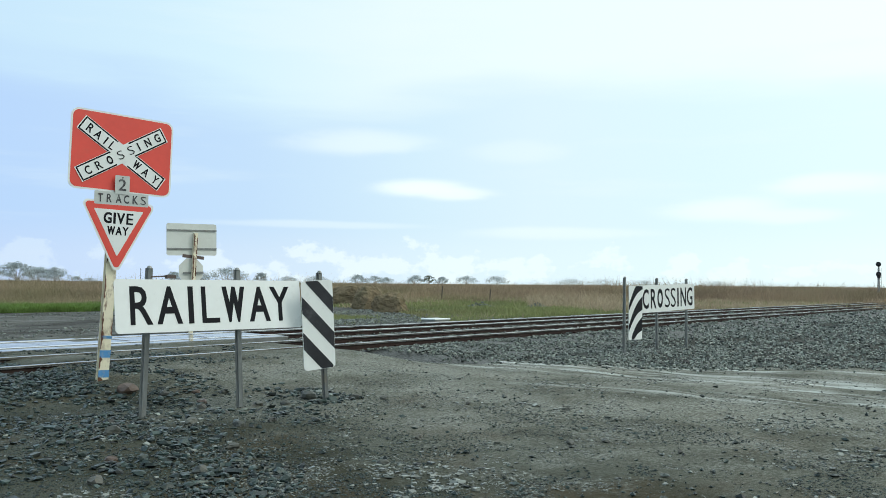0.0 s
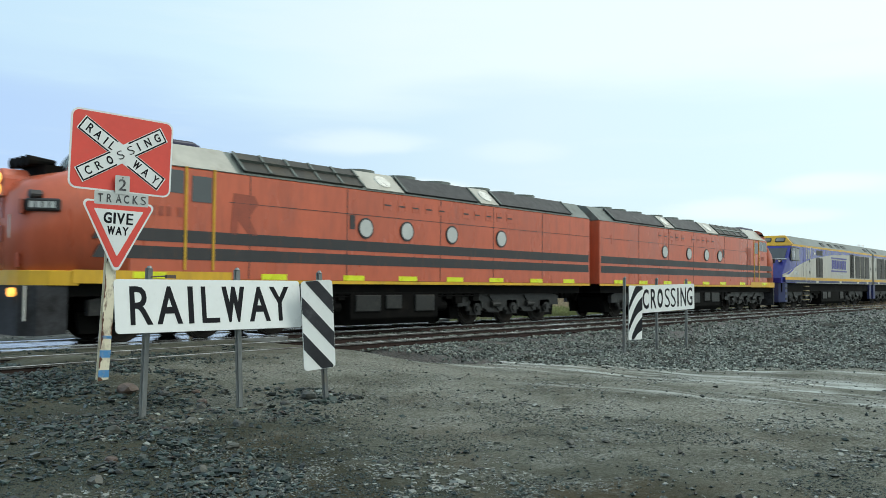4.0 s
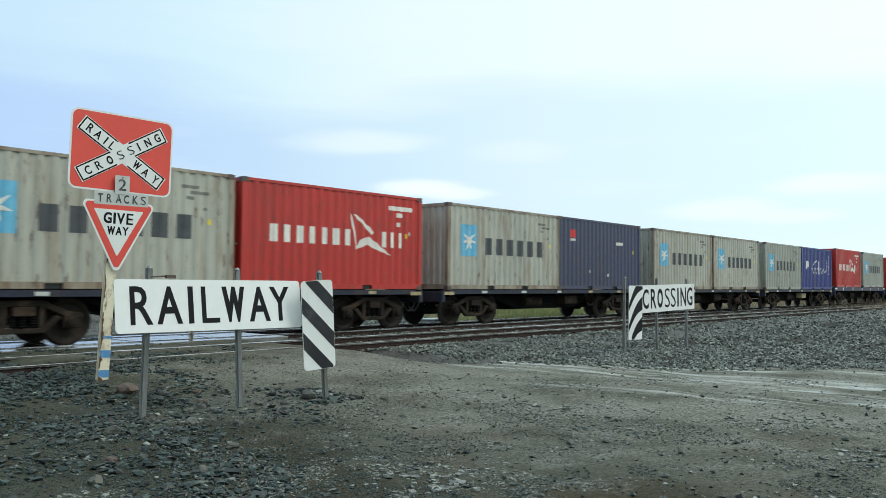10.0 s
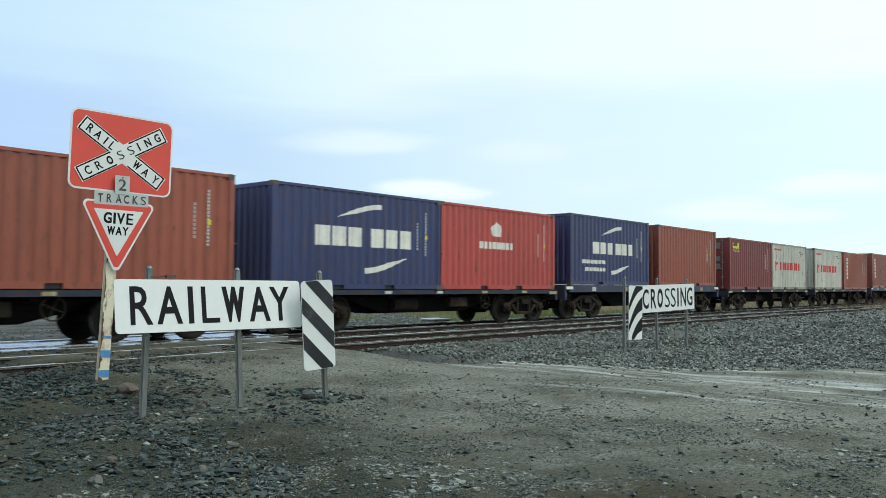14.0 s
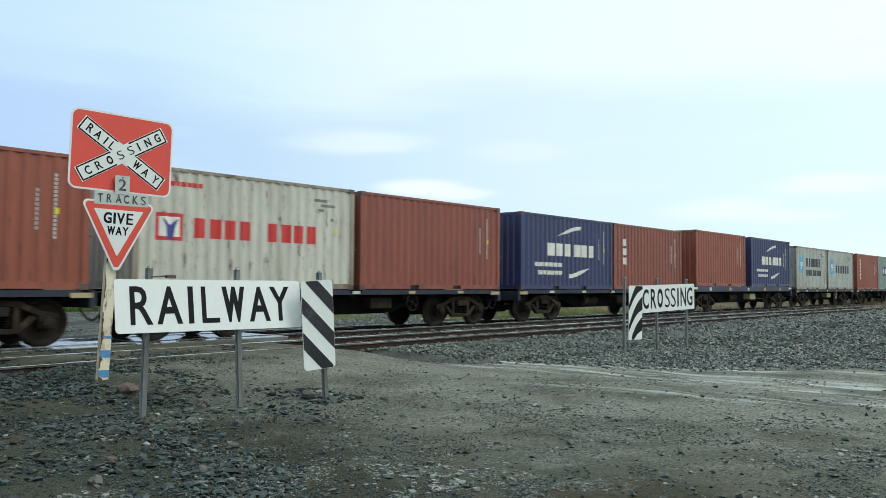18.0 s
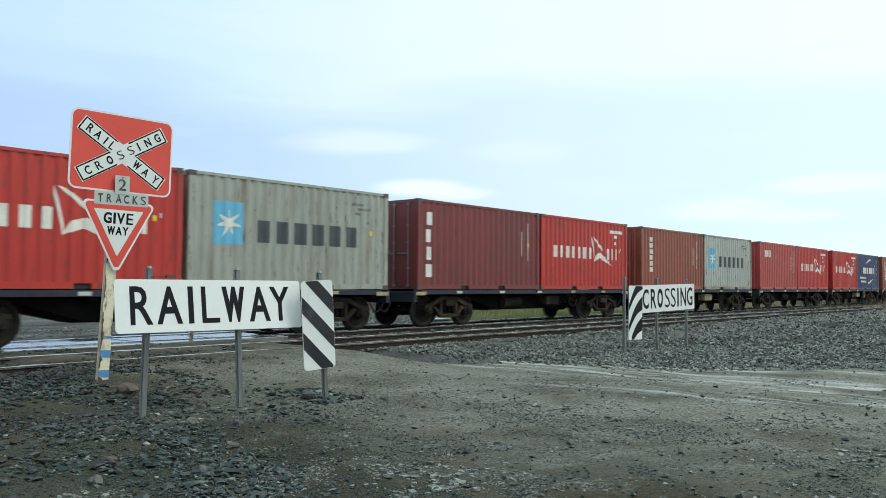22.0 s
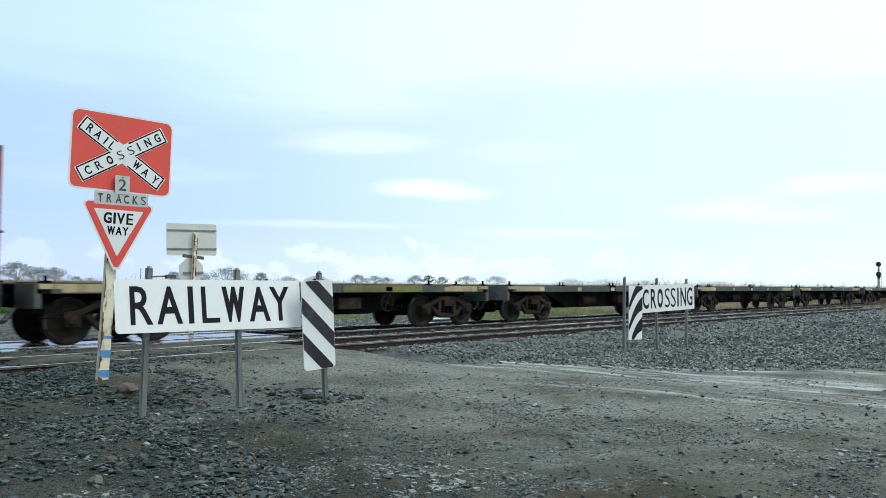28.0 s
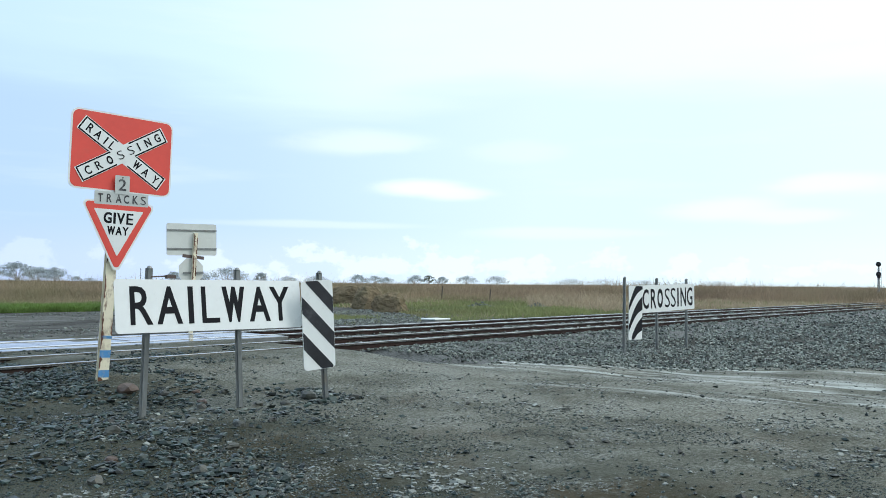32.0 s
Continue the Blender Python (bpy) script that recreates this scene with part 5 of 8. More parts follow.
        if nm == "code_block":
            tagged(ob, "painted codes as plain bars", kind="stuff")
    return t


def shared_bm(key, bm, material):
    k = (key, material)
    if k in MESHES:
        bm.free()
        return MESHES[k]
    MESHES[k] = mesh_of(key, bm, material)
    return MESHES[k]


# ---------------------------------------------------------------- train: running gear
def lathe(bm, profile, seg=24, y_mid=0.0, mats=None):
    """Rings of (radius, y) turned round the y axis."""
    rings = []
    for r, y in profile:
        rings.append([bm.verts.new((r * math.cos(6.28318 * i / seg), y + y_mid, r * math.sin(6.28318 * i / seg))) for i in range(seg)])
    for k, (a, b) in enumerate(zip(rings, rings[1:])):
        for i in range(seg):
            f = bm.faces.new((a[i], a[(i + 1) % seg], b[(i + 1) % seg], b[i]))
            if mats:
                f.material_index = mats[k]
    return rings


WHEEL = {}


def wheelset_mesh(r):
    """Two flanged wheels with dished webs and worn bright rims on one axle."""
    if r in WHEEL:
        return WHEEL[r]
    bm = bmesh.new()
    for s in (-1, 1):
        prof = [(0.02, -0.16), (0.09, -0.16), (0.12, -0.10), (0.17, -0.045), (r * 0.72, -0.03), (r * 0.86, -0.065), (r * 0.97, -0.065), (r, -0.055), (r, 0.05), (r + 0.03, 0.055), (r + 0.03, 0.075),
                (r * 0.86, 0.075), (r * 0.72, 0.02), (0.17, 0.01), (0.10, 0.06), (0.085, 0.06)]
        prof = [(q, y * -s if s > 0 else y) for q, y in prof]
        lathe(bm, prof, 28, s * 0.755, [0, 0, 0, 0, 0, 0, 0, 1, 0, 0, 0, 0, 0, 0, 0])
    cyl(bm, (0, 0, 0), 0.085, 1.5, "Y", 12)
    for s in (-1, 1):
        cyl(bm, (0.17, s * 0.835, 0.0), 0.035, 0.03, "Y", 8)
        cyl(bm, (-0.09, s * 0.835, 0.15), 0.035, 0.03, "Y", 8)
        cyl(bm, (-0.09, s * 0.835, -0.15), 0.035, 0.03, "Y", 8)
    me = mesh_of("wheelset", bm, "wheel_steel")
    me.materials.append(M["tread"])
    WHEEL[r] = me
    return me


def side_frame_2():
    """Cast side frame of a two-axle freight bogie, with its openings and axle boxes."""
    bm = bmesh.new()
    y0, y1 = -1.02, -0.90
    prism(bm, [(-1.12, 0.52), (-0.78, 0.56), (-0.34, 0.76), (0.34, 0.76), (0.78, 0.56), (1.12, 0.52), (1.12, 0.62), (0.80, 0.68), (0.38, 0.88), (-0.38, 0.88), (-0.80, 0.68), (-1.12, 0.62)], "Y", y0, y1)
    prism(bm, [(-0.72, 0.55), (-0.40, 0.26), (0.40, 0.26), (0.72, 0.55), (0.60, 0.60), (0.34, 0.36), (-0.34, 0.36), (-0.60, 0.60)], "Y", y0, y1)
    for x in (-0.34, 0.34):
        box(bm, x - 0.06, x + 0.06, y0 + 0.01, y1 - 0.01, 0.34, 0.78)
    for x in (-0.91, 0.91):
        box(bm, x - 0.16, x + 0.16, y0 + 0.01, y1 + 0.02, 0.34, 0.60)
        cyl(bm, (x, y0 - 0.015, 0.46), 0.115, 0.09, "Y", 14)
        cyl(bm, (x, y0 - 0.065, 0.46), 0.07, 0.03, "Y", 10)
    return bm


def spring():
    """A coil spring, as a ribbed barrel."""
    bm = bmesh.new()
    rings = []
    for k in range(11):
        r = 0.078 if k % 2 else 0.056
        rings.append([bm.verts.new((r * math.cos(0.6283 * i), -0.97 + r * math.sin(0.6283 * i), 0.37 + 0.024 * k)) for i in range(10)])
    for lo, hi in zip(rings, rings[1:]):
        for i in range(10):
            bm.faces.new((lo[i], lo[(i + 1) % 10], hi[(i + 1) % 10], hi[i]))
    return bm


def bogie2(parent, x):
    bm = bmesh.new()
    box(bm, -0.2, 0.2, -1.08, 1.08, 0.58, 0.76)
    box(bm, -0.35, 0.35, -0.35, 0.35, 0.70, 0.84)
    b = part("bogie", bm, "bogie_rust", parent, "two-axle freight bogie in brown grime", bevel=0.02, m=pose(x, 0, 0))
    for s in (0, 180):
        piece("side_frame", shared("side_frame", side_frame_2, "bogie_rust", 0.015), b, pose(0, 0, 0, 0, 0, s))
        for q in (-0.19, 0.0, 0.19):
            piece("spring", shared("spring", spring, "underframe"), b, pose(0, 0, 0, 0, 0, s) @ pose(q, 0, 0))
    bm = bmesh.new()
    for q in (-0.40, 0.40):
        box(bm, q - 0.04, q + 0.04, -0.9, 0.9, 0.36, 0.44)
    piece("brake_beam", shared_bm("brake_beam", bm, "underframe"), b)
    for q in (-0.91, 0.91):
        w = new("wheelset", wheelset_mesh(0.46))
        w.parent, w.matrix_basis = b, pose(q, 0, 0.46)
    return b


def coupler(parent, x, s):
    bm = bmesh.new()
    box(bm, min(x, x + s * 0.35), max(x, x + s * 0.35), -0.09, 0.09, 0.78, 0.95)
    box(bm, min(x + s * 0.30, x + s * 0.52), max(x + s * 0.30, x + s * 0.52), -0.16, 0.12, 0.74, 0.99)
    part("coupler", bm, "underframe", parent, "knuckle coupler", bevel=0.015)


def coupler_hose(parent, x, s):
    bm = bmesh.new()
    pts = [(x + s * (0.05 + 0.09 * i), -0.35, 0.72 - 0.28 * math.sin(i / 6 * 3.1)) for i in range(7)]
    rings = [[bm.verts.new((x_, y_ + 0.025 * math.cos(1.0472 * i), z_ + 0.025 * math.sin(1.0472 * i))) for i in range(6)] for x_, y_, z_ in pts]
    for lo, hi in zip(rings, rings[1:]):
        for i in range(6):
            bm.faces.new((lo[i], lo[(i + 1) % 6], hi[(i + 1) % 6], hi[i]))
    part("air_hose", bm, "rubber", parent)


def wheel_rim():
    bm = bmesh.new()
    rings = []
    for i in range(20):
        a = i * 0.31416
        rings.append([bm.verts.new(((0.23 + 0.018 * math.cos(q * 1.2566)) * math.cos(a), 0.018 * math.sin(q * 1.2566), (0.23 + 0.018 * math.cos(q * 1.2566)) * math.sin(a))) for q in range(5)])
    for i in range(20):
        lo, hi = rings[i], rings[(i + 1) % 20]
        for q in range(5):
            bm.faces.new((lo[q], lo[(q + 1) % 5], hi[(q + 1) % 5], hi[q]))
    return bm


def wheel_spoke():
    bm = bmesh.new()
    rod(bm, (0, 0, 0), (0, 0, 0.225), 0.014, 5)
    return bm


def wheel_spindle():
    bm = bmesh.new()
    rod(bm, (0, 0, 0), (0, 0.48, 0), 0.02, 6)
    return bm


def wagon(length, kind, tail=False, boxed=False, wheel=False):
    """A skeletal container wagon; x runs from 0 to its length."""
    blue = kind == "blue"
    labels = {"blue": "long container wagon with a blue side beam over grimy bogies", "black": "grimy black skeletal container wagon on two bogies", "empty": "empty dark flat container wagon on two bogies"}
    t = thing("container_wagon", Matrix(), labels[kind], "wagon", "train wagons")
    L = length
    sill = {"blue": "wagon_blue", "black": "wagon_dark", "empty": "wagon_worn_hazy"}[kind]
    lift = 0.0 if kind == "black" else 0.17
    top = 1.035 + lift + (0.0 if kind == "empty" else 0.04)
    depth = 0.26 if blue else 0.20 if kind == "empty" else 0.13
    for s in (-1, 1):
        bm = bmesh.new()
        y0, y1 = sorted((s * 1.20, s * 1.10))
        prism(bm, [(y0, top - depth), (y1, top - depth), (y1, top - depth + 0.03), (s * 1.14, top - depth + 0.03), (s * 1.14, top - 0.03), (y1, top - 0.03), (y1, top), (y0, top)] if s < 0 else
              [(y0, top - depth), (y1, top - depth), (y1, top), (y0, top), (y0, top - 0.03), (s * 1.14, top - 0.03), (s * 1.14, top - depth + 0.03), (y0, top - depth + 0.03)], "X", 0.05, L - 0.05)
        part("side_beam", bm, sill, t, "blue painted side beam" if blue else "grimy steel side beam")
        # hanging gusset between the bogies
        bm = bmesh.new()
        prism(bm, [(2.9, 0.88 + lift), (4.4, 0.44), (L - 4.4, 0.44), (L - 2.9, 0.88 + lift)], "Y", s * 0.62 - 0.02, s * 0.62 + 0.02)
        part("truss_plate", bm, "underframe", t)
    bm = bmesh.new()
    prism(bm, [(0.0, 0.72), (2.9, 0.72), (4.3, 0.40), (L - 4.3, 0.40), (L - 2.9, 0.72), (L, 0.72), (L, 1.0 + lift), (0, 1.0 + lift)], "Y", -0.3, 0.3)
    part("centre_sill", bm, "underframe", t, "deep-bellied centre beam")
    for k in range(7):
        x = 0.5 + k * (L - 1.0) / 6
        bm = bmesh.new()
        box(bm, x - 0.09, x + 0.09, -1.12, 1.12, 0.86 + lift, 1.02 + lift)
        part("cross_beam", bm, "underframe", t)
    for x0, s in ((0.0, -1), (L, 1)):
        bm = bmesh.new()
        box(bm, min(x0, x0 - s * 0.14), max(x0, x0 - s * 0.14), -1.2, 1.2, 0.72, 1.03 + lift)
        part("headstock", bm, sill, t, bevel=0.01)
        coupler(t, x0, s)
        coupler_hose(t, x0, s)
        bm = bmesh.new()
        q = x0 - s * 0.30
        box(bm, q - 0.22, q + 0.22, -1.215, -1.203, 0.92 + lift, 1.02 + lift)
        part("data_plate", bm, "cream" if not blue else "white_paint", t, "pale painted plate")
    # corner pedestals and locks under the container corners
    for x in (0.22, L / 2 - 0.12, L / 2 + 0.12, L - 0.22):
        for s in (-1, 1):
            bm = bmesh.new()
            box(bm, x - 0.09, x + 0.09, s * 1.13 - 0.08, s * 1.13 + 0.08, 1.0, 1.073 + lift)
            if kind == "empty":
                cyl(bm, (x, s * 1.13, 1.12 + lift), 0.035, 0.11, "Z", 8)
            part("pedestal", bm, "underframe", t)
    for x in np.linspace(2.0, L - 2.0, 5):
        bm = bmesh.new()
        q = float(x)
        box(bm, q - 0.13, q + 0.13, -1.212, -1.203, top - depth * 0.85, top - depth * 0.25)
        part("label_plate", bm, "cream" if (int(q * 3) % 2) else "plate_grey", t)
    # brake gear on the near side: reservoir, boxes, hand wheel
    bm = bmesh.new()
    cyl(bm, (L * 0.42, -0.66, 0.66), 0.19, 0.95, "X", 16)
    part("air_reservoir", bm, "bogie_rust", t, "brown brake reservoir", smooth=False)
    bm = bmesh.new()
    box(bm, L * 0.56, L * 0.56 + 0.80, -0.98, -0.55, 0.56, 0.86)
    part("equipment_box", bm, "cream" if boxed else "bogie_rust", t, "stained equipment box", bevel=0.02)
    finish = "cream" if wheel else "bogie_rust"
    rim = piece("hand_wheel", shared("wheel_rim" + finish, wheel_rim, finish), t, pose(L * 0.68, -1.1, 0.72), "spoked hand-brake wheel")
    for a in range(4):
        piece("spoke", shared("wheel_spoke" + finish, wheel_spoke, finish), rim, pose(0, 0, 0, 0, 23 + 90 * a, 0))
    piece("spindle", shared("wheel_spindle", wheel_spindle, "bogie_rust"), rim)
    bm = bmesh.new()
    for k in (0, 1, 2):
        rod(bm, (0.18, -1.15, 0.32 + 0.22 * k), (0.52, -1.15, 0.32 + 0.22 * k), 0.014, 5)
    for x in (0.18, 0.52):
        rod(bm, (x, -1.15, 0.28), (x, -1.15, 0.92), 0.014, 5)
    part("steps", bm, "underframe", t)
    inset = 2.5 if tail else 1.75
    for x in (inset, L - inset):
        bogie2(t, x)
    if kind == "empty":
        # open deck plates between the beams
        for k in range(4):
            x0 = 0.3 + k * (L - 0.6) / 4
            bm = bmesh.new()
            box(bm, x0 + 0.25, x0 + (L - 0.6) / 4 - 0.25, -1.08, -0.35, 1.02 + lift, 1.04 + lift)
            box(bm, x0 + 0.25, x0 + (L - 0.6) / 4 - 0.25, 0.35, 1.08, 1.02 + lift, 1.04 + lift)
            part("deck_plate", bm, "underframe", t)
        # cream painted stretches along the beam
        for a, b in ((0.5, 2.1), (L - 1.9, L - 0.6)):
            bm = bmesh.new()
            box(bm, a, b, -1.209, -1.203, top - depth + 0.02, top - 0.02)
            part("cream_panel", bm, "cream", t, "weathered cream panel")
    if tail:
        bm = bmesh.new()
        box(bm, L - 1.42, L - 1.25, -1.14, -1.00, 1.0 + lift, 1.80)
        box(bm, L - 1.36, L - 1.31, -1.10, -1.04, 1.80, 1.90)
        part("end_marker", bm, "wagon_worn_hazy", t, "upright dark end-of-train marker", bevel=0.01)
        bm = bmesh.new()
        for x in (L - 0.72, L - 0.26):
            box(bm, x - 0.02, x + 0.02, -1.17, -1.13, 0.34, 1.0 + lift)
        for z in (0.36, 0.66):
            box(bm, L - 0.72, L - 0.26, -1.17, -1.13, z, z + 0.04)
        part("end_step", bm, "wagon_worn_hazy", t, "hanging step frame")
    return t


# ---------------------------------------------------------------- train: locomotives
def loft(bm, sections):
    """Skin through sections of (x, [(y, z), ...]) with equal counts, closed at both ends."""
    rings = [[bm.verts.new((x, y, z)) for y, z in pts] for x, pts in sections]
    n = len(rings[0])
    for a, b in zip(rings, rings[1:]):
        for i in range(n):
            bm.faces.new((a[i], a[(i + 1) % n], b[(i + 1) % n], b[i]))
    bm.faces.new(rings[0])
    bm.faces.new(rings[-1][::-1])


def cab_ring(z):
    """Plan outline of the streamlined cab at height z, from one rear corner round the front to the other."""
    back = float(np.interp(z, [3.2, 3.46, 3.85, 4.08, 4.2, 4.25], [0.0, 0.0, 0.22, 0.42, 0.60, 0.75]))
    slim = float(np.interp(z, [3.2, 3.46, 3.85, 4.08, 4.2, 4.25], [1.0, 1.0, 0.97, 0.90, 0.78, 0.60]))
    half = [(2.72, 1.44), (2.55, 1.43), (2.34, 1.39), (2.17, 1.26), (2.04, 1.02), (1.92, 0.66), (1.86, 0.30)]
    pts = [(min(2.72 + 0.02 * back, x + back), -y * slim) for x, y in half] + [(min(2.72 + 0.02 * back, x + back), y * slim) for x, y in half[::-1]]
    return pts


def cab_pane(bm, v0, v1, z0, z1, lift, side, n=12):
    """A pane with rounded corners that follows the cab's outline, a little proud of it."""
    grid = []
    for i in range(n + 1):
        row = []
        for j in range(n + 1):
            p, q = 2 * i / n - 1, 2 * j / n - 1
            p, q = p * (1 - 0.14 * q ** 4), q * (1 - 0.14 * p ** 4)
            z, v = z0 + (z1 - z0) * (p + 1) / 2, v0 + (v1 - v0) * (q + 1) / 2
            half = cab_ring(z)[6::-1]
            half = [(half[0][0], 0.0)] + half
            run = np.cumsum([0.0] + [math.dist(c, d) for c, d in zip(half, half[1:6])])
            w = v * run[-1]
            x, y = float(np.interp(w, run, [c[0] for c in half[:6]])), float(np.interp(w, run, [c[1] for c in half[:6]]))
            out = Vector((x - 2.9, y, 0.5)).normalized() * lift
            row.append(bm.verts.new((x + out.x, -side * (y + out.y), z + out.z)))
        grid.append(row)
    for i in range(n):
        for j in range(n):
            bm.faces.new((grid[i][j], grid[i + 1][j], grid[i + 1][j + 1], grid[i][j + 1]))
    bmesh.ops.solidify(bm, geom=bm.faces[:], thickness=0.012)


def arch(hw, z0, z1, r, n=6):
    """Upright section with rounded top corners."""
    r = min(r, hw * 0.98, (z1 - z0) * 0.98)
    pts = [(-hw, z0)]
    for i in range(n + 1):
        a = radians(180 - 90 * i / n)
        pts.append((-hw + r + r * math.cos(a), z1 - r + r * math.sin(a)))
    for i in range(n + 1):
        a = radians(90 - 90 * i / n)
        pts.append((hw - r + r * math.cos(a), z1 - r + r * math.sin(a)))
    return pts + [(hw, z0)]


def side_plate(t, name, pts, y, material, label="", thick=0.006):
    """A flat plate of outline (x, z) on both sides of the body, y metres out."""
    obs = []
    for s in (-1, 1):
        bm = bmesh.new()
        prism(bm, pts, "Y", min(s * y, s * (y + thick)), max(s * y, s * (y + thick)))
        obs.append(part(name, bm, material, t, label))
    return obs


def rect(x0, x1, z0, z1):
    return [(x0, z0), (x1, z0), (x1, z1), (x0, z1)]


def louvre(t, x0, x1, z0, z1, y, n, label="dark louvred grille", material="grille"):
    """A dark grille with real slats, on both sides."""
    for s in (-1, 1):
        bm = bmesh.new()
        ya, yb = sorted((s * y, s * (y + 0.008)))
        box(bm, x0, x1, ya, yb, z0, z1)
        g = part("grille", bm, material, t, label)
        bm = bmesh.new()
        h = (z1 - z0) / n
        for k in range(n):
            z = z0 + (k + 0.5) * h
            prism(bm, [(s * (y + 0.008), z - h * 0.3), (s * (y + 0.030), z - h * 0.38), (s * (y + 0.008), z + h * 0.3)], "X", x0 + 0.03, x1 - 0.03)
        part("slats", bm, material, g)
        bm = bmesh.new()
        ya, yb = sorted((s * (y + 0.004), s * (y + 0.022)))
        for a, b, c, d in ((x0 - 0.03, x1 + 0.03, z1, z1 + 0.03), (x0 - 0.03, x1 + 0.03, z0 - 0.03, z0), (x0 - 0.03, x0, z0, z1), (x1, x1 + 0.03, z0, z1)):
            box(bm, a, b, ya, yb, c, d)
        part("grille_frame", bm, material, g)


def bogie3(parent, x):
    """Three-axle locomotive bogie."""
    bm = bmesh.new()
    box(bm, -2.35, 2.35, -0.45, 0.45, 0.62, 0.86)
    b = part("bogie", bm, "underframe", parent, "three-axle bogie in grime, shade darkened into its colour", bevel=0.02, m=pose(x, 0, 0))
    for s in (-1, 1):
        bm = bmesh.new()
        y0, y1 = sorted((s * 0.92, s * 1.08))
        prism(bm, [(-2.75, 0.56), (-2.4, 0.58), (-1.45, 0.50), (-1.2, 0.36), (-0.7, 0.36), (-0.45, 0.52), (0.45, 0.52), (0.7, 0.36), (1.2, 0.36), (1.45, 0.50), (2.4, 0.58), (2.75, 0.56), (2.75, 0.88), (2.2, 0.98), (1.7, 1.06), (-1.7, 1.06), (-2.2, 0.98), (-2.75, 0.88)], "Y", y0, y1)
        for q in (-1.9, 0.0, 1.9):
            box(bm, q - 0.27, q + 0.27, y0, y1, 0.30, 0.74)
            cyl(bm, (q, s * 1.11, 0.50), 0.17, 0.10, "Y", 14)
            cyl(bm, (q, s * 1.17, 0.50), 0.10, 0.06, "Y", 10)
            for d in (-0.32, 0.32):
                cyl(bm, (q + d, s * 1.02, 0.56), 0.08, 0.26, "Z", 10)
        for q in (-0.95, 0.95):
            cyl(bm, (q, s * 1.12, 0.62), 0.09, 0.42, "X", 10)
            box(bm, q - 0.42, q + 0.42, *sorted((s * 1.0, s * 1.10)), 0.40, 0.48)
            rod(bm, (q - 0.3, s * 1.1, 0.9), (q + 0.2, s * 1.12, 0.42), 0.03)
        part("side_frame", bm, "bogie_grey", b, "cast side frame with springs and brake rigging")
        # plates added behind the frame to keep light out of the wheel gaps
        for q in (-2.52, -0.95, 0.95, 2.52):
            bm = bmesh.new()
            prism(bm, [(q - 0.26, 0.20), (q + 0.26, 0.20), (q + 0.34, 0.62), (q - 0.34, 0.62)], "Y", *sorted((s * 0.70, s * 0.80)))
            part("brake_guard", bm, "underframe", b)
    # motor boxes, added also to block the bright view through the bogie
    for q in (-1.9, 0.0, 1.9):
        bm = bmesh.new()
        box(bm, q - 0.30, q + 0.62, -0.60, 0.60, 0.16, 0.82)
        part("traction_motor", bm, "underframe", b, "grimy traction motor", bevel=0.06)
    for q in (-1.9, 0.0, 1.9):
        w = new("wheelset", wheelset_mesh(0.50))
        w.parent, w.matrix_basis = b, pose(q, 0, 0.50)
    return b


def handrail(t, pts, r=0.018, label="white handrail"):
    bm = bmesh.new()
    tube(bm, pts, r, 6)
    part("handrail", bm, "white_paint", t, label)


def bars_on_plate(t, x0, x1, z0, z1, n, y, material):
    """A painted name on both sides, one plain bar for each letter; small lines stay joined."""
    w = (x1 - x0) / n
    for s in (-1, 1):
        ya, yb = sorted((s * y, s * (y + 0.004)))
        joined = bmesh.new()
        for i in range(n):
            slim = (0.09, 0.13, 0.07, 0.11, 0.14)[(i * 3 + n) % 5]
            bm = bmesh.new() if z1 - z0 > 0.2 else joined
            box(bm, x0 + (i + slim) * w, x0 + (i + 1 - slim) * w, ya, yb, z0, z1)
            if bm is not joined:
                part("letter_bar", bm, material, t)
        if z1 - z0 > 0.2:
            joined.free()
        else:
            tagged(part("small_line", joined, material, t, "row of plain small bars"), kind="stuff")


def underbody(t, L, bx, tank, top, material="underframe", start=0.4):
    bm = bmesh.new()
    box(bm, start, L - 0.4, -1.25, 1.25, 0.95, top + 0.02)
    part("underframe", bm, material, t, "dark underframe")
    bm = bmesh.new()
    x0, x1 = tank
    prism(bm, [(-1.30, 0.32), (-1.14, 0.15), (1.14, 0.15), (1.30, 0.32), (1.30, 1.0), (-1.30, 1.0)], "X", x0, x1)
    part("fuel_tank", bm, material, t, "grimy fuel tank", bevel=0.02)
    for x in (x0 - 0.5, x1 + 0.25):
        for s in (-1, 1):
            bm = bmesh.new()
            cyl(bm, (x + 0.1, s * 1.0, 0.62), 0.16, 0.45, "X", 12)
            part("air_reservoir", bm, material, t)
    bm = bmesh.new()
    for k, x in enumerate(np.arange(x0 - 1.6, x1 + 1.8, 0.42)):
        q, h = float(x), 0.10 + 0.07 * ((k * 7) % 5)
        for s in (-1, 1):
            box(bm, q, q + 0.22 + 0.05 * (k % 3), s * 1.16 - 0.06, s * 1.16 + 0.06, 0.98 - h, 1.02)
    tube(bm, [(x0 - 2.0, -1.24, 0.98), (x1 + 2.0, -1.24, 0.98)], 0.03)
    tube(bm, [(x0 - 2.0, -1.22, 0.90), (x1 + 2.0, -1.22, 0.90)], 0.022)
    tagged(part("pipework", bm, material, t, "pipes and brackets under the frame"), kind="stuff")
    for k, (a, w, z) in enumerate(((x0 + 0.15, 0.9, 0.5), (x0 + 1.25, 0.6, 0.56), (x1 - 1.0, 0.8, 0.48))):
        for s in (-1, 1):
            bm = bmesh.new()
            box(bm, a, a + w, *sorted((s * 1.29, s * 1.36)), z, 0.94)
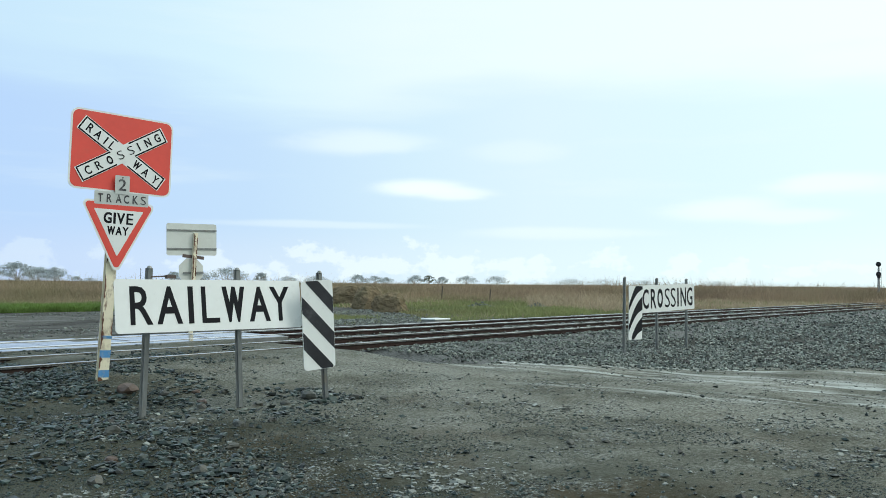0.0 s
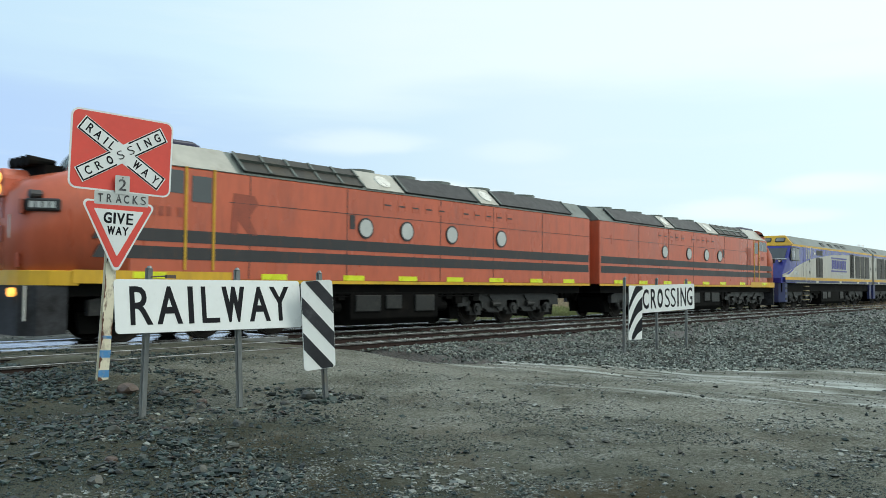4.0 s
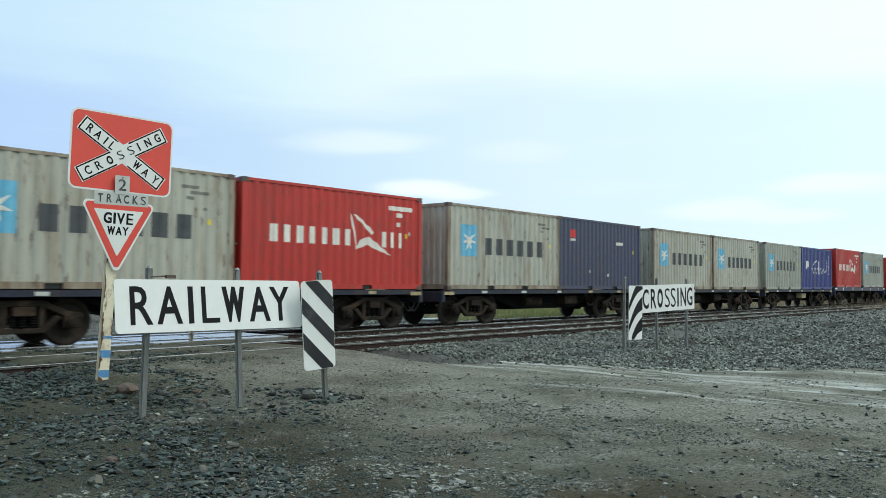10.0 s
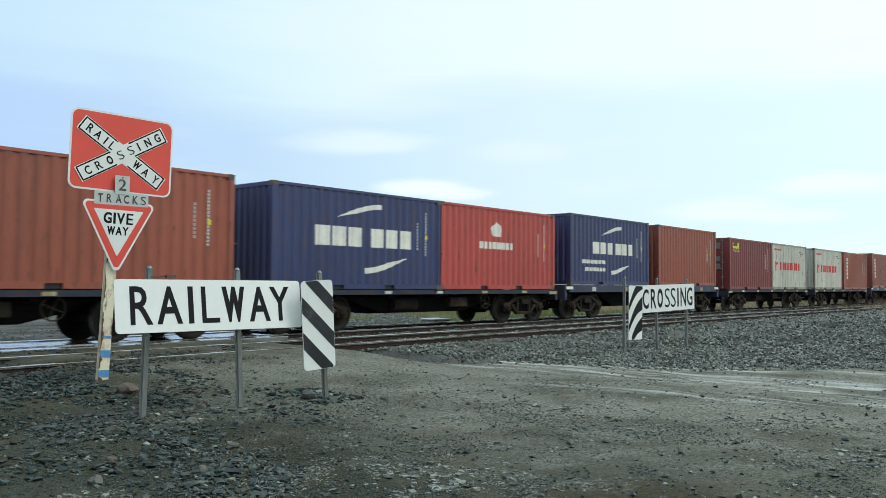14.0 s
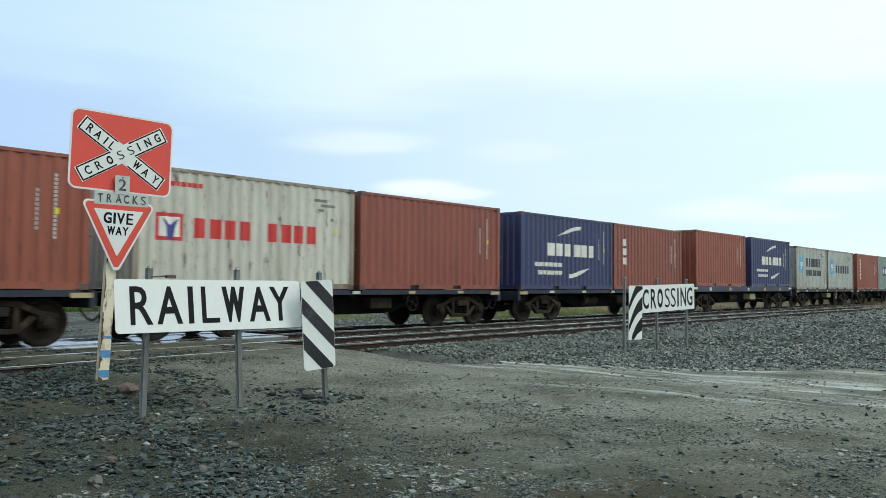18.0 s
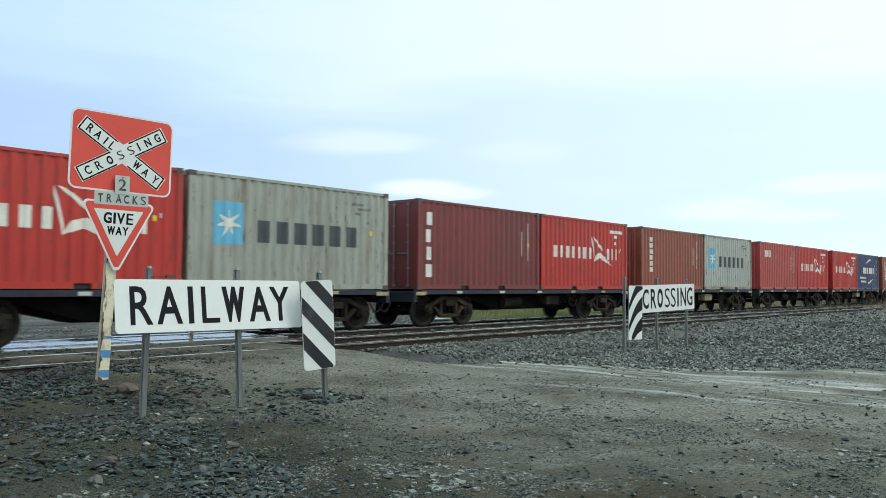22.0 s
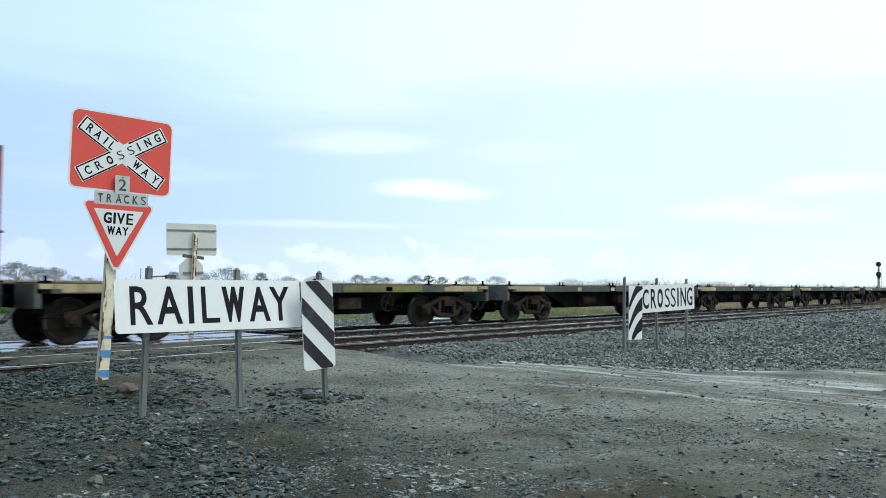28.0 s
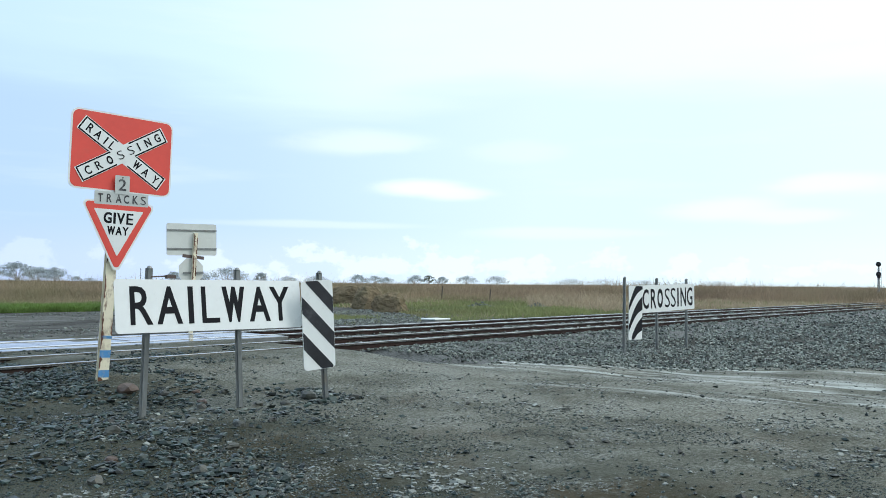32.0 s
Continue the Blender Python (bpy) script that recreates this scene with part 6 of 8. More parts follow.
            part("equipment_box", bm, "bogie_grey", t, "grimy equipment box", bevel=0.02)
    for x in bx:
        bogie3(t, x)
    for x, s in ((0.25, -1), (L - 0.25, 1)):
        coupler(t, x, s)


def loco_bulldog():
    """Orange streamlined diesel with a rounded nose; nose at x = 0."""
    L = 20.2
    t = thing("diesel_locomotive", Matrix(), "orange streamlined diesel locomotive with rounded nose and black side stripes", "locomotive", "train locomotives")
    z0 = 1.28
    bm = bmesh.new()
    loft(bm, [(0.62, arch(0.55, z0, 2.70, 0.45, 8)), (0.66, arch(0.86, z0, 2.95, 0.70, 8)), (0.78, arch(1.08, z0, 3.12, 0.80, 8)), (1.06, arch(1.28, z0, 3.28, 0.78, 8)), (1.52, arch(1.40, z0, 3.39, 0.66, 8)),
              (2.05, arch(1.45, z0, 3.48, 0.45, 8)), (2.5, arch(1.45, z0, 3.62, 0.30, 8))])
    part("nose", bm, "loco_orange", t, "rounded orange nose", smooth=True)
    bm = bmesh.new()
    rings = [[bm.verts.new((x, y, z)) for x, y in cab_ring(z)] for z in (3.2, 3.46, 3.66, 3.85, 3.97, 4.08, 4.15, 4.2, 4.24)]
    n = len(rings[0])
    for p, q in zip(rings, rings[1:]):
        for i in range(n):
            bm.faces.new((p[i], p[(i + 1) % n], q[(i + 1) % n], q[i]))
    bm.faces.new(rings[0][::-1])
    bm.faces.new(rings[-1])
    part("cab_front", bm, "loco_orange", t, "orange cab front", smooth=True)
    for side in (1, -1):
        for name, grow, lift, mt, label in (("screen_surround", 0.045, 0.008, "rubber", ""), ("windscreen", 0.0, 0.020, "screen_glass", "cab windscreen, sky reflection and dirty film in its grey")):
            bm = bmesh.new()
            cab_pane(bm, 0.05 - grow * 0.4, 0.92 + grow * 0.4, 3.40 - grow, 4.05 + grow, lift, side)
            part(name, bm, mt, t, label, smooth=True)
    bm = bmesh.new()
    loft(bm, [(2.52, arch(0.62, 4.16, 4.27, 0.05)), (2.75, arch(0.80, 4.12, 4.34, 0.08)), (4.3, arch(0.80, 4.12, 4.36, 0.08)), (4.5, arch(0.74, 4.12, 4.30, 0.06))])
    part("cab_cap", bm, "vent_purple", t, "dark raised vent over the cab")
    bm = bmesh.new()
    loft(bm, [(2.74, [(y * 1.004, z + 0.006) for y, z in ((-1.44, 3.67), (-0.86, 4.22), (0.86, 4.22), (1.44, 3.67))]), (5.0, [(-1.45, 3.674), (-0.86, 4.232), (0.86, 4.232), (1.45, 3.674)])])
    part("cab_roof", bm, "loco_silver", t, "pale weathered cab roof")
    bm = bmesh.new()
    box(bm, 2.5, L, -1.45, 1.45, z0, 3.66)
    part("body", bm, "loco_orange", t, "orange body side", bevel=0.03)
    bm = bmesh.new()
    sec = [(-1.45, 3.66), (-0.85, 4.22), (-0.4, 4.29), (0.4, 4.29), (0.85, 4.22), (1.45, 3.66)]
    loft(bm, [(2.50, [(y * 0.93, 3.60 + (z - 3.66) * 0.93) for y, z in sec]), (2.72, [(y * 0.985, 3.66 + (z - 3.66) * 0.985) for y, z in sec]), (3.1, sec), (L, sec)])
    part("roof", bm, "roof_grey", t, "grey chamfered roof")
    # stripes, sill and reflectors
    for a, b in ((2.07, 2.33), (1.71, 1.97)):
        side_plate(t, "black_stripe", [(1.75, a), (L - 0.1, a), (L - 0.1, b), (1.90, b)], 1.452, "stripe_black", "black side stripe")
    side_plate(t, "yellow_sill", rect(1.4, 4.9, 1.20, 1.46), 1.453, "loco_yellow", "yellow sill")
    side_plate(t, "yellow_line", rect(4.9, L, 1.22, 1.30), 1.453, "loco_yellow")
    bm = bmesh.new()
    loft(bm, [(0.58, arch(0.58, 1.16, 1.44, 0.02)), (0.63, arch(0.90, 1.16, 1.44, 0.02)), (0.75, arch(1.12, 1.16, 1.44, 0.02)), (1.03, arch(1.32, 1.16, 1.44, 0.02)), (1.5, arch(1.46, 1.16, 1.44, 0.02))])
    part("nose_band", bm, "loco_yellow", t, "yellow band round the nose")
    for x in (2.6, 5.7, 8.2, 10.2, 12.2, 14.2, 16.4, 18.4):
        side_plate(t, "reflector", rect(x, x + 0.72, 1.31, 1.44), 1.460, "reflector", "yellow-green reflector")
    # cab windows, doors, portholes
    side_plate(t, "cab_window", [(2.52, 3.10), (3.68, 3.10), (3.68, 3.58), (2.74, 3.58), (2.62, 3.50)], 1.453, "glass", "dark cab side window")
    side_plate(t, "sliding_sash", rect(3.22, 3.27, 3.10, 3.58), 1.46, "plate_grey")
    for s in (-1, 1):
        bm = bmesh.new()
        ya, yb = sorted((s * 1.453, s * 1.475))
        for x in (3.74, 4.42):
            box(bm, x - 0.025, x + 0.025, ya, yb, 1.5, 3.68)
        d = part("door_frame", bm, "loco_yellow", t, "yellow door edge")
        bm = bmesh.new()
        ya, yb = sorted((s * 1.453, s * 1.462))
        box(bm, 3.88, 4.36, ya, yb, 2.95, 3.5)
        part("door_window", bm, "glass", d)
    for x in (8.95, 10.5, 12.4, 14.8):
        for s in (-1, 1):
            bm = bmesh.new()
            cyl(bm, (x, s * 1.455, 2.67), 0.27, 0.05, "Y", 24)
            p = part("porthole", bm, "stripe_black", t, "round porthole")
            bm = bmesh.new()
            cyl(bm, (x, s * 1.468, 2.67), 0.225, 0.035, "Y", 24)
            part("pane", bm, "plate_grey", p, "pale fogged pane")
    for x in (5.35, 8.3, 11.9, 12.0 + 2.4, 17.1):
        side_plate(t, "panel_seam", rect(x, x + 0.02, 1.32, 3.64), 1.452, "stripe_black")
    side_plate(t, "panel_seam", rect(4.8, L - 0.1, 3.0, 3.012), 1.452, "stripe_black")
    for k in range(11):
        x = 9.6 + 0.55 * k
        if not 12.0 < x < 12.6:
            side_plate(t, "small_louvre", rect(x, x + 0.3, 3.2, 3.48), 1.452, "loco_orange")
            side_plate(t, "louvre_slot", rect(x + 0.03, x + 0.27, 3.31, 3.35), 1.459, "stripe_black")
    side_plate(t, "builder_plate", rect(8.4, 8.58, 2.62, 2.98), 1.452, "stripe_black")
    for k in range(4):
        if k != 3:
            side_plate(t, "mark_bar", rect(2.95 + 0.17 * k, 3.06 + 0.17 * k, 2.60, 2.80), 1.452, "dull_orange", "plain faint bar of the unit mark")
    side_plate(t, "mark_bar", rect(3.55, 3.66, 2.60, 2.80), 1.452, "dull_orange")
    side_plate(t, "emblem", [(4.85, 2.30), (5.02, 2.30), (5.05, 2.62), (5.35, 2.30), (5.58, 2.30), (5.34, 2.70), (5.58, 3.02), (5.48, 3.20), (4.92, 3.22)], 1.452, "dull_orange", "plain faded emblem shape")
    # roof shoulder grilles and screens
    for x0, x1, mt in ((5.2, 8.9, "roof_grey"), (10.5, 13.7, "black"), (14.8, 19.0, "black")):
        for s in (-1, 1):
            bm = bmesh.new()
            ya, za, yb, zb = s * 1.40, 3.72, s * 0.90, 4.19
            k = 0.035
            pts = [(ya, za), (yb, zb), (yb + s * k, zb + k), (ya + s * k, za + k)]
            prism(bm, pts, "X", x0, x1)
            g = part("roof_grille", bm, "grille" if mt == "roof_grey" else mt, t, "dark screen on the roof shoulder")
            bm = bmesh.new()
            n = 5 if mt == "roof_grey" else 1
            for i in range(n + 1):
                x = x0 + (x1 - x0) * i / n
                prism(bm, [(ya + s * k, za + k), (yb + s * k, zb + k), (yb + s * (k + .02), zb + k + .02), (ya + s * (k + .02), za + k + .02)], "X", x - 0.03, x + 0.03)
            if n > 1:
                ym, zm = (ya + yb) / 2 + s * k, (za + zb) / 2 + k
                prism(bm, [(ym - 0.03, zm + 0.03), (ym + 0.03, zm - 0.03), (ym + s * 0.02 + 0.03, zm), (ym + s * 0.02 - 0.03, zm + 0.05)], "X", x0, x1)
            tagged(part("screen_bars", bm, "roof_grey", g), kind="stuff")
    for x0, x1 in ((9.0, 10.4), (13.8, 14.7)):
        for s in (-1, 1):
            bm = bmesh.new()
            prism(bm, [(s * 1.42, 3.70), (s * 0.88, 4.21), (s * 0.90, 4.235), (s * 1.445, 3.72)], "X", x0, x1)
            part("roof_panel", bm, "loco_silver", t, "pale roof shoulder panel")
    for x in (9.8, 14.3):
        for s in (-1, 1):
            bm = bmesh.new()
            m = Matrix.Translation((x, s * 1.18, 3.975)) @ Matrix.Rotation(s * radians(-43), 4, "X")
            bmesh.ops.create_cone(bm, cap_ends=True, segments=24, radius1=0.26, radius2=0.24, depth=0.06, matrix=m)
            part("round_hatch", bm, "white_paint", t, "pale round hatch")
    for x in (9.9, 11.6, 13.2, 15.2, 16.6, 17.8):
        bm = bmesh.new()
        cyl(bm, (x, 0, 4.33), 0.55, 0.10, "Z", 20)
        part("roof_fan", bm, "roof_grey", t, "low round roof fan")
    # headlamp, number lights, ditch lights, horn
    bm = bmesh.new()
    cyl(bm, (0.84, 0, 3.20), 0.22, 0.5, "X", 18)
    box(bm, 0.59, 1.12, -0.22, 0.22, 2.86, 3.20)
    h = part("headlamp_case", bm, "loco_orange", t, "orange headlamp housing", bevel=0.02)
    for z in (3.24, 3.02):
        bm = bmesh.new()
        cyl(bm, (0.575, 0, z - 0.01), 0.10, 0.05, "X", 14)
        part("headlamp", bm, "lamp_warm", h, "lit warm headlamp")
    for s in (-1, 1):
        bm = bmesh.new()
        cyl(bm, (0.56, s * 0.82, 1.03), 0.085, 0.10, "X", 14)
        part("ditch_light", bm, "lamp_amber", t, "lit ditch light")
        m = pose(0.93, s * 1.20, 2.66, 0, 0, s * 36)
        bm = bmesh.new()
        box(bm, -0.31, 0.31, -0.06, 0.06, -0.12, 0.12)
        nl = part("number_box", bm, "black", t, "dark number lamp case", bevel=0.03, m=m)
        for q in (-0.18, -0.06, 0.06, 0.18):
            bm = bmesh.new()
            box(bm, q - 0.045, q + 0.045, *sorted((s * 0.062, s * 0.068)), -0.06, 0.06)
            part("number_bar", bm, "plate_grey", nl)
        bm = bmesh.new()
        cyl(bm, (0.84, s * 1.06, 2.86), 0.08, 0.22, "X", 12)
        part("marker_lamp", bm, "stripe_black", t)
        handrail(t, [(0.615, s * 0.50, 2.05), (0.615, s * 0.50, 2.5)], 0.016)
        for y, z in ((0.80, 1.62), (0.95, 2.62)):
            m = pose(0.65 + 0.10 * max(0, y - 0.75), s * y, z, 0, 0, s * (22 if y < 0.9 else 38))
            bm = bmesh.new()
            box(bm, -0.03, 0.03, -0.14, 0.14, -0.14, 0.14)
            part("nose_hatch", bm, "dull_orange", t, "dull small hatch", bevel=0.015, m=m)
    bm = bmesh.new()
    for y0, y1, za, zb in ((-0.20, 0.16, 2.78, 2.83), (-0.20, 0.16, 2.60, 2.65), (-0.20, -0.14, 2.44, 2.83), (0.10, 0.16, 2.44, 2.83)):
        box(bm, 0.60, 0.645, y0, y1, za, zb)
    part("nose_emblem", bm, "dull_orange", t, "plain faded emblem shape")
    bm = bmesh.new()
    box(bm, 0.59, 0.64, -0.20, 0.16, 1.98, 2.30)
    part("nose_hatch", bm, "dull_orange", t, "dull small hatch", bevel=0.015)
    bm = bmesh.new()
    box(bm, 1.2, 1.57, -0.6, 0.6, 3.30, 3.50)
    for y in (-0.35, -0.1, 0.15, 0.4):
        cyl(bm, (1.22, y, 3.58), 0.11, 0.55, "X", 10, 0.05)
    part("air_horn", bm, "underframe", t, "cluster of air horns")
    # pilot
    bm = bmesh.new()
    loft(bm, [(0.62, arch(0.95, 0.22, 1.16, 0.02)), (0.85, arch(1.25, 0.22, 1.16, 0.02)), (1.35, arch(1.38, 0.25, 1.16, 0.02))])
    part("pilot", bm, "pilot_grey", t, "grimy grey pilot plate")
    for s in (-1, 1):
        handrail(t, [(0.68, s * 1.12, 0.5), (0.68, s * 1.12, 1.15)], 0.02)
    bm = bmesh.new()
    box(bm, L - 0.02, L + 0.10, -0.7, 0.7, 1.2, 3.5)
    part("gangway", bm, "loco_orange", t, "rear gangway door", bevel=0.03)
    underbody(t, L, (4.65, 15.9), (8.6, 12.0), 1.28, start=1.3)
    return t


def loco_wedge(marks):
    """Silver and purple diesel with a raked cab; nose at x = 0."""
    L = 19.8
    t = thing("diesel_locomotive", Matrix(), "silver and purple diesel locomotive with raked cab and yellow lines", "locomotive", "train locomotives")
    z0, zt = 1.45, 3.70
    # cab wedge: nose face, windscreen and brow lie on one rake
    bm = bmesh.new()
    loft(bm, [(0.24, [(-1.26, z0), (-1.26, 1.74), (1.26, 1.74), (1.26, z0)]), (0.34, [(-1.30, z0), (-1.27, 1.90), (1.27, 1.90), (1.30, z0)]), (1.0, [(-1.41, z0), (-1.34, 2.81), (1.34, 2.81), (1.41, z0)]),
              (1.58, [(-1.43, z0), (-1.40, 3.62), (1.40, 3.62), (1.43, z0)]), (1.66, [(-1.43, z0), (-1.42, zt), (1.42, zt), (1.43, z0)]), (2.4, [(-1.43, z0), (-1.43, zt), (1.43, zt), (1.43, z0)])])
    part("cab", bm, "loco_purple", t, "purple raked cab front", bevel=0.02)

    def on_rake(name, pts, material, label="", lift=0.012, deep=0.05):
        """A plate on the raked front; pts as (y, z)."""
        bm = bmesh.new()
        q = [(0.34 + (z - 1.90) * 0.722 - lift * 0.8, y, z + lift * 0.6) for y, z in pts]
        a, b = [bm.verts.new(c) for c in q], [bm.verts.new((x + deep, y, z - deep)) for x, y, z in q]
        bm.faces.new(a)
        bm.faces.new(b[::-1])
        for i in range(len(q)):
            bm.faces.new((a[i], a[(i + 1) % len(q)], b[(i + 1) % len(q)], b[i]))
        return part(name, bm, material, t, label)
    for q in (-1, 1):
        on_rake("windscreen", [(q * 0.07, 2.87), (q * 1.20, 2.87), (q * 1.23, 3.46), (q * 0.07, 3.46)], "glass", "wide grey-green windscreen", 0.02)
        on_rake("nose_stripe", [(q * 0.16, 1.93), (q * 0.42, 1.93), (q * 0.72, 2.76), (q * 0.46, 2.76)], "loco_yellow", "slanting yellow nose stripe")
        bm = bmesh.new()
        cyl(bm, (0.80, q * 1.02, 2.72), 0.10, 0.16, "X", 12)
        pod = part("headlamp", bm, "black", t, "small black lamp pod", bevel=0.01)
        bm = bmesh.new()
        cyl(bm, (0.715, q * 1.02, 2.72), 0.065, 0.02, "X", 12)
        part("lens", bm, "sign_white", pod, "pale lamp lens")
        bm = bmesh.new()
        box(bm, 0.44, 0.60, q * 0.62 - 0.12, q * 0.62 + 0.12, 1.98, 2.18)
        part("nose_light", bm, "black", t, bevel=0.02)
    on_rake("nose_plate", [(-0.26, 2.12), (0.26, 2.12), (0.30, 2.50), (-0.30, 2.50)], "navy", "purple plate with pale bars", 0.02)
    for z in (2.2, 2.3, 2.4):
        on_rake("plate_bar", [(-0.18, z), (0.18, z), (0.18, z + 0.05), (-0.18, z + 0.05)], "plate_grey", "", 0.026, 0.01)
    on_rake("screen_sill", [(-1.32, 2.80), (1.32, 2.80), (1.32, 2.85), (-1.32, 2.85)], "plate_grey", "pale strip under the windscreen", 0.03)
    bm = bmesh.new()
    box(bm, 2.4, L, -1.43, 1.43, z0, zt)
    part("body", bm, "loco_silver", t, "dirty silver body side", bevel=0.02)
    bm = bmesh.new()
    sec = [(-1.43, zt), (-0.88, 4.24), (0.88, 4.24), (1.43, zt)]
    loft(bm, [(2.10, sec), (2.5, sec), (L - 0.12, sec), (L, [(y * 0.97, zt + (z - zt) * 0.9) for y, z in sec])])
    part("roof", bm, "roof_grey", t, "grey chamfered roof")
    bm = bmesh.new()
    loft(bm, [(1.58, [(-1.40, 3.60), (-1.40, 3.66), (1.40, 3.66), (1.40, 3.60)]), (1.64, [(-1.415, 3.60), (-1.40, 3.74), (1.40, 3.74), (1.415, 3.60)]),
              (2.02, [(-1.42, 3.66), (-0.92, 4.23), (0.92, 4.23), (1.42, 3.66)]), (2.12, [(-1.425, 3.66), (-0.90, 4.25), (0.90, 4.25), (1.425, 3.66)])])
    part("brow", bm, "loco_yellow", t, "yellow panel over the windscreen")
    for y, w in ((-0.72, 0.24), (0.0, 0.17), (0.72, 0.24)):
        for grow, mt, lift in ((0.045, "black", 0.03), (0.0, "code_grey", 0.04)):
            bm = bmesh.new()
            m = Matrix.Translation((1.83 - lift, y, 3.955 + lift * 0.6)) @ Matrix.Rotation(radians(38), 4, "Y")
            q = rounded(2 * (w + grow), 0.24 + 2 * grow, 0.09)
            prism(bm, q, "Y", -0.01, 0.01)
            bm.transform(m @ Matrix.Rotation(radians(90), 4, "Z"))
            part("number_box" if grow else "number_pane", bm, mt, t, "dark-rimmed number lamp" if grow else "")
    # colours of the side
    side_plate(t, "yellow_line", rect(1.66, L, 3.60, 3.72), 1.432, "loco_yellow", "yellow waist line")
    side_plate(t, "yellow_line", rect(0.45, L, 1.64, 1.80), 1.432, "loco_yellow", "yellow sill line")
    side_plate(t, "purple_sill", rect(0.45, L, 1.50, 1.63), 1.432, "navy", "navy sill")
    curve = [(L - x, z) for x, z in ((0.0, 3.47), (5.0, 3.45), (8.0, 3.40), (10.0, 3.33), (12.0, 3.18), (14.0, 3.00), (15.5, 2.80), (17.0, 2.52), (17.35, 2.44))]
    side_plate(t, "purple_flash", [(L, 3.60), (2.42, 3.60)] + curve[::-1], 1.4325, "loco_purple", "purple flash sweeping to the cab")
    # the silver wedge that runs on under the cab windows
    for s in (-1, 1):
        bm = bmesh.new()
        q = [(2.44, 1.438, 1.80), (2.44, 1.438, 2.44), (1.4, 1.436, 2.19), (1.0, 1.42, 2.09), (0.40, 1.318, 1.94), (0.36, 1.314, 1.80), (1.0, 1.425, 1.80)]
        a = [bm.verts.new((x, s * (y + 0.012), z)) for x, y, z in q]
        b = [bm.verts.new((x, s * (y - 0.05), z)) for x, y, z in q]
        bm.faces.new(a)
        bm.faces.new(b[::-1])
        for i in range(len(q)):
            bm.faces.new((a[i], a[(i + 1) % len(q)], b[(i + 1) % len(q)], b[i]))
        part("silver_flash", bm, "loco_silver", t)
    # windows, doors, grilles
    side_plate(t, "window_rim", [(1.36, 2.80), (1.50, 2.74), (2.92, 2.74), (2.92, 3.50), (1.52, 3.54), (1.40, 3.30), (1.28, 2.98)], 1.436, "rubber")
    side_plate(t, "cab_window", [(1.40, 2.84), (1.52, 2.78), (2.88, 2.78), (2.88, 3.46), (1.55, 3.50), (1.44, 3.28), (1.33, 2.99)], 1.4425, "glass", "dark cab side window")
    side_plate(t, "window_bar", rect(1.62, 1.67, 2.72, 3.52), 1.45, "black")
    side_plate(t, "window_bar", rect(2.24, 2.27, 2.78, 3.46), 1.449, "rubber")
    for s in (-1, 1):
        bm = bmesh.new()
        box(bm, 1.50, 1.56, *sorted((s * 1.46, s * 1.60)), 2.86, 3.30)
        part("mirror", bm, "sign_white", t, "pale cab mirror", bevel=0.015)
    for x in (4.2, 5.0):
        side_plate(t, "door_edge", rect(x, x + 0.05, 1.5, 3.68), 1.442, "white_paint", "pale grab rail at the door")
    side_plate(t, "door_window", rect(4.42, 4.82, 2.95, 3.45), 1.441, "glass")
    for z in (2.05, 2.72):
        side_plate(t, "door_step", rect(4.75, 4.95, z, z + 0.16), 1.443, "stripe_black")
    if marks == "a":
        louvre(t, 6.22, 6.77, 1.86, 3.0, 1.432, 22)
        louvre(t, 6.87, 7.42, 1.86, 3.0, 1.432, 22)
        side_plate(t, "upper_vent", rect(6.2, 7.45, 3.2, 3.5), 1.44, "grille")
        side_plate(t, "emblem", [(5.62, 3.18), (5.70, 3.30), (5.60, 3.44), (5.72, 3.40), (5.78, 3.34), (6.0, 3.36), (6.08, 3.26), (6.02, 3.16), (5.97, 3.26), (5.80, 3.24), (5.70, 3.16)], 1.44, "white_paint", "plain white emblem shape")
    else:
        for x in (5.6, 6.2):
            for s in (-1, 1):
                bm = bmesh.new()
                prism(bm, [(s * 1.45, 3.45), (s * 1.45, 3.74), (s * 0.90, 4.25), (s * 0.86, 4.2), (s * 1.40, 3.6)], "X", x, x + 0.45)
                part("roof_vent", bm, "black", t, "dark vent cut over the roof edge")
        side_plate(t, "panel_line", rect(5.3, 9.3, 2.62, 2.635), 1.436, "grille")
    x0, x1 = (L - 10.5, L - 6.85) if marks == "a" else (L - 9.9, L - 6.25)
    for z in (3.08, 2.24):
        side_plate(t, "name_rule", [(x0, z), (x1, z), (x1 - 0.05, z + 0.09), (x0 + 0.05, z + 0.09)], 1.438, "letter_purple", "purple rule")
    bars_on_plate(t, x0 + 0.12, x1 - 0.12, 2.42, 3.0, 9, 1.438, "letter_purple")
    bars_on_plate(t, x0 + 1.2, x1 - 0.2, 2.04, 2.16, 14, 1.438, "plate_grey")
    bars_on_plate(t, *((5.5, 6.35, 1.9, 2.12) if marks == "b" else (1.8, 2.7, 1.95, 2.15)), 4, 1.45 if marks == "a" else 1.438, "stripe_black" if marks == "b" else "plate_grey")
    for k in range(3):
        louvre(t, L - 5.95 + 0.36 * k, L - 5.76 + 0.36 * k, 1.9, 3.48, 1.432, 14)
    for a, b in ((3.5, 4.55), (2.3, 3.2), (0.9, 2.0)):
        louvre(t, L - b, L - a, 1.9, 3.40, 1.432, 24)
    for x in (L - 0.55, L - 0.3):
        side_plate(t, "grab_rail", rect(x, x + 0.04, 1.9, 2.35), 1.45, "white_paint")
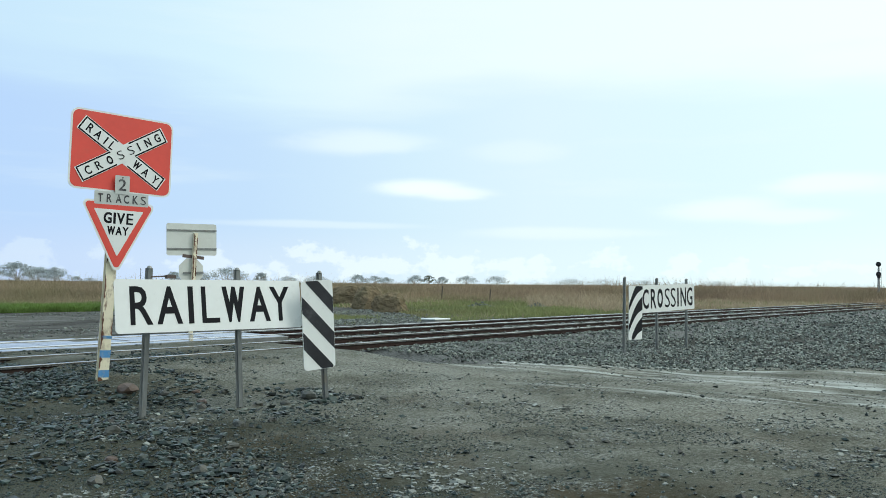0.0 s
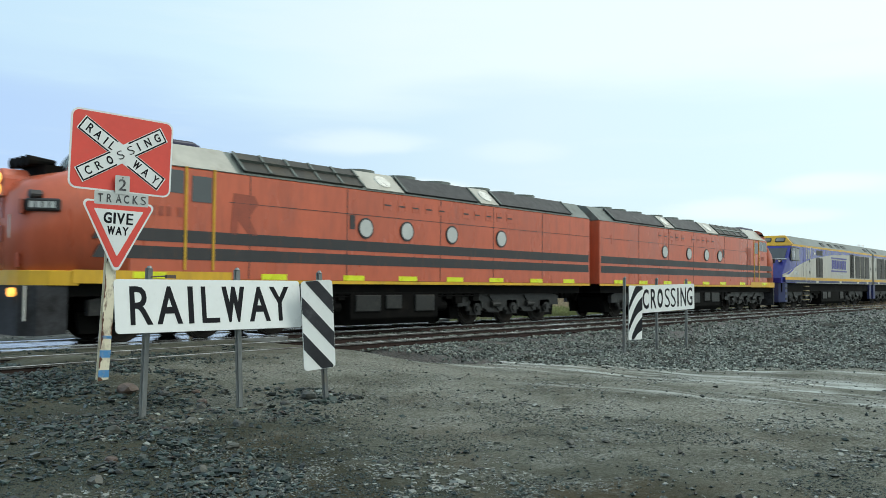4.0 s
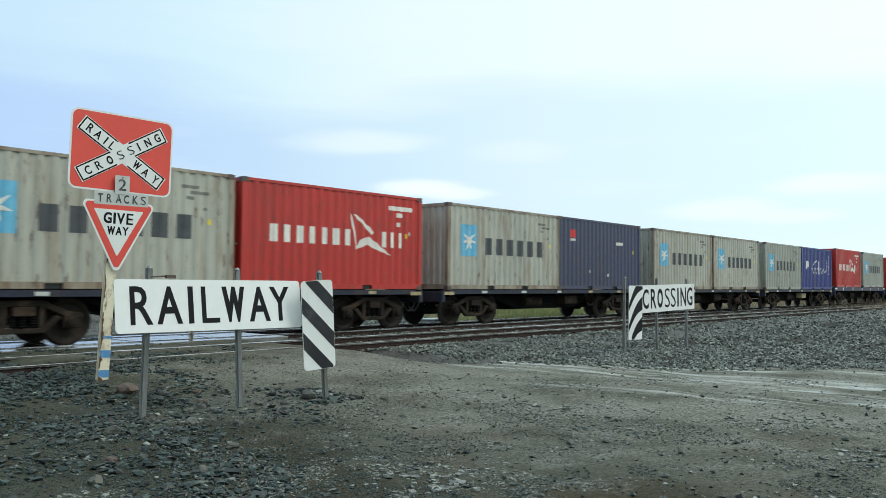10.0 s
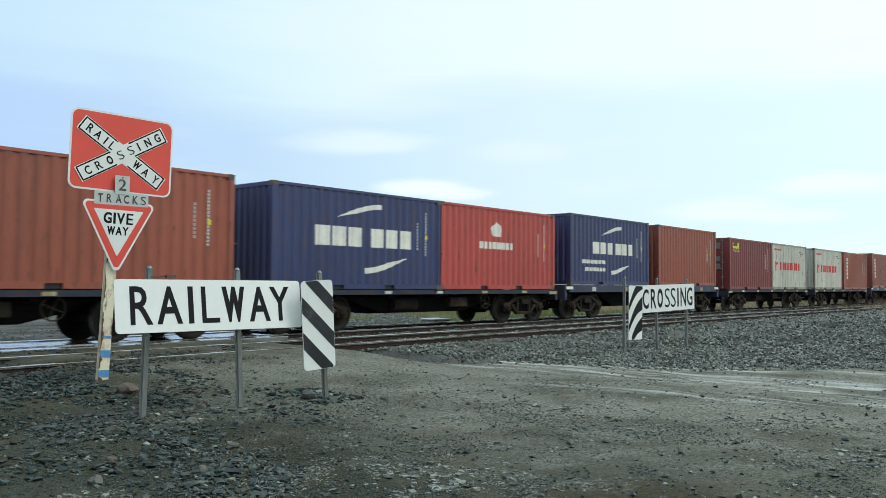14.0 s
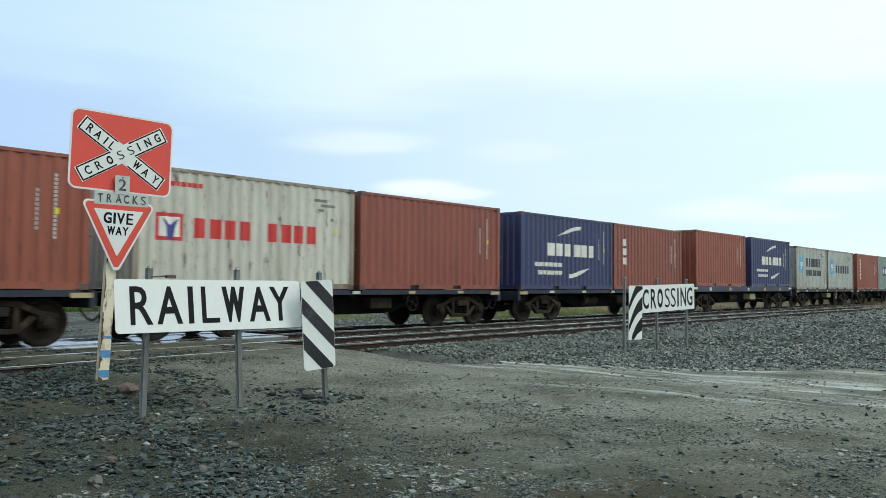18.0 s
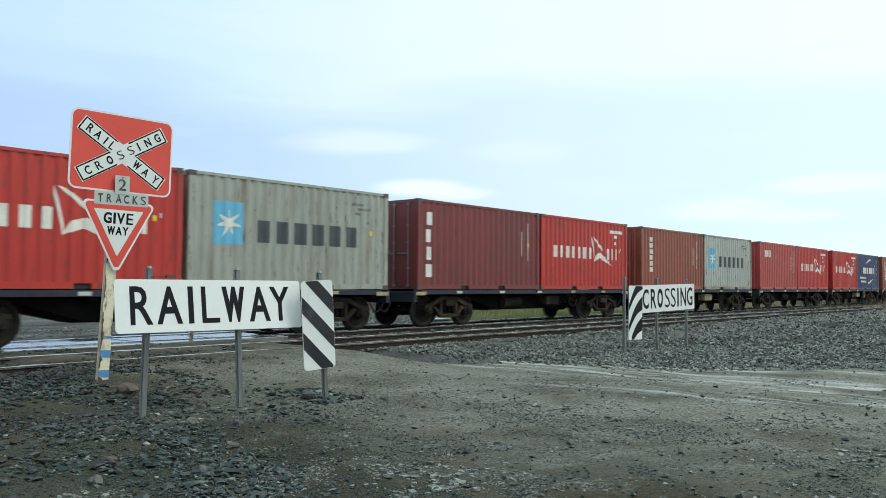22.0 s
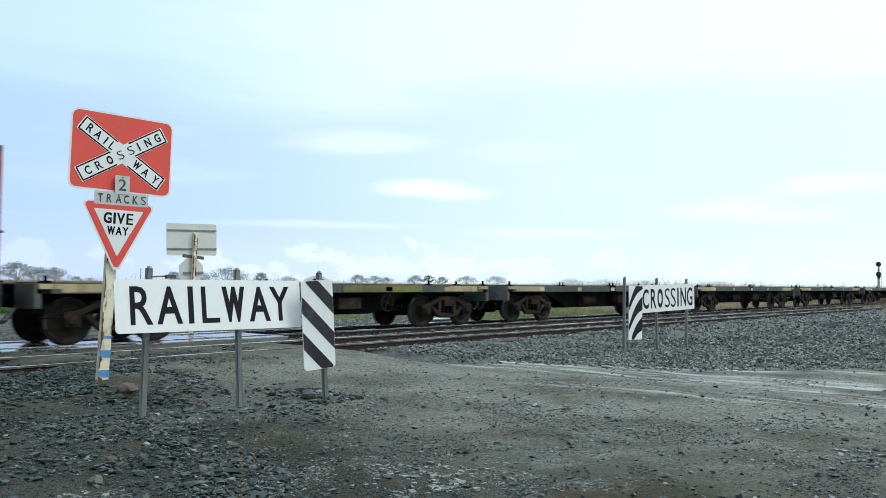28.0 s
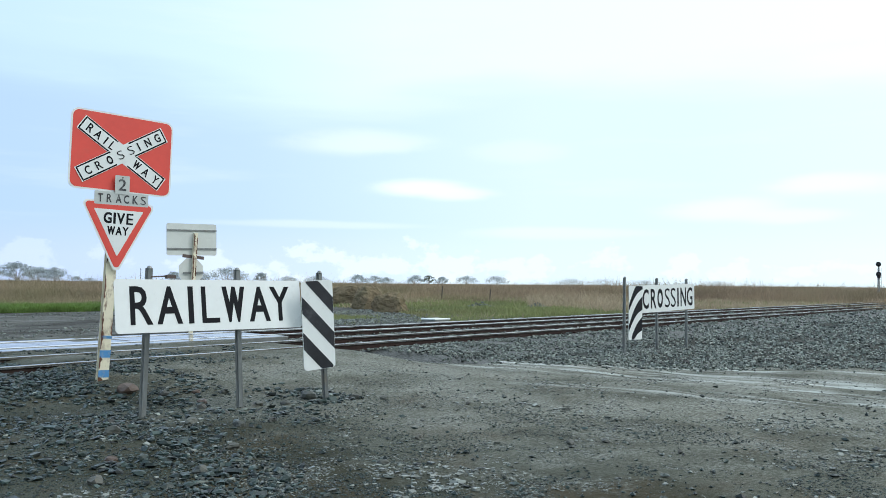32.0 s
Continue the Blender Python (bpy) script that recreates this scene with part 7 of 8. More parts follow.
    side_plate(t, "latch", rect(L - 0.6, L - 0.42, 2.5, 2.7), 1.44, "stripe_black")
    for x in (6.1, 11.2, 15.6, 18.2):
        side_plate(t, "data_plate", rect(x, x + 0.45, 1.50, 1.62), 1.442, "white_paint")
    for x in (8.2, 9.9, 11.6, 13.0, 18.7):
        for s in (-1, 1):
            bm = bmesh.new()
            for u0, u1, w0, w1 in ((-0.28, 0.28, 0, 0.03), (-0.28, 0.28, 0.27, 0.30), (-0.28, -0.25, 0.03, 0.27), (0.25, 0.28, 0.03, 0.27)):
                ya, za = s * (1.30 - w0 * 0.72), 3.84 + w0 * 0.70
                yb, zb = s * (1.30 - w1 * 0.72), 3.84 + w1 * 0.70
                prism(bm, [(ya, za), (yb, zb), (yb + s * .02, zb + .02), (ya + s * .02, za + .02)], "X", x + u0, x + u1)
            part("hatch_frame", bm, "stripe_black", t, "dark outlined roof hatch")
    for x in (3.6, 7.3, 14.6):
        side_plate(t, "seam", rect(x, x + 0.015, 1.8, 3.62), 1.437, "grille")
    # low front: valance, steps, lamps
    bm = bmesh.new()
    loft(bm, [(0.28, [(-1.1, 0.35), (-1.1, z0), (1.1, z0), (1.1, 0.35)]), (0.6, [(-1.36, 0.35), (-1.36, z0), (1.36, z0), (1.36, 0.35)]), (1.0, [(-1.36, 0.35), (-1.36, z0), (1.36, z0), (1.36, 0.35)])])
    part("valance", bm, "navy", t, "dark blue front valance", bevel=0.03)
    for s in (-1, 1):
        for z in (0.5, 0.8, 1.1):
            bm = bmesh.new()
            box(bm, 0.62, 0.9, *sorted((s * 1.34, s * 1.375)), z, z + 0.12)
            part("step_hole", bm, "black", t)
    for q in (-1.36, 1.2):
        bm = bmesh.new()
        box(bm, L - 0.55, L - 0.02, q, q + 0.16, 0.4, z0)
        part("rear_valance", bm, "navy", t, "dark blue corner valance")
    bm = bmesh.new()
    box(bm, L, L + 0.10, -0.6, 0.6, 1.3, 3.3)
    part("gangway", bm, "loco_purple", t, bevel=0.03)
    for k in range(4):
        for q in (-1.38, 1.15):
            bm = bmesh.new()
            box(bm, 4.25, 4.95, q, q + 0.23, 0.45 + 0.27 * k, 0.49 + 0.27 * k)
            part("cab_step", bm, "cream", t, "worn cab step")
    for x in (L - 1.6, L - 0.5):
        handrail(t, [(x, -0.9, 4.2), (x, -0.9, 4.36), (x + 0.5, -0.9, 4.36), (x + 0.5, -0.9, 4.2)], 0.02)
    underbody(t, L, (4.0, 15.7), (7.6, 12.6), 1.45)
    return t


def loco_hood():
    """Purple hood unit, its long hood at x = 0 and the cab at the other end."""
    L = 19.35
    t = thing("diesel_locomotive", Matrix(), "purple hood-unit diesel locomotive with yellow sill and white handrails", "locomotive", "train locomotives")
    zf = 1.52
    hw = 0.98
    bm = bmesh.new()
    box(bm, 0.1, 16.1, -hw, hw, zf, 4.02)
    part("long_hood", bm, "loco_purple", t, "purple long hood", bevel=0.04)
    bm = bmesh.new()
    sec = [(-hw - 0.01, 4.03), (-hw + 0.12, 4.21), (hw - 0.12, 4.21), (hw + 0.01, 4.03)]
    loft(bm, [(0.05, sec), (16.2, sec)])
    part("hood_roof", bm, "loco_yellow", t, "yellow-edged hood roof")
    bm = bmesh.new()
    box(bm, 0.2, 15.9, -hw + 0.16, hw - 0.16, 4.20, 4.24)
    part("roof_deck", bm, "roof_grey", t)
    for s in (-1, 1):
        bm = bmesh.new()
        bow = [(s * (hw - 0.02 - 0.5 * (1 - math.cos(q * 0.26))), 3.15 + 0.62 * math.sin(q * 0.26)) for q in range(7)]
        prism(bm, [(s * (hw - 0.02), 4.02), (0.004 * s, 4.02), (0.004 * s, 3.80)] + bow[::-1], "X", 0.088, 0.11)
        part("end_stripe", bm, "loco_yellow", t, "yellow flash across the top of the hood end")
        bm = bmesh.new()
        cyl(bm, (0.09, s * 0.16, 3.88), 0.10, 0.06, "X", 14)
        part("headlamp", bm, "black", t, "dark headlamp")
    bm = bmesh.new()
    box(bm, 0.06, 0.11, -0.62, 0.62, 1.9, 3.35)
    part("end_door", bm, "vent_purple", t, "dark hood end door", bevel=0.02)
    # grilles
    for a, b, c, d in ((0.95, 2.93, 3.27, 3.83), (3.08, 5.08, 3.30, 3.83), (12.0, 14.1, 3.46, 3.92)):
        louvre(t, a, b, c, d, hw + 0.001, 18, "dark purple louvred grille", "vent_purple")
    for s in (-1, 1):
        bm = bmesh.new()
        prism(bm, [(s * hw, 3.62), (s * (hw + 0.26), 3.86), (s * (hw + 0.26), 4.02), (s * hw, 4.12)], "X", 7.35, 11.85)
        part("radiator_wing", bm, "navy", t, "dark bulged radiator intake", bevel=0.02)
        bm = bmesh.new()
        prism(bm, [(s * (hw - 0.05), 4.14), (s * (hw + 0.27), 4.022), (s * (hw + 0.27), 4.09), (s * (hw - 0.05), 4.215)], "X", 7.2, 11.8)
        part("wing_edge", bm, "loco_yellow", t)
    for x in (1.8, 3.0, 4.3, 8.4, 10.2, 12.9):
        bm = bmesh.new()
        cyl(bm, (x, 0, 4.28), 0.6, 0.12, "Z", 22)
        part("roof_fan", bm, "roof_grey", t, "low round roof fan")
    for x in (6.1, 7.1, 8.6, 10.3, 11.9, 13.6):
        side_plate(t, "door_seam", rect(x, x + 0.018, zf, 3.25), hw + 0.001, "navy")
    for x in np.arange(1.4, 6.6, 0.8):
        side_plate(t, "latch", rect(float(x), float(x) + 0.07, 3.0, 3.12), hw + 0.001, "stripe_black")
    for k in range(9):
        side_plate(t, "slot", rect(11.1, 11.22, 2.0 + 0.13 * k, 2.07 + 0.13 * k), hw + 0.001, "stripe_black")
        side_plate(t, "slot", rect(11.7, 11.82, 2.0 + 0.13 * k, 2.07 + 0.13 * k), hw + 0.001, "stripe_black")
    side_plate(t, "vent", rect(1.9, 2.2, 2.75, 3.1), hw + 0.001, "stripe_black")
    x0, x1 = 6.9, 10.4
    for z in (3.18, 2.46):
        side_plate(t, "name_rule", [(x0, z), (x1, z), (x1 - 0.05, z + 0.09), (x0 + 0.05, z + 0.09)], hw + 0.003, "letter_white", "white rule")
    bars_on_plate(t, x0 + 0.1, x1 - 0.1, 2.62, 3.12, 9, hw + 0.003, "letter_white")
    bars_on_plate(t, x0 + 1.2, x1 - 0.15, 2.24, 2.36, 14, hw + 0.003, "plate_grey")
    # footplate
    bm = bmesh.new()
    box(bm, 0.88, L, -1.45, 1.45, 1.40, zf)
    part("footplate", bm, "underframe", t)
    for s in (-1, 1):
        bm = bmesh.new()
        prism(bm, [(0.88, 1.42), (3.4, 1.45), (3.6, 1.38), (4.2, 1.38), (4.4, 1.46), (15.9, 1.46), (16.0, 1.40), (16.3, 1.40), (16.4, 1.46), (L, 1.47), (L, 1.59), (0.88, 1.59)], "Y", *sorted((s * 1.445, s * 1.465)))
        part("yellow_sill", bm, "loco_yellow", t, "yellow sill along the footplate")
    # end platforms and steps
    for xa, xb in ((0.36, 0.88), (L, L + 0.50)):
        for s in (-1, 1):
            y0, y1 = sorted((s * 0.92, s * 1.35))
            bm = bmesh.new()
            box(bm, xa, xb, *sorted((s * 0.92, s * 0.95)), 0.30, 1.45)
            steps = part("end_steps", bm, "loco_purple", t, "purple boxed steps")
            for x in (xa, xb - 0.03):
                bm = bmesh.new()
                box(bm, x, x + 0.03, y0, y1, 0.30, 1.45)
                part("cheek", bm, "loco_purple", steps)
            for z in (0.32, 0.68, 1.04):
                bm = bmesh.new()
                box(bm, xa + 0.03, xb - 0.03, y0, y1, z, z + 0.03)
                part("tread", bm, "loco_purple", steps)
            for z in (0.36, 0.72, 1.08):
                bm = bmesh.new()
                box(bm, xa + 0.02, xb - 0.02, *sorted((s * 1.345, s * 1.375)), z, z + 0.045)
                part("step_edge", bm, "white_paint", t)
        bm = bmesh.new()
        box(bm, xa + 0.05, xb - 0.05, -0.92, 0.92, 0.62, 1.42)
        part("end_beam", bm, "pilot_grey", t, "grimy end beam", bevel=0.02)
    bm = bmesh.new()
    prism(bm, [(-1.2, 0.22), (1.2, 0.22), (1.3, 0.62), (-1.3, 0.62)], "X", 0.1, 0.3)
    part("pilot", bm, "loco_yellow", t, "yellow-striped pilot")
    # cab
    bm = bmesh.new()
    prism(bm, [(15.95, zf), (18.08, zf), (18.08, 2.95), (17.96, 3.84), (15.95, 3.84)], "Y", -1.42, 1.42)
    part("cab", bm, "loco_purple", t, "purple cab", bevel=0.03)
    bm = bmesh.new()
    crown = [(1.43, 3.82), (1.36, 3.98), (1.18, 4.16), (0.92, 4.28), (0.5, 4.34)]
    sec = [(-y, z) for y, z in crown] + [(y, z) for y, z in crown[::-1]]
    low = [(y * 0.985, 3.80 + (z - 3.82) * 0.62) for y, z in sec]
    tip = [(y * 0.96, 3.79 + (z - 3.82) * 0.16) for y, z in sec]
    loft(bm, [(15.88, sec), (17.30, sec), (17.75, low), (18.02, tip)])
    part("cab_roof", bm, "roof_grey", t, "rounded grey cab roof", bevel=0.02)
    for a, b in ((16.72, 17.24), (17.29, 17.86)):
        side_plate(t, "window_frame", rect(a - 0.05, b + 0.05, 2.93, 3.61), 1.423, "pilot_grey", "dark rubber window frame")
        side_plate(t, "cab_window", rect(a, b, 2.98, 3.56), 1.430, "glass", "dark cab window")
    bm = bmesh.new()
    loft(bm, [(18.05, [(-1.40, zf), (-1.40, 2.90), (-1.30, 2.97), (1.30, 2.97), (1.40, 2.90), (1.40, zf)]), (18.9, [(-1.38, zf), (-1.36, 2.78), (-1.22, 2.88), (1.22, 2.88), (1.36, 2.78), (1.38, zf)]),
              (19.18, [(-1.32, zf), (-1.26, 2.62), (-1.10, 2.74), (1.10, 2.74), (1.26, 2.62), (1.32, zf)]), (19.26, [(-1.2, zf), (-1.10, 2.45), (-0.95, 2.55), (0.95, 2.55), (1.10, 2.45), (1.2, zf)])])
    part("short_nose", bm, "loco_purple", t, "short purple nose", bevel=0.03)
    bm = bmesh.new()
    prism(bm, [(18.09, 3.0), (17.99, 3.66), (18.03, 3.67), (18.13, 3.0)], "Y", -1.2, 1.2)
    part("front_window", bm, "glass", t)
    bars_on_plate(t, 16.95, 17.92, 2.24, 2.46, 4, 1.43, "letter_white")
    side_plate(t, "seam", rect(16.0, 18.05, 2.05, 2.07), 1.423, "navy")
    side_plate(t, "back_door", [(15.28, 3.05), (15.36, 2.97), (15.72, 2.97), (15.80, 3.05), (15.80, 3.78), (15.70, 3.88), (15.38, 3.88), (15.28, 3.78)], hw + 0.001, "glass", "dark round-cornered door window")
    side_plate(t, "door_seam", rect(14.72, 14.74, zf, 4.0), hw + 0.001, "navy")
    side_plate(t, "door_seam", rect(15.20, 15.22, zf, 4.0), hw + 0.001, "navy")
    side_plate(t, "sill_plate", rect(15.1, 15.35, 1.64, 1.76), hw + 0.01, "plate_grey", "pale sill plate")
    bm = bmesh.new()
    cyl(bm, (14.85, -0.62, 4.30), 0.05, 0.20, "Z", 10)
    part("horn_stub", bm, "plate_grey", t)
    # handrails
    for s in (-1, 1):
        y = s * 1.40
        handrail(t, [(1.15, y, 1.55), (1.15, y, 2.54), (13.30, y, 2.54)], 0.022)
        for x in (1.15, 2.95, 4.96, 7.04, 9.13, 11.19, 13.34):
            handrail(t, [(x, y, 1.55), (x, y, 2.54)], 0.022)
        handrail(t, [(13.28, y, 1.6), (13.32, y, 2.4), (13.92, y, 2.8), (14.58, y, 2.8), (14.58, y, 1.7)], 0.024)
        handrail(t, [(13.94, y, 1.6), (13.94, y, 2.75)], 0.02)
        handrail(t, [(14.45, s * 1.05, 2.0), (14.45, s * 1.05, 3.2)], 0.02)
        handrail(t, [(15.18, s * 1.46, 1.7), (15.18, s * 1.46, 2.70), (15.26, s * 1.46, 2.78), (15.70, s * 1.46, 2.78), (15.78, s * 1.46, 2.70), (15.78, s * 1.46, 1.7)], 0.024)
        handrail(t, [(-0.1, y, 2.6), (0.25, y, 2.55), (0.42, y, 2.4), (0.42, y, 1.2)], 0.024)
        handrail(t, [(0.62, y, 1.2), (0.62, y, 2.2), (0.80, y, 2.5)], 0.02)
        handrail(t, [(L + 0.02, y, 1.2), (L + 0.02, y, 2.5), (L - 0.4, y, 2.75)], 0.024)
        handrail(t, [(L + 0.1, s * 1.36, 2.35), (L + 0.5, s * 1.36, 2.35), (L + 0.5, s * 1.36, 0.9)], 0.024)
        bm = bmesh.new()
        for k in range(4):
            rod(bm, (14.84, s * 1.36, 0.45 + 0.26 * k), (15.22, s * 1.36, 0.45 + 0.26 * k), 0.018)
        for x in (14.84, 15.22):
            rod(bm, (x, s * 1.36, 0.4), (x, s * 1.36, 1.4), 0.018)
        part("cab_ladder", bm, "white_paint", t, "pale cab ladder")
    underbody(t, L, (3.7, 15.1), (7.4, 11.6), 1.40)
    return t


# ---------------------------------------------------------------- train: make-up
# a moving thing and its station along the train: at 12 s the station is its place on the track
MOVING = []


def ride(ob, s, turned=False, z=0.0):
    MOVING.append((ob, s, turned, z))
    ob.matrix_basis = pose(s, FAR_Y, z, 0, 0, 180 if turned else 0)


bull = loco_bulldog()
ride(bull, -169.05)
ride(copy_thing(bull, Matrix()), -127.95, True)
ride(loco_wedge("a"), -127.9)
ride(loco_wedge("b"), -87.7, True)
ride(loco_hood(), -87.6)

# pairs on their wagons: station of the first and second container, colour, marks, doors at the leading end
LOAD = [
    (-66.18, "light_grey", "star", 0, -59.38, "bright_red", "gull", 0), (-52.14, "maroon", "slants", 0, -45.94, "light_grey", "star", 0),
    (-38.80, "light_grey", "faded", 0, -32.54, "bright_red", "gull", 0), (-25.34, "light_grey", "star", 0, -19.33, "dark_blue", "red_square", 0),
    (-12.08, "light_grey", "star", 0, -5.84, "light_grey", "star2", 0), (1.19, "grey_blue", "star", 0, 7.45, "mid_blue", "script", 0),
    (14.65, "bright_red", "gull", 0, 21.53, "grey_blue", "star2", 1), (29.22, "bright_red", "gull", 1, 35.43, "light_grey", "star", 0),
    (42.60, "mid_blue", "small_mark", 0, 48.83, "brown", "vert", 0), (55.93, "navy", "arcs", 0, 61.95, "light_red", "badge", 0),
    (69.04, "navy", "arcs_lines", 0, 76.01, "brown", "plain", 0), (83.80, "maroon", "crown", 1, 89.83, "cream_white", "red_bars", 0),
    (97.52, "cream_white", "red_bars", 0, 104.05, "brown", "vert", 0), (111.80, "brown_dull", "vert", 1, 118.69, "brown_dull", "vert", 1),
    (126.45, "mid_blue", "plain", 1, 132.52, "brown", "vert", 0), (139.47, "cream_white", "red_bars_emblem", 0, 145.76, "brown_dull", "plain", 0),
    (152.98, "navy", "arcs_lines", 0, 159.17, "brown_dull", "vert3", 0), (166.80, "brown", "plain", 0, 173.72, "navy", "arcs_lines", 1),
    (180.99, "pale_grey", "two_rows", 0, 187.32, "pale_grey", "star2", 0), (194.49, "brown", "vert", 1, 200.64, "green_grey", "blocks", 0),
    (207.61, "pale_grey", "star", 0, 213.86, "pale_grey", "star2", 0), (221.17, "bright_red", "gull", 1, 227.37, "grey_blue", "star2", 0),
    (234.63, "maroon", "vertbig", 1, 240.82, "bright_red", "gull", 0), (248.10, "brown", "vert", 0, 254.31, "pale_grey", "star", 0),
    (261.65, "light_red", "top_marks", 0, 267.84, "bright_red", "gull", 0), (275.05, "bright_red", "gull", 0, 281.20, "navy", "arcs_lines", 0),
    (288.61, "brown", "vert", 0, 294.79, "navy", "arcs_lines", 0), (301.77, "navy", "arcs_lines", 0, 308.11, "navy", "arcs", 0),
    (315.29, "brown", "vert", 0, 321.52, "brown", "vert", 0), (328.70, "navy", "arcs", 0, 334.86, "light_red", "top_marks", 0),
    (342.00, "navy", "arcs", 0, 348.32, "brown", "vert", 0)]
DECK = 1.076
WAGON = {}


def wagon_for(length, kind, tail=False, boxed=False, wheel=False):
    key = (round(length, 1), kind, tail, boxed, wheel)
    if key in WAGON:
        return copy_thing(WAGON[key], Matrix())
    WAGON[key] = wagon(*key)
    return WAGON[key]


for n, (s0, c0, k0, d0, s1, c1, k1, d1) in enumerate(LOAD):
    long = s1 - s0 > 6.6
    L = 13.7 if long else 12.5
    deck = 1.245 if long else DECK
    mid = (s0 + s1 + CL) / 2
    ride(wagon_for(L, "blue" if long else "black", False, n in (2, 5, 17, 18, 23, 25, 28), n in (18, 25)), mid - L / 2)
    ride(container(c0, k0, bool(d0)), s0, z=deck)
    ride(container(c1, k1, bool(d1)), s1, z=deck)
for k in range(5):
    empty = wagon_for(14.2 if k == 4 else 13.7, "empty", k == 4)
    ride(empty, 355.0 + 14.66 * k + (0.3 if k == 4 else 0.0))
    first_empty = empty if k == 0 else first_empty
bm = bmesh.new()
box(bm, 7.6, 10.6, -1.212, -1.203, 1.02, 1.19)
part("mossy_patch", bm, "moss", first_empty, "yellow-green mossy stretch of the beam")


# ---------------------------------------------------------------- stones, ballast
def polar(n, d0, d1, a0=2.0, a1=74.0, power=1.0):
    """Points spread over the view, thinning out with distance."""
    a = np.radians(rng.uniform(a0, a1, n))
    u = rng.uniform(0, 1, n)
    d = 1.0 / (1 / d0 ** power + u * (1 / d1 ** power - 1 / d0 ** power)) ** (1 / power)
    return d * np.cos(a), d * np.sin(a)


def patch_noise(x, y, s, k):
    return np.array([noise.noise(Vector((a * s, b * s, k))) for a, b in zip(x, y)])


def apron_edge(y):
    """Where the loose ballast apron begins beside the road."""
    return np.interp(y, [-6, 0, 3.6, 5.8, 7.2, 8.3, 9.4, 10.5, 12.0, 12.5], [30, 20.2, 16.1, 14.4, 13.6, 13.15, 12.8, 12.5, 12.1, 11.4])


def top_z(x, y):
    bed = ((x > 11.4) | (x < 5.2)) & (y > 8.6) & (y < 20.9)
    return np.where(bed, np.maximum(bed_z(y) + np.where(x < 6, 0.05, 0.0), ground_z(x, y)), ground_z(x, y))


def scatter_ballast():
    x, y = polar(120000, 12.0, 70.0, 3.0, 60.0)
    near_rail = np.zeros_like(x, bool)
    for yc in (NEAR_Y, FAR_Y):
        for s in (-0.7525, 0.7525):
            near_rail |= np.abs(y - yc - s) < 0.11
    gaps = patch_noise(x, y, 0.9, 21.0) + 0.7 * patch_noise(x, y, 2.7, 23.0)
    keep = (y < 20.6) & (y > 0.2) & ~near_rail & (((x > apron_edge(y) + rng.normal(0, 0.25, len(x)) + rng.exponential(0.5, len(x)) - 0.3) & (x > 11.3)))
    keep &= gaps + rng.normal(0, 0.3, len(x)) > -0.15
    x, y = x[keep], y[keep]
    d = np.hypot(x, y)
    size = rng.uniform(0.016, 0.043, len(x)) * np.clip(d / 22, 0.9, 1.7)
    P = np.stack([x, y, top_z(x, y)], 1)
    stones("ballast_stones", P, size, "ballast", "loose grey crushed stone beside and between the rails", "ballast", "slab", 0.7, 0.12, 0.8)
    # dark ballast at the other end of the crossing
    x, y = rng.uniform(1.5, 5.3, 6000), rng.uniform(10.2, 19.5, 6000)
    keep = np.ones_like(x, bool)
    for yc in (NEAR_Y, FAR_Y):
        for s in (-0.7525, 0.7525):
            keep &= np.abs(y - yc - s) > 0.10
    x, y = x[keep], y[keep]
    stones("ballast_stones", np.stack([x, y, top_z(x, y)], 1), rng.uniform(0.02, 0.05, len(x)), "stone", "dark wet ballast between the rails", "ballast", "ico", 0.6, 0.3)


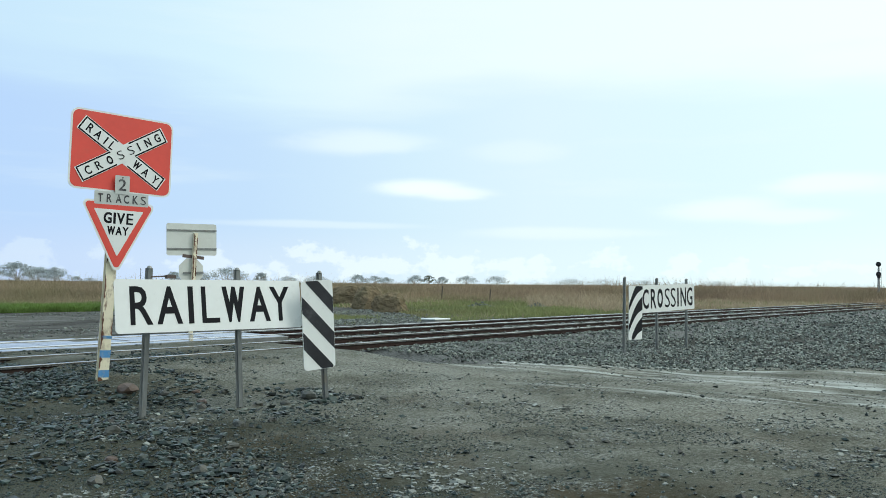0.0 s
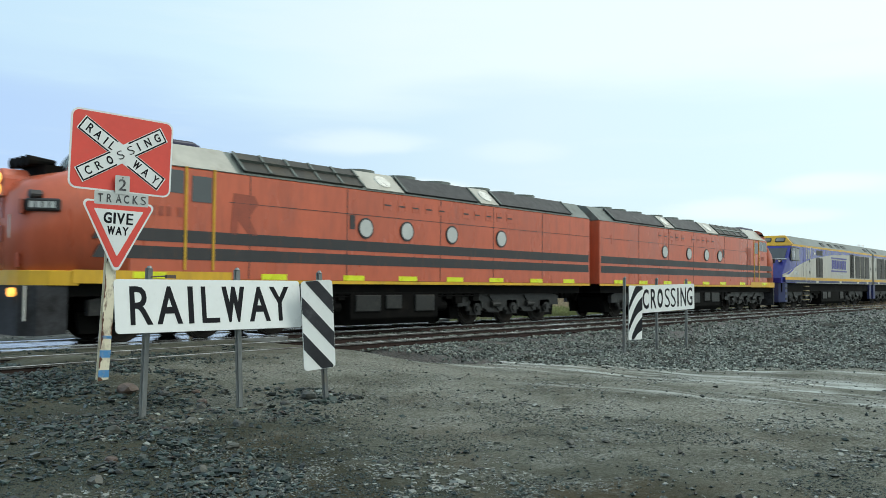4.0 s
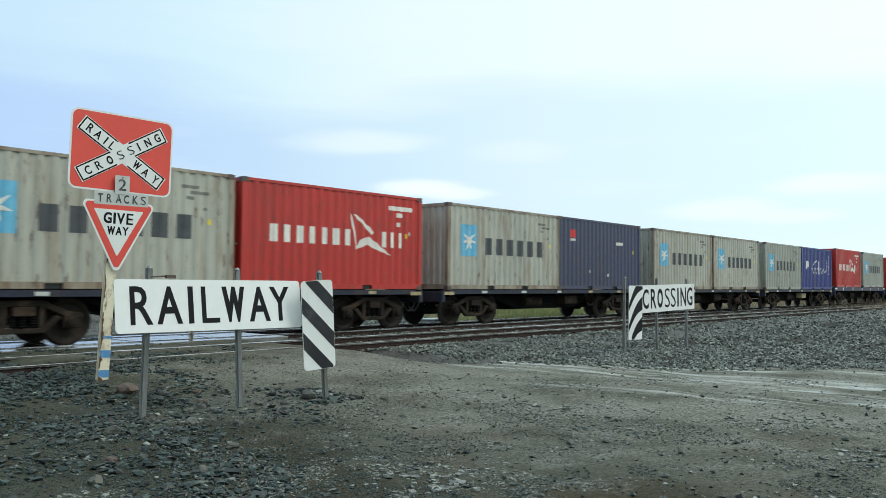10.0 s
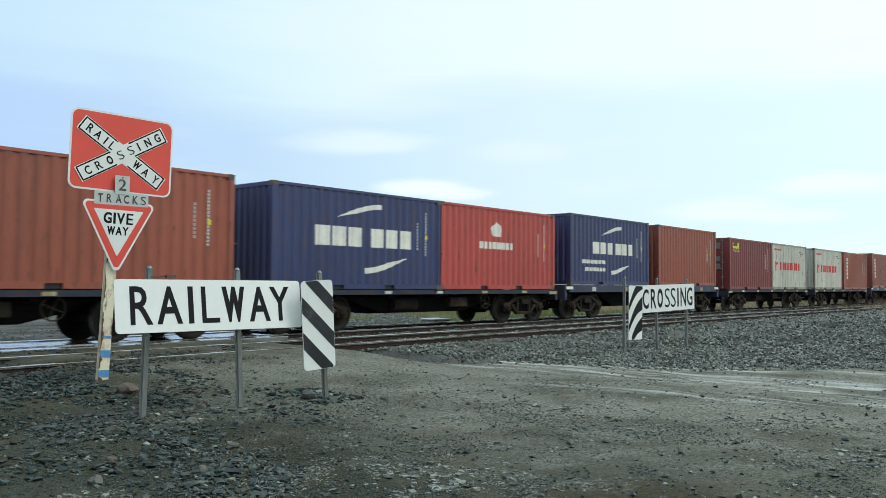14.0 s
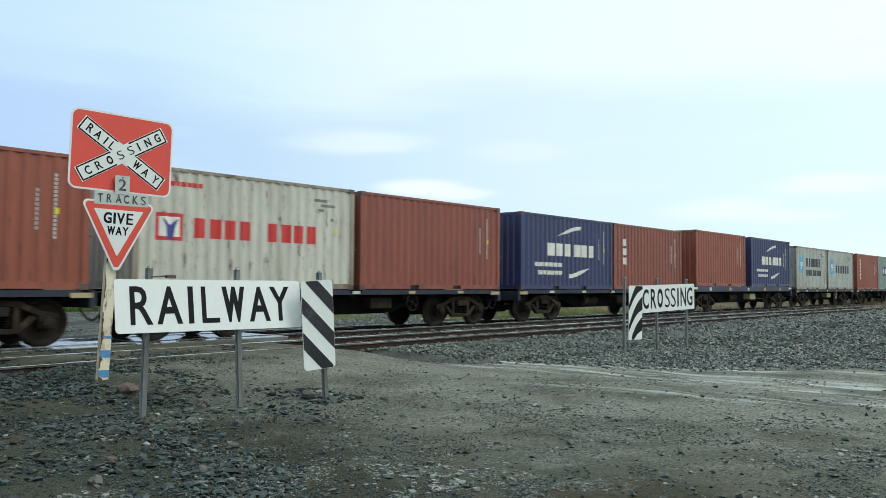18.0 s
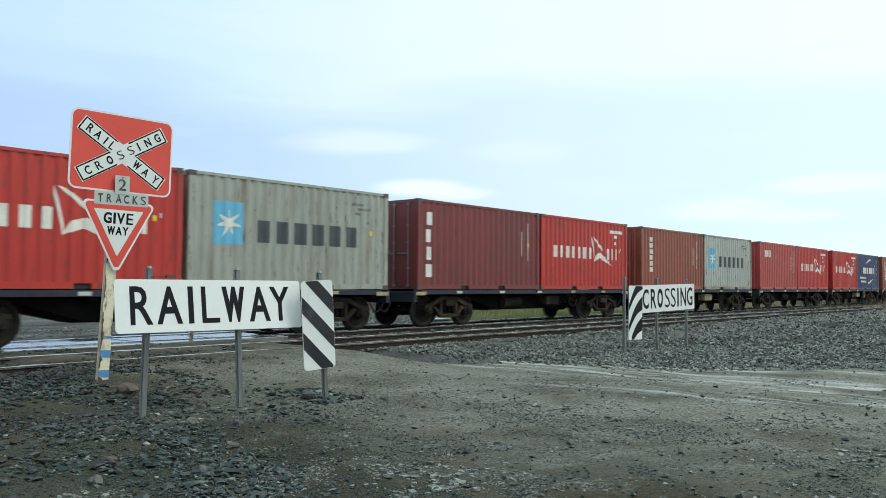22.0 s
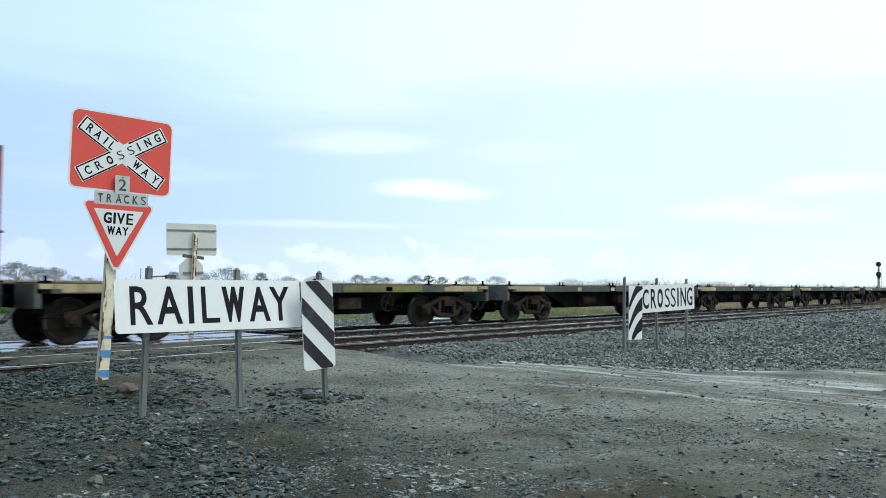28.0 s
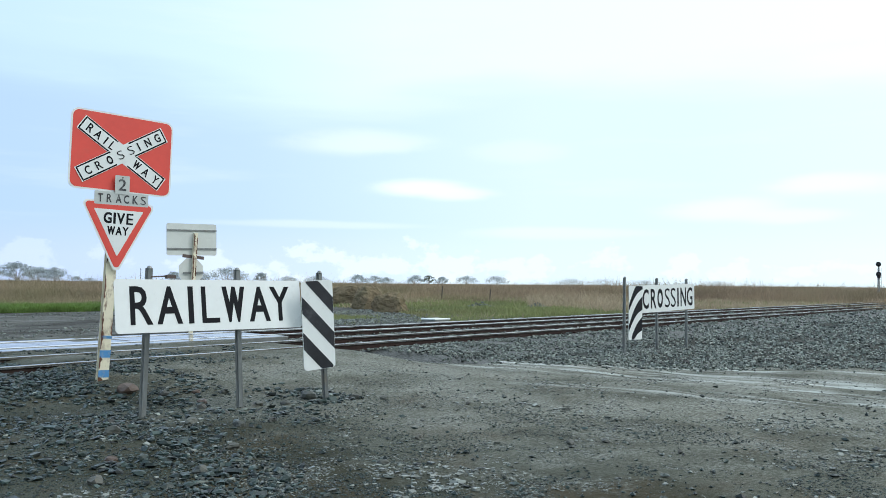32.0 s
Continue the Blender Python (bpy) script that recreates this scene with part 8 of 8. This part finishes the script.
def scatter_gravel():
    # fine gravel over the whole road
    x, y = polar(120000, 4.8, 17.0, 8.0, 70.0)
    patchy = np.array([noise.noise(Vector((a * 0.7, b * 0.7, 3.0))) + 0.5 * noise.noise(Vector((a * 2.1, b * 2.1, 9.0))) for a, b in zip(x, y)])
    left = smooth(0.52, 0.95, np.arctan2(y, x))
    keep = (patchy > 0.15 - 0.40 * left) & (y < 11.9) & (x < apron_edge(y)) & (rng.uniform(0, 1, len(x)) < 0.75)
    x, y = x[keep], y[keep]
    size = rng.gamma(2.0, 0.0022, len(x)) + 0.003
    stones("gravel", on_ground(x, y), size, "stone", "fine wet gravel scattered on the muddy road", "gravel", "oct", 0.6, 0.3)
    # pale wet chips
    x, y = polar(120000, 4.8, 18.0, 8.0, 70.0)
    patchy = np.array([noise.noise(Vector((a * 1.1, b * 1.1, 13.0))) + 0.7 * noise.noise(Vector((a * 3.3, b * 3.3, 19.0))) for a, b in zip(x, y)])
    keep = (patchy + rng.normal(0, 0.25, len(x)) > 0.34) & (y < 11.9) & (x < apron_edge(y) + 0.5)
    x, y = x[keep], y[keep]
    stones("stone_chips", on_ground(x, y), rng.gamma(1.8, 0.0034, len(x)) * (0.7 + np.hypot(x, y) / 25) + 0.003, "chip", "pale wet stone chips pressed into the mud", "gravel", "oct", 0.35, 0.2)
    # larger pale flat chips in loose clusters over the road
    x, y = polar(16000, 4.6, 15.0, 8.0, 66.0, 0.7)
    lump = patch_noise(x, y, 0.8, 71.0) + 0.8 * patch_noise(x, y, 2.4, 73.0)
    keep = (lump + rng.normal(0, 0.15, len(x)) > 0.42) & (y < 10.5) & (x < apron_edge(y) - 2.5)
    x, y = x[keep], y[keep]
    stones("stone_chips", on_ground(x, y), np.clip(rng.gamma(1.8, 0.0065, len(x)) + 0.008, 0, 0.04), "chip", "loose flat pale stones washed out of the mud", "gravel", "slab", 0.35, 0.15, 0.25)
    # broken flat stones on the verge by the signs
    n = 24000
    x, y = rng.uniform(1.0, 8.6, n), rng.uniform(4.0, 11.6, n)
    patchy = np.array([noise.noise(Vector((a * 0.9, b * 0.9, 7.0))) + 0.6 * noise.noise(Vector((a * 2.6, b * 2.6, 1.0))) for a, b in zip(x, y)])
    edge = 7.3 - 1.12 * np.clip(8.2 - y, 0, 9) + 0.6 * patchy - 0.5 * np.clip(y - 8.8, 0, 9)
    keep = (x < edge) & (patchy + rng.normal(0, 0.25, n) > 0.20 - 0.16 * smooth(6.5, 3.5, x))
    x, y = x[keep], y[keep]
    size = np.clip(rng.gamma(1.6, 0.0090, len(x)) + 0.008, 0, 0.056)
    pale = rng.uniform(0, 1, len(x)) < 0.06
    slabby = rng.uniform(0, 1, len(x)) < 0.45
    for mask, mt, label in ((~pale, "stone", "wet angular broken stones on the verge"), (pale, "ballast", "paler grey-green broken stones on the verge")):
        for flat, shape in ((slabby, "slab"), (~slabby, "ico")):
            q = mask & flat
            stones("broken_stones", on_ground(x[q], y[q]), size[q], mt, label, "stones", shape, 0.40 if shape == "slab" else 0.52, 0.14, 0.34)
    # stones and dirt between the rails of the nearer track
    x, y = rng.uniform(2.5, 9.5, 9000), rng.uniform(11.2, 15.3, 9000)
    lump = patch_noise(x, y, 0.6, 61.0) + 0.6 * patch_noise(x, y, 1.9, 63.0)
    keep = (lump + rng.normal(0, 0.2, len(x)) > 0.05 + 0.5 * smooth(5.5, 9.5, x)) & (np.abs(np.abs(y - NEAR_Y) - 0.7525) > 0.1)
    x, y = x[keep], y[keep]
    stones("gravel", on_ground(x, y), np.clip(rng.gamma(1.6, 0.007, len(x)) + 0.008, 0, 0.032), "stone", "dark stones and dirt between the rails of the crossing", "gravel", "slab", 0.5, 0.15, 0.4)
    # stones strewn over the far side of the crossing
    x, y = np.concatenate([rng.uniform(2.0, 26.0, 14000), rng.uniform(20.0, 33.0, 16000)]), np.concatenate([rng.uniform(19.2, 39.0, 14000), rng.uniform(19.2, 33.0, 16000)])
    lump = patch_noise(x, y, 0.35, 31.0) + 0.6 * patch_noise(x, y, 1.1, 33.0)
    keep = (lump + rng.normal(0, 0.2, len(x)) > np.where(x > 17, -0.5, 0.12)) & (x < 24.6 + 0.62 * (y - 20.6))
    x, y = x[keep], y[keep]
    stones("gravel", on_ground(x, y), np.clip(rng.gamma(1.6, 0.009, len(x)) + 0.010, 0, 0.05), "ballast", "grey stones strewn over the far apron", "gravel", "slab", 0.5, 0.15, 0.5)
    # sparse pebbles and clods over the open road
    x, y = polar(1500, 5.0, 20.0, 8.0, 62.0, 0.6)
    keep = (y < 11.8) & (x < apron_edge(y) + 0.3)
    x, y = x[keep], y[keep]
    stones("pebbles", on_ground(x, y), np.clip(rng.gamma(1.4, 0.008, len(x)) + 0.006, 0, 0.045), "stone", "loose pebbles on the open road", "stones", "oct", 0.55, 0.2)
    # thin gravel round about, also behind the viewpoint
    x, y = rng.uniform(-9, 9, 9000), rng.uniform(-9, 8, 9000)
    stones("gravel", on_ground(x, y), rng.gamma(1.8, 0.004, len(x)) + 0.004, "stone", "fine gravel on the road", "gravel", "oct", 0.6, 0.3)
    x, y = rng.uniform(-40, 1.5, 9000), rng.uniform(10.4, 19.4, 9000)
    keep = np.ones_like(x, bool)
    for yc in (NEAR_Y, FAR_Y):
        keep &= np.abs(np.abs(y - yc) - 0.7525) > 0.10
    x, y = x[keep], y[keep]
    stones("ballast_stones", np.stack([x, y, top_z(x, y)], 1), rng.uniform(0.03, 0.06, len(x)), "ballast", "crushed stone along the track", "ballast", "slab", 0.6, 0.2)
    # larger rocks that stand out singly
    spots = ((5.28, 9.93, 0.13, "red_rock"), (5.75, 8.95, 0.09, "red_rock"), (6.9, 8.3, 0.14, "rock"), (7.35, 7.9, 0.10, "rock"), (6.15, 8.35, 0.09, "rock"), (5.55, 8.65, 0.10, "rock"),
             (6.45, 8.2, 0.08, "rock"), (7.55, 7.55, 0.08, "rock"), (4.75, 7.6, 0.10, "rock"), (5.0, 7.1, 0.09, "rock"), (3.3, 6.45, 0.08, "red_rock"), (3.9, 7.6, 0.11, "rock"), (5.9, 5.4, 0.06, "rock"),
             (6.3, 9.3, 0.09, "rock"), (6.0, 9.5, 0.07, "red_rock"), (5.6, 9.6, 0.10, "rock"), (7.1, 8.6, 0.08, "rock"), (2.9, 5.9, 0.09, "rock"), (3.6, 5.6, 0.09, "rock"), (4.3, 6.2, 0.08, "rock"),
             (5.45, 7.15, 0.08, "rock"), (5.75, 6.75, 0.07, "rock"), (4.9, 4.9, 0.07, "rock"), (6.6, 4.1, 0.06, "rock"), (6.9, 3.9, 0.06, "rock"), (7.9, 6.4, 0.05, "rock"), (8.3, 5.2, 0.05, "rock"))
    for i, (x, y, r, mt) in enumerate(spots):
        k = r * (0.68 if i else 0.95)
        ob = new("rock", rock_mesh("rock", k * 1.05, k * 0.85, k * 0.66, mt, i + 11, 2, 0.34))
        ob.matrix_basis = pose(x, y, float(ground_z(x, y)) + k * 0.30, i * 13 % 30, 0, i * 47)
        tagged(ob, "reddish broken rock on the verge" if mt == "red_rock" else "grey broken rock on the wet verge", "rock", "verge rocks")


scatter_ballast()
scatter_gravel()


# ---------------------------------------------------------------- grass
def blades(name, x, y, h, w, material, label, lean=0.25, base=None):
    n = len(x)
    z = (ground_z(x, y) if base is None else base) - 0.03
    a = rng.uniform(0, 6.283, n)
    lx, ly = rng.normal(0, lean, n) * h, rng.normal(0, lean, n) * h
    dx, dy = np.cos(a) * w / 2, np.sin(a) * w / 2
    P = np.empty((n, 5, 3))
    P[:, 0] = np.stack([x - dx, y - dy, z], 1)
    P[:, 1] = np.stack([x + dx, y + dy, z], 1)
    m = 0.55
    P[:, 2] = np.stack([x + lx * 0.35 + dx * 0.8, y + ly * 0.35 + dy * 0.8, z + h * m], 1)
    P[:, 3] = np.stack([x + lx * 0.35 - dx * 0.8, y + ly * 0.35 - dy * 0.8, z + h * m], 1)
    P[:, 4] = np.stack([x + lx, y + ly, z + h], 1)
    F = np.array([(0, 1, 2), (0, 2, 3), (3, 2, 4)])[None] + (np.arange(n) * 5)[:, None, None]
    tagged(new(name, cloud_mesh(name, P.reshape(-1, 3), F.reshape(-1, 3), material)), label, "grass", kind="stuff")


def grass_zone(x, y):
    """Metres into the grass from its edge: beyond the tracks, and behind the gravel apron of the far road."""
    right = np.minimum(y - 20.6, (x - 24.6) - 0.62 * (y - 20.6))
    beyond = np.where(np.arctan2(y, x) < radians(49.0), 0.756 * x + 0.655 * y - 50.0, -1.0)
    behind = np.maximum(y - 40.0, beyond)
    return np.maximum(right, behind)


def build_grass():
    # tall dry grass far across the field, thinner tussocks nearer
    x, y = polar(170000, 24.0, 420.0, 3.0, 72.0)
    x2, y2 = polar(260000, 44.0, 420.0, 3.0, 72.0)
    x, y = np.concatenate([x, x2]), np.concatenate([y, y2])
    e = grass_zone(x, y)
    p = patch_noise(x, y, 0.09, 2.0) + 0.6 * patch_noise(x, y, 0.33, 4.0)
    # how far out the tall growth begins, by bearing
    depth = 0.756 * x + 0.655 * y
    start = np.interp(np.degrees(np.arctan2(y, x)), [5, 30, 45, 52, 70], [66, 74, 74, 54, 50])
    keep = (e > 0) & ((depth > start + 14.0 * p + 16.0 * patch_noise(x, y, 0.035, 41.0) + rng.exponential(2.0, len(x))) | ((depth > start - 22) & (p > 0.62)))
    x, y, e, p = x[keep], y[keep], e[keep], p[keep]
    d = np.hypot(x, y)
    swell = patch_noise(x, y, 0.045, 81.0)
    h = (1.02 + 0.25 * p + 0.55 * swell + rng.normal(0, 0.22, len(x))) * np.clip(0.55 + (depth[keep] - start[keep]) / 14.0, 0.4, 1.0)
    h = h + (rng.uniform(0, 1, len(x)) > 0.95) * rng.uniform(0.1, 1.5, len(x)) * smooth(0.0, 0.35, swell + 0.3 * p) + 0.35 * smooth(50, 120, d)
    blades("tall_grass", x, y, np.clip(h, 0.2, 2.7), 0.009 * np.clip(d / 24, 0.8, 9) * rng.uniform(0.6, 1.6, len(x)), "dry_grass", "tall dry brown grass across the field", 0.40)
    # low green and straw-coloured growth
    x, y = polar(300000, 20.0, 120.0, 5.0, 72.0)
    x2, y2 = polar(90000, 40.0, 64.0, 50.0, 72.0)
    x, y = np.concatenate([x, x2]), np.concatenate([y, y2])
    e = grass_zone(x, y)
    keep = (e > 0.05) & (e < 60.0)
    x, y, e = x[keep], y[keep], e[keep]
    d = np.hypot(x, y)
    p = patch_noise(x, y, 0.16, 5.0) + 0.5 * patch_noise(x, y, 0.6, 6.0)
    h = np.clip(0.22 + 0.30 * p + 0.003 * e + rng.normal(0, 0.06, len(x)), 0.05, 0.75)
    w = 0.017 * np.clip(d / 22, 0.8, 5) * rng.uniform(0.7, 1.5, len(x))
    lush = (np.arctan2(y, x) > radians(49)) & (y > 39) & (rng.uniform(0, 1, len(x)) < 1.05 - 0.055 * np.clip(y - 41, 0, 14) + 0.3 * p)
    wide = patch_noise(x, y, 0.13, 51.0)
    straw = ~lush & (p + 1.8 * wide + rng.normal(0, 0.30, len(x)) > 0.12 + 0.40 * smooth(54, 42, 0.756 * x + 0.655 * y))
    # a straw-coloured bank to one side, greener growth before it
    az, out = np.degrees(np.arctan2(y, x)), 0.756 * x + 0.655 * y
    bank = (az > 28.0) & (az < 34.8) & (out > 52 + 5 * wide) & (rng.uniform(0, 1, len(x)) < 0.85)
    fresh = (az > 34.0) & (az < 44.0) & (rng.uniform(0, 1, len(x)) < 0.72 - 0.5 * (p > 0.35))
    straw = ~lush & (bank | (straw & ~fresh))
    h = np.where(bank, h * 1.9, h)
    blades("straw_grass", x[straw], y[straw], h[straw] * 1.15, w[straw], "straw", "short straw-coloured grass", 0.5)
    green = ~straw & ~lush
    blades("green_grass", x[green], y[green], h[green], w[green], "green_grass", "low green grass and weeds at the field's edge", 0.5)
    blades("lush_grass", x[lush], y[lush], h[lush], w[lush], "lush_grass", "bright green strip of grass beyond the gravel", 0.5)
    # weeds on the verge of the far road, and a green tuft before the boulders
    x, y = np.concatenate([rng.uniform(20.0, 27.0, 3500), rng.normal(23.0, 0.8, 2600)]), np.concatenate([rng.uniform(19.8, 30.0, 3500), rng.normal(26.2, 1.3, 2600)])
    keep = (patch_noise(x, y, 0.8, 8.0) > 0.22) & (x > 18.5 + 0.3 * (y - 19.6)) | (np.hypot(x - 23.0, (y - 26.2) * 0.6) < 1.5)
    x, y = x[keep], y[keep]
    blades("weeds", x, y, rng.uniform(0.05, 0.22, len(x)), np.full(len(x), 0.016), "green_grass", "sparse green weeds in the gravel", 0.4)


build_grass()


def stone_heap(x, y, wide, tall, seed):
    """A low heap of spilt grey stone in the grass."""
    r = np.random.default_rng(seed)
    n = 240
    px, py = x + r.normal(0, wide * 0.30, n), y + r.normal(0, wide * 0.30, n)
    z = ground_z(px, py) + tall * np.exp(-((px - x) ** 2 + (py - y) ** 2) / (2 * (wide * 0.26) ** 2)) * r.uniform(0.2, 1.0, n)
    stones("stone_heap", np.stack([px, py, z], 1), r.uniform(0.03, 0.085, n), "ballast", "low heap of spilt grey stone in the grass", "stone heap", "slab", 0.7, 0.2, 0.8)


stone_heap(40.6, 31.9, 1.9, 0.34, 5)
stone_heap(44.4, 30.2, 1.3, 0.30, 6)


# ---------------------------------------------------------------- trees on the skyline
def gum_tree(az, dist, height, width, seed, leaf="leaf", flat=0.48):
    """A spreading gum: forked trunk, open limbs, many ragged leaf clumps."""
    r = np.random.default_rng(seed)
    x, y = dist * math.cos(az), dist * math.sin(az)
    t = thing("gum_tree", pose(x, y, -0.35, 0, 0, float(r.uniform(0, 360))), "hazy spreading gum tree on the skyline" if leaf == "leaf" else "dark rounded bushy tree on the skyline", "tree", "skyline trees")
    bm = bmesh.new()
    fork = height * 0.22
    bmesh.ops.create_cone(bm, cap_ends=True, segments=7, radius1=height * 0.035, radius2=height * 0.022, depth=fork, matrix=Matrix.Translation((0, 0, fork / 2)))
    centres = []
    n = 20 if leaf == "leaf" else 12
    for k in range(n):
        a = 6.283 * k * 0.382 + r.uniform(-0.3, 0.3)
        el = radians(4 + 84 * ((k + 0.5) / n) ** 1.1)
        reach = width / 2 * math.cos(el) * r.uniform(0.80, 0.98)
        top = height * (0.34 + 0.58 * math.sin(el)) * r.uniform(0.94, 1.05)
        mid = Vector((reach * 0.45 * math.cos(a), reach * 0.45 * math.sin(a), fork + (top - fork) * 0.5))
        end = Vector((reach * math.cos(a), reach * math.sin(a), top))
        rod(bm, (0, 0, fork * 0.92), mid, height * 0.009, 5)
        rod(bm, mid, end, height * 0.005, 5)
        centres.append(end)
        if k % 2:
            centres.append(mid.lerp(end, 0.55))
    part("trunk", bm, "bark", t, "pale forked trunk with open limbs")
    V, F = [], []
    for c in centres:
        m = 135
        q = r.normal(0, 1, (m, 3))
        q /= np.maximum(np.linalg.norm(q, axis=1, keepdims=True), 0.6)
        rad = width * r.uniform(0.09, 0.16)
        q = q * np.array([rad, rad, rad * flat]) * r.uniform(0.4, 1.1, (m, 1)) + np.array(c)
        s = height * 0.019
        tri = q[:, None] + r.normal(0, s, (m, 3, 3))
        F.append(np.arange(m * 3).reshape(m, 3) + sum(len(v) for v in V))
        V.append(tri.reshape(-1, 3))
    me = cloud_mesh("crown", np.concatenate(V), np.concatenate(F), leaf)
    ob = new("crown", me)
    ob.parent = t
    tagged(ob, "ragged open crown of small leaves")


def skyline():
    # bearing on the horizon, distance, height and width of each tree
    f = 784 / math.tan(radians(57.53 / 2))

    def put(px, top, w, dist, seed, leaf="leaf"):
        az = radians(40.887) - math.atan((px - 784) / f)
        hz = 496.2 + 0.0079 * px
        depth = dist * math.cos(math.atan((px - 784) / f))
        gum_tree(az, dist, 1.6 + (hz - top) / f * depth, w / f * depth, seed, leaf)
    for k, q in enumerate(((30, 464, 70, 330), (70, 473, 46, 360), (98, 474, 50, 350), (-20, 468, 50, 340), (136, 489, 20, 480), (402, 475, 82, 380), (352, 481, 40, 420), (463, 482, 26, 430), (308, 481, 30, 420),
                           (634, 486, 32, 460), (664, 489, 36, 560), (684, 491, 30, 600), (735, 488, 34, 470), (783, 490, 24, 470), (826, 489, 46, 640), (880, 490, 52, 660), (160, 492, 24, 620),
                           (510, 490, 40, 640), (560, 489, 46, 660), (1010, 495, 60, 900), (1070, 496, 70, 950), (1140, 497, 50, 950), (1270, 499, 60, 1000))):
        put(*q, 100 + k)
    put(759, 487, 25, 420, 300, "dark_leaf")
    # thin posts of an old fence in the dry grass
    for px, dist, tall in ((782, 74.0, 1.45), (867, 70.0, 1.2), (868, 130.0, 1.5)):
        az = radians(40.887) - math.atan((px - 784) / f)
        bm = bmesh.new()
        cyl(bm, (0, 0, tall / 2), 0.05, tall, "Z", 8)
        x, y = dist * math.cos(az), dist * math.sin(az)
        single("fence_post", bm, "old_timber", pose(x, y, float(ground_z(x, y)) - 0.1, 3, 2, 0), "weathered grey timber post in the dry grass", "post")


skyline()


def build_mast():
    az = radians(61.4)
    s = thing("radio_mast", pose(300 * math.cos(az), 300 * math.sin(az), -0.4), "thin grey mast on the skyline", "mast")
    bm = bmesh.new()
    cyl(bm, (0, 0, 3.1), 0.09, 6.2, "Z", 6)
    part("pole", bm, "pilot_grey", s)
    bm = bmesh.new()
    box(bm, -0.5, 0.5, -0.05, 0.05, 5.8, 5.95)
    part("cross_arm", bm, "pilot_grey", s)


build_mast()


# ---------------------------------------------------------------- sleepers and rail clips
def build_sleepers():
    bm = bmesh.new()
    prism(bm, [(-0.125, -0.30), (0.125, -0.30), (0.105, -0.158), (-0.105, -0.158)], "Y", -1.25, 1.25)
    me = mesh_of("sleeper", bm, "concrete")
    bm = bmesh.new()
    for s in (-1, 1):
        for q in (-1, 1):
            y = s * 0.7525 + q * 0.085
            box(bm, -0.05, 0.05, y - 0.035, y + 0.035, -0.158, -0.105)
    clip = mesh_of("rail_clip", bm, "rail_rust")
    for t in (track_near, track_far):
        for k in range(118):
            x = 12.75 + 0.67 * k
            sl = piece("sleeper", me, t, pose(x, 0, 0.012))
            piece("rail_clips", clip, sl)
        for k in range(5):
            sl = piece("sleeper", me, t, pose(2.0 + 0.67 * k, 0, 0.012))
            piece("rail_clips", clip, sl)


build_sleepers()


# ---------------------------------------------------------------- the train's run
# small gains and losses of the train against its mean speed, in metres
DRIFT = ((0.0, 0.3), (3.0, 0.3), (6.0, 0.3), (8.0, 0.35), (9.0, 0.18), (10.0, -0.20), (11.0, -0.38), (12.0, -0.38), (13.0, -0.50), (14.0, -0.70), (16.5, -0.60), (18.0, -0.55), (21.0, -0.14), (23.0, 0.0), (24.0, -0.05), (25.0, -0.14), (27.5, -0.14), (32.0, -0.15))


def run(t):
    d = float(np.interp(t, [q[0] for q in DRIFT], [q[1] for q in DRIFT]))
    return -SPEED * (t - 12.0) + d


def motions():
    times = [float(k) for k in range(0, 33)]
    for ob, s, turned, z in MOVING:
        walk(ob, [(t, pose(s + run(t), FAR_Y, z, 0, 0, 180 if turned else 0)) for t in times])
    # wheels: one turning motion for each place in a bogie, shared by all alike
    made = {}
    spins = [(k / FPS, k) for k in range(0, 32 * FPS + 1)]
    for ob, s, turned, z in MOVING:
        for w in ob.children_recursive:
            if not w.name.startswith("wheelset"):
                continue
            x, r = round(w.matrix_basis.translation.x, 2), round(w.matrix_basis.translation.z, 2)
            key = (x, r, turned)
            if key not in made:
                step = -SPEED / FPS / max(r, 0.475) * (-1 if turned else 1)
                walk(w, [(t, pose(x, 0, r, 0, math.degrees(step * k), 0)) for t, k in spins])
                made[key] = w
            elif w.animation_data is None:
                src = made[key].animation_data
                w.rotation_mode = "QUATERNION"
                w.animation_data_create()
                w.animation_data.action = src.action
                w.animation_data.action_slot = src.action_slot


motions()
